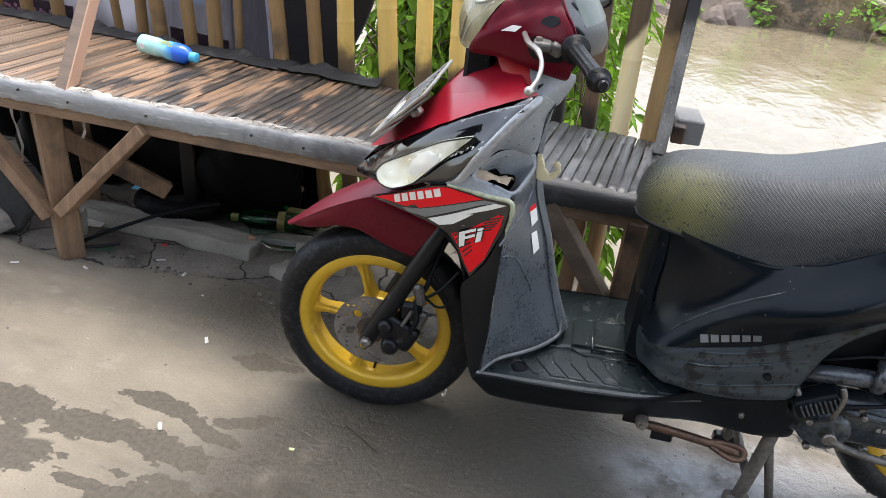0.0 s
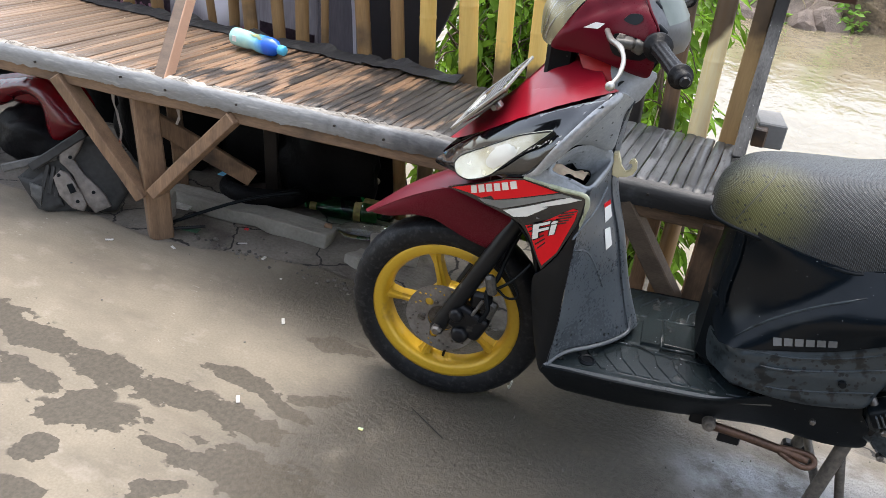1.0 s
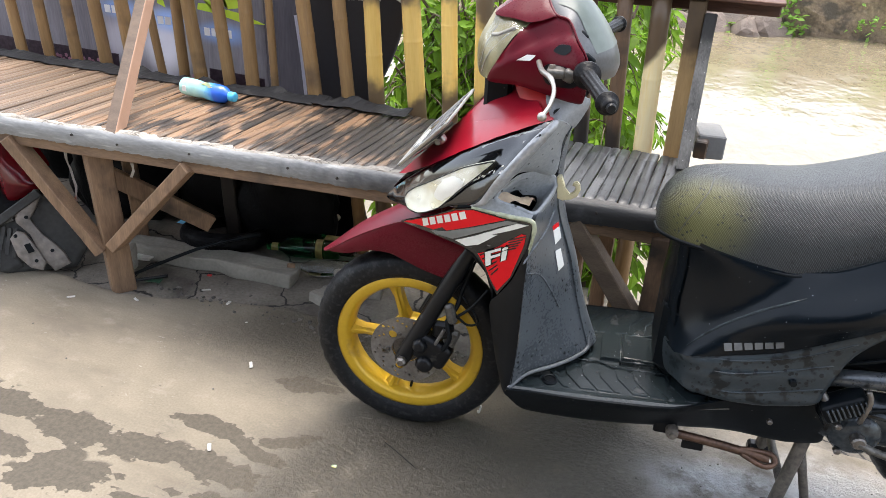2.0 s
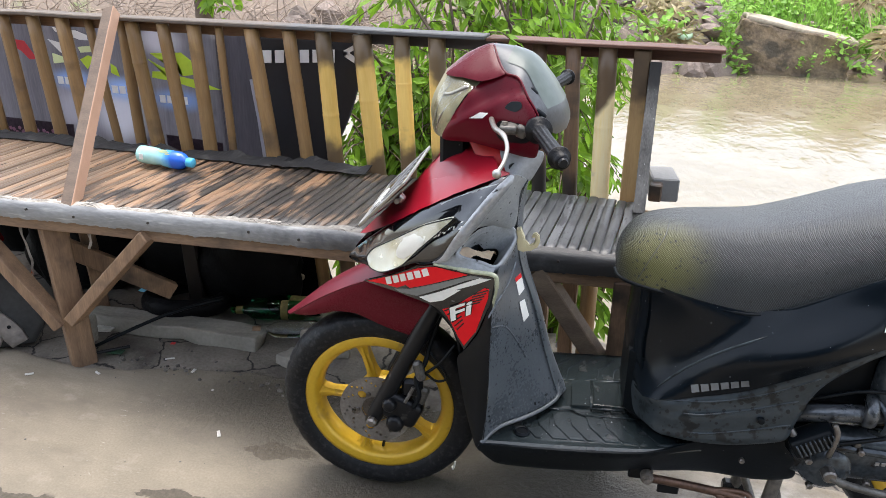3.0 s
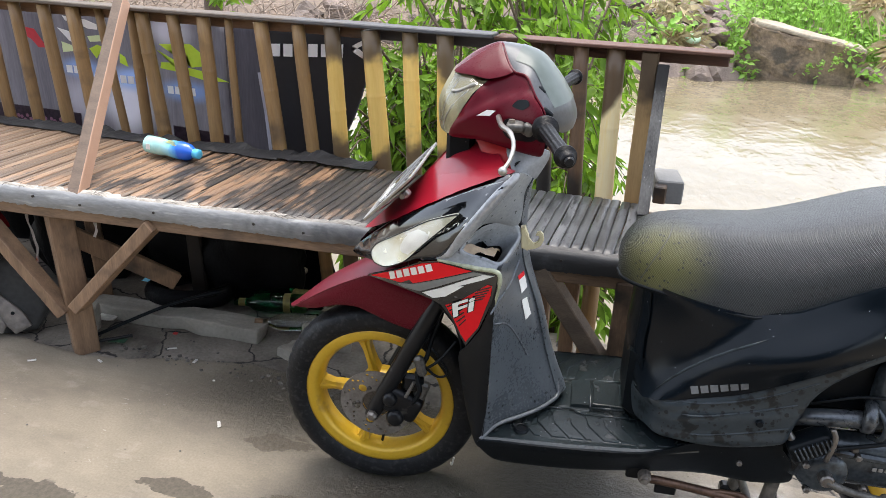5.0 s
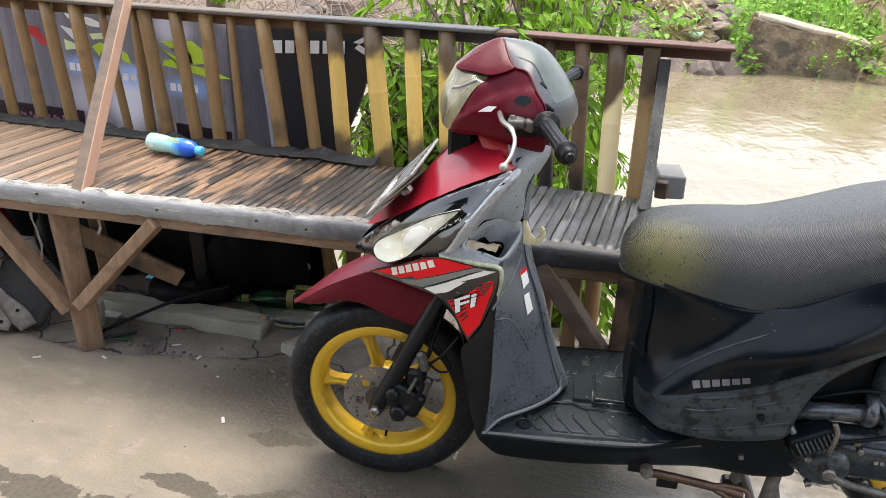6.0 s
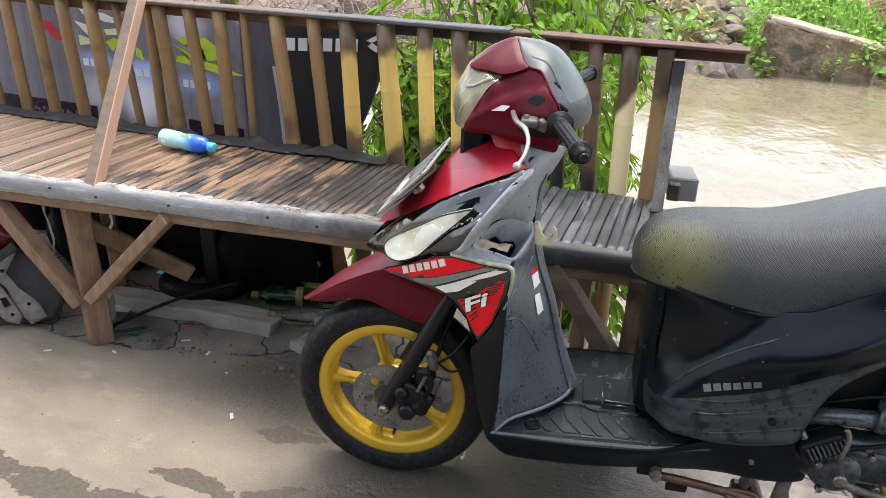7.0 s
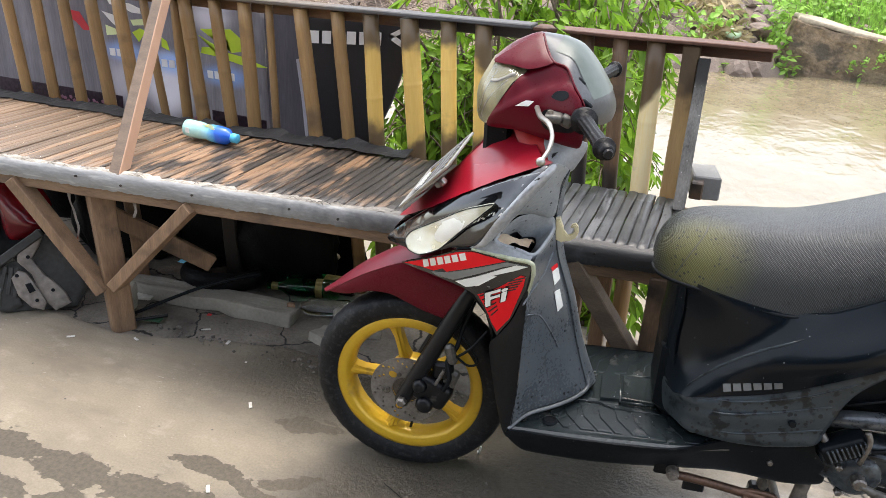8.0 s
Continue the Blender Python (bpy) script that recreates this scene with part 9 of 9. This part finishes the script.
for x, y, a, b, turn in ((-0.494, 0.012, 0.026, 0.009, -52), (-0.395, -0.308, 0.026, 0.009, -55), (-0.747, 0.262, 0.009, 0.022, 8), (-1.02, 0.158, 0.022, 0.008, -25), (-1.212, 0.086, 0.024, 0.008, 40), (-0.86, 0.30, 0.03, 0.007, 35), (-0.63, 0.19, 0.008, 0.006, 0)):
    scrap_bit((x, y, 0.0), (a, b), turn, PAPER, "small white paper scrap", "paper scrap")
scrap_bit((-1.185, 0.385, 0.006), (0.065, 0.045), 12, PAPER, "torn pale card under the bench", "card")
scrap_bit((-0.905, 0.378, 0.004), (0.014, 0.012), 12, REDBIT, "small red plastic bit", "plastic bit")
scrap_bit((-1.05, 0.275, 0.003), (0.055, 0.026), 12, GREENBIT, "flattened dark green leaf", "leaf")
scrap_bit((-0.093, -0.245, 0.0), (0.012, 0.008), 12, YELLOW, "tiny yellow wrapper", "wrapper")
tagged(mesh_object("twig", tube(curve_points([(-0.022, -0.122, 0.004), (0.032, -0.148, 0.004), (0.088, -0.176, 0.003)], 4), 0.0011, 5), PLASTIC_DARK), "thin dark twig on the concrete", "twig")
tagged(mesh_object("wire", tube(curve_points([(0.150, 0.085, 0.003), (0.160, 0.06, 0.018), (0.168, 0.05, 0.05)], 4), 0.0025, 5), DECAL_WHITE), "bit of pale wire by the wheel", "wire")
bm = bmesh.new()
rg = random.Random(21)
for _ in range(300):
    x, y = rg.uniform(-1.9, 1.6), (rg.gauss(0.31, 0.05) if rg.random() < 0.55 else rg.uniform(-0.9, 0.3))
    if y > 0.7:
        continue
    s = (0.0008 + 0.0026 * rg.random() ** 3) * (1.9 if y > 0.2 else 1)
    own = bmesh.new()
    bmesh.ops.create_icosphere(own, subdivisions=1, radius=s)
    for v in own.verts:
        v.co = Vector((v.co.x * rg.uniform(0.7, 1.4), v.co.y * rg.uniform(0.7, 1.4), v.co.z * 0.6)) + Vector((x, y, near_height(x, y) + s * 0.4))
    merge(bm, own)
for _ in range(520):
    x, y = rg.uniform(-0.2, 1.5), rg.gauss(-0.10, 0.26)
    if y < -0.85:
        continue
    s = 0.0007 + 0.0030 * rg.random() ** 4 + (0.0012 if x > 0.7 and y < 0 else 0.0)
    own = bmesh.new()
    bmesh.ops.create_icosphere(own, subdivisions=1, radius=s)
    for v in own.verts:
        v.co = v.co * rg.uniform(0.65, 1.3) + Vector((x, y, s * 0.3))
    merge(bm, own)
GRIT = mat("dark_grit", (0.16, 0.146, 0.126), (0.05, 0.045, 0.04), rough=0.8, scale=40, fine=200, bump=0.2, per_island=0.5)
tagged(mesh_object("grit", bm, GRIT), "loose grit and crumbs on the concrete", "grit", kind="stuff")
# broken edge of the slab
bm = bmesh.new()
for k in range(150):
    x = -1.25 + rg.uniform(0, 1.5)
    y = 0.285 + 0.03 * math.sin(x * 3.0) + rg.gauss(0, 0.018)
    own = bmesh.new()
    bmesh.ops.create_icosphere(own, subdivisions=1, radius=0.002 + 0.007 * rg.random() ** 2)
    for v in own.verts:
        v.co = Vector((v.co.x * rg.uniform(0.7, 1.5), v.co.y * rg.uniform(0.7, 1.3), v.co.z * rg.uniform(0.5, 0.9))) + Vector((x, y, near_height(x, y) + 0.002))
    merge(bm, own)
tagged(mesh_object("slab_crumbs", bm, GRIT), "crumbled edge of the cracked slab", "rubble", kind="stuff")

# bench slats
slat_kinds = [slat_mesh(0.52, 0.0269, 0.0036, k) for k in range(6)]
slat_meshes = []
for k, sb in enumerate(slat_kinds):
    for m in (BAMBOO, BAMBOO_ASH):
        me = bpy.data.meshes.new("slat")
        sb.to_mesh(me)
        me.materials.append(m)
        slat_meshes.append(me)
    sb.free()
x, k = -2.48, 0
while x < 0.545:
    ob = new("slat", slat_meshes[2 * (k % 6) + (1 if x > 0.0 else 0)])
    ob.parent = bench
    near, rear = front_y(x) + 0.012, 0.724
    ob.matrix_basis = pose(x, (near + rear) / 2 + rnd.uniform(-0.004, 0.006), BENCH_Z + rnd.uniform(-0.0015, 0.0015), rnd.uniform(-0.2, 0.2), rnd.uniform(-3, 3), rnd.uniform(-0.6, 0.6) + 180 * (k % 2)) @ Matrix.Diagonal((1, (rear - near) / 0.52, 1, 1))
    x += 0.0275
    k += 1
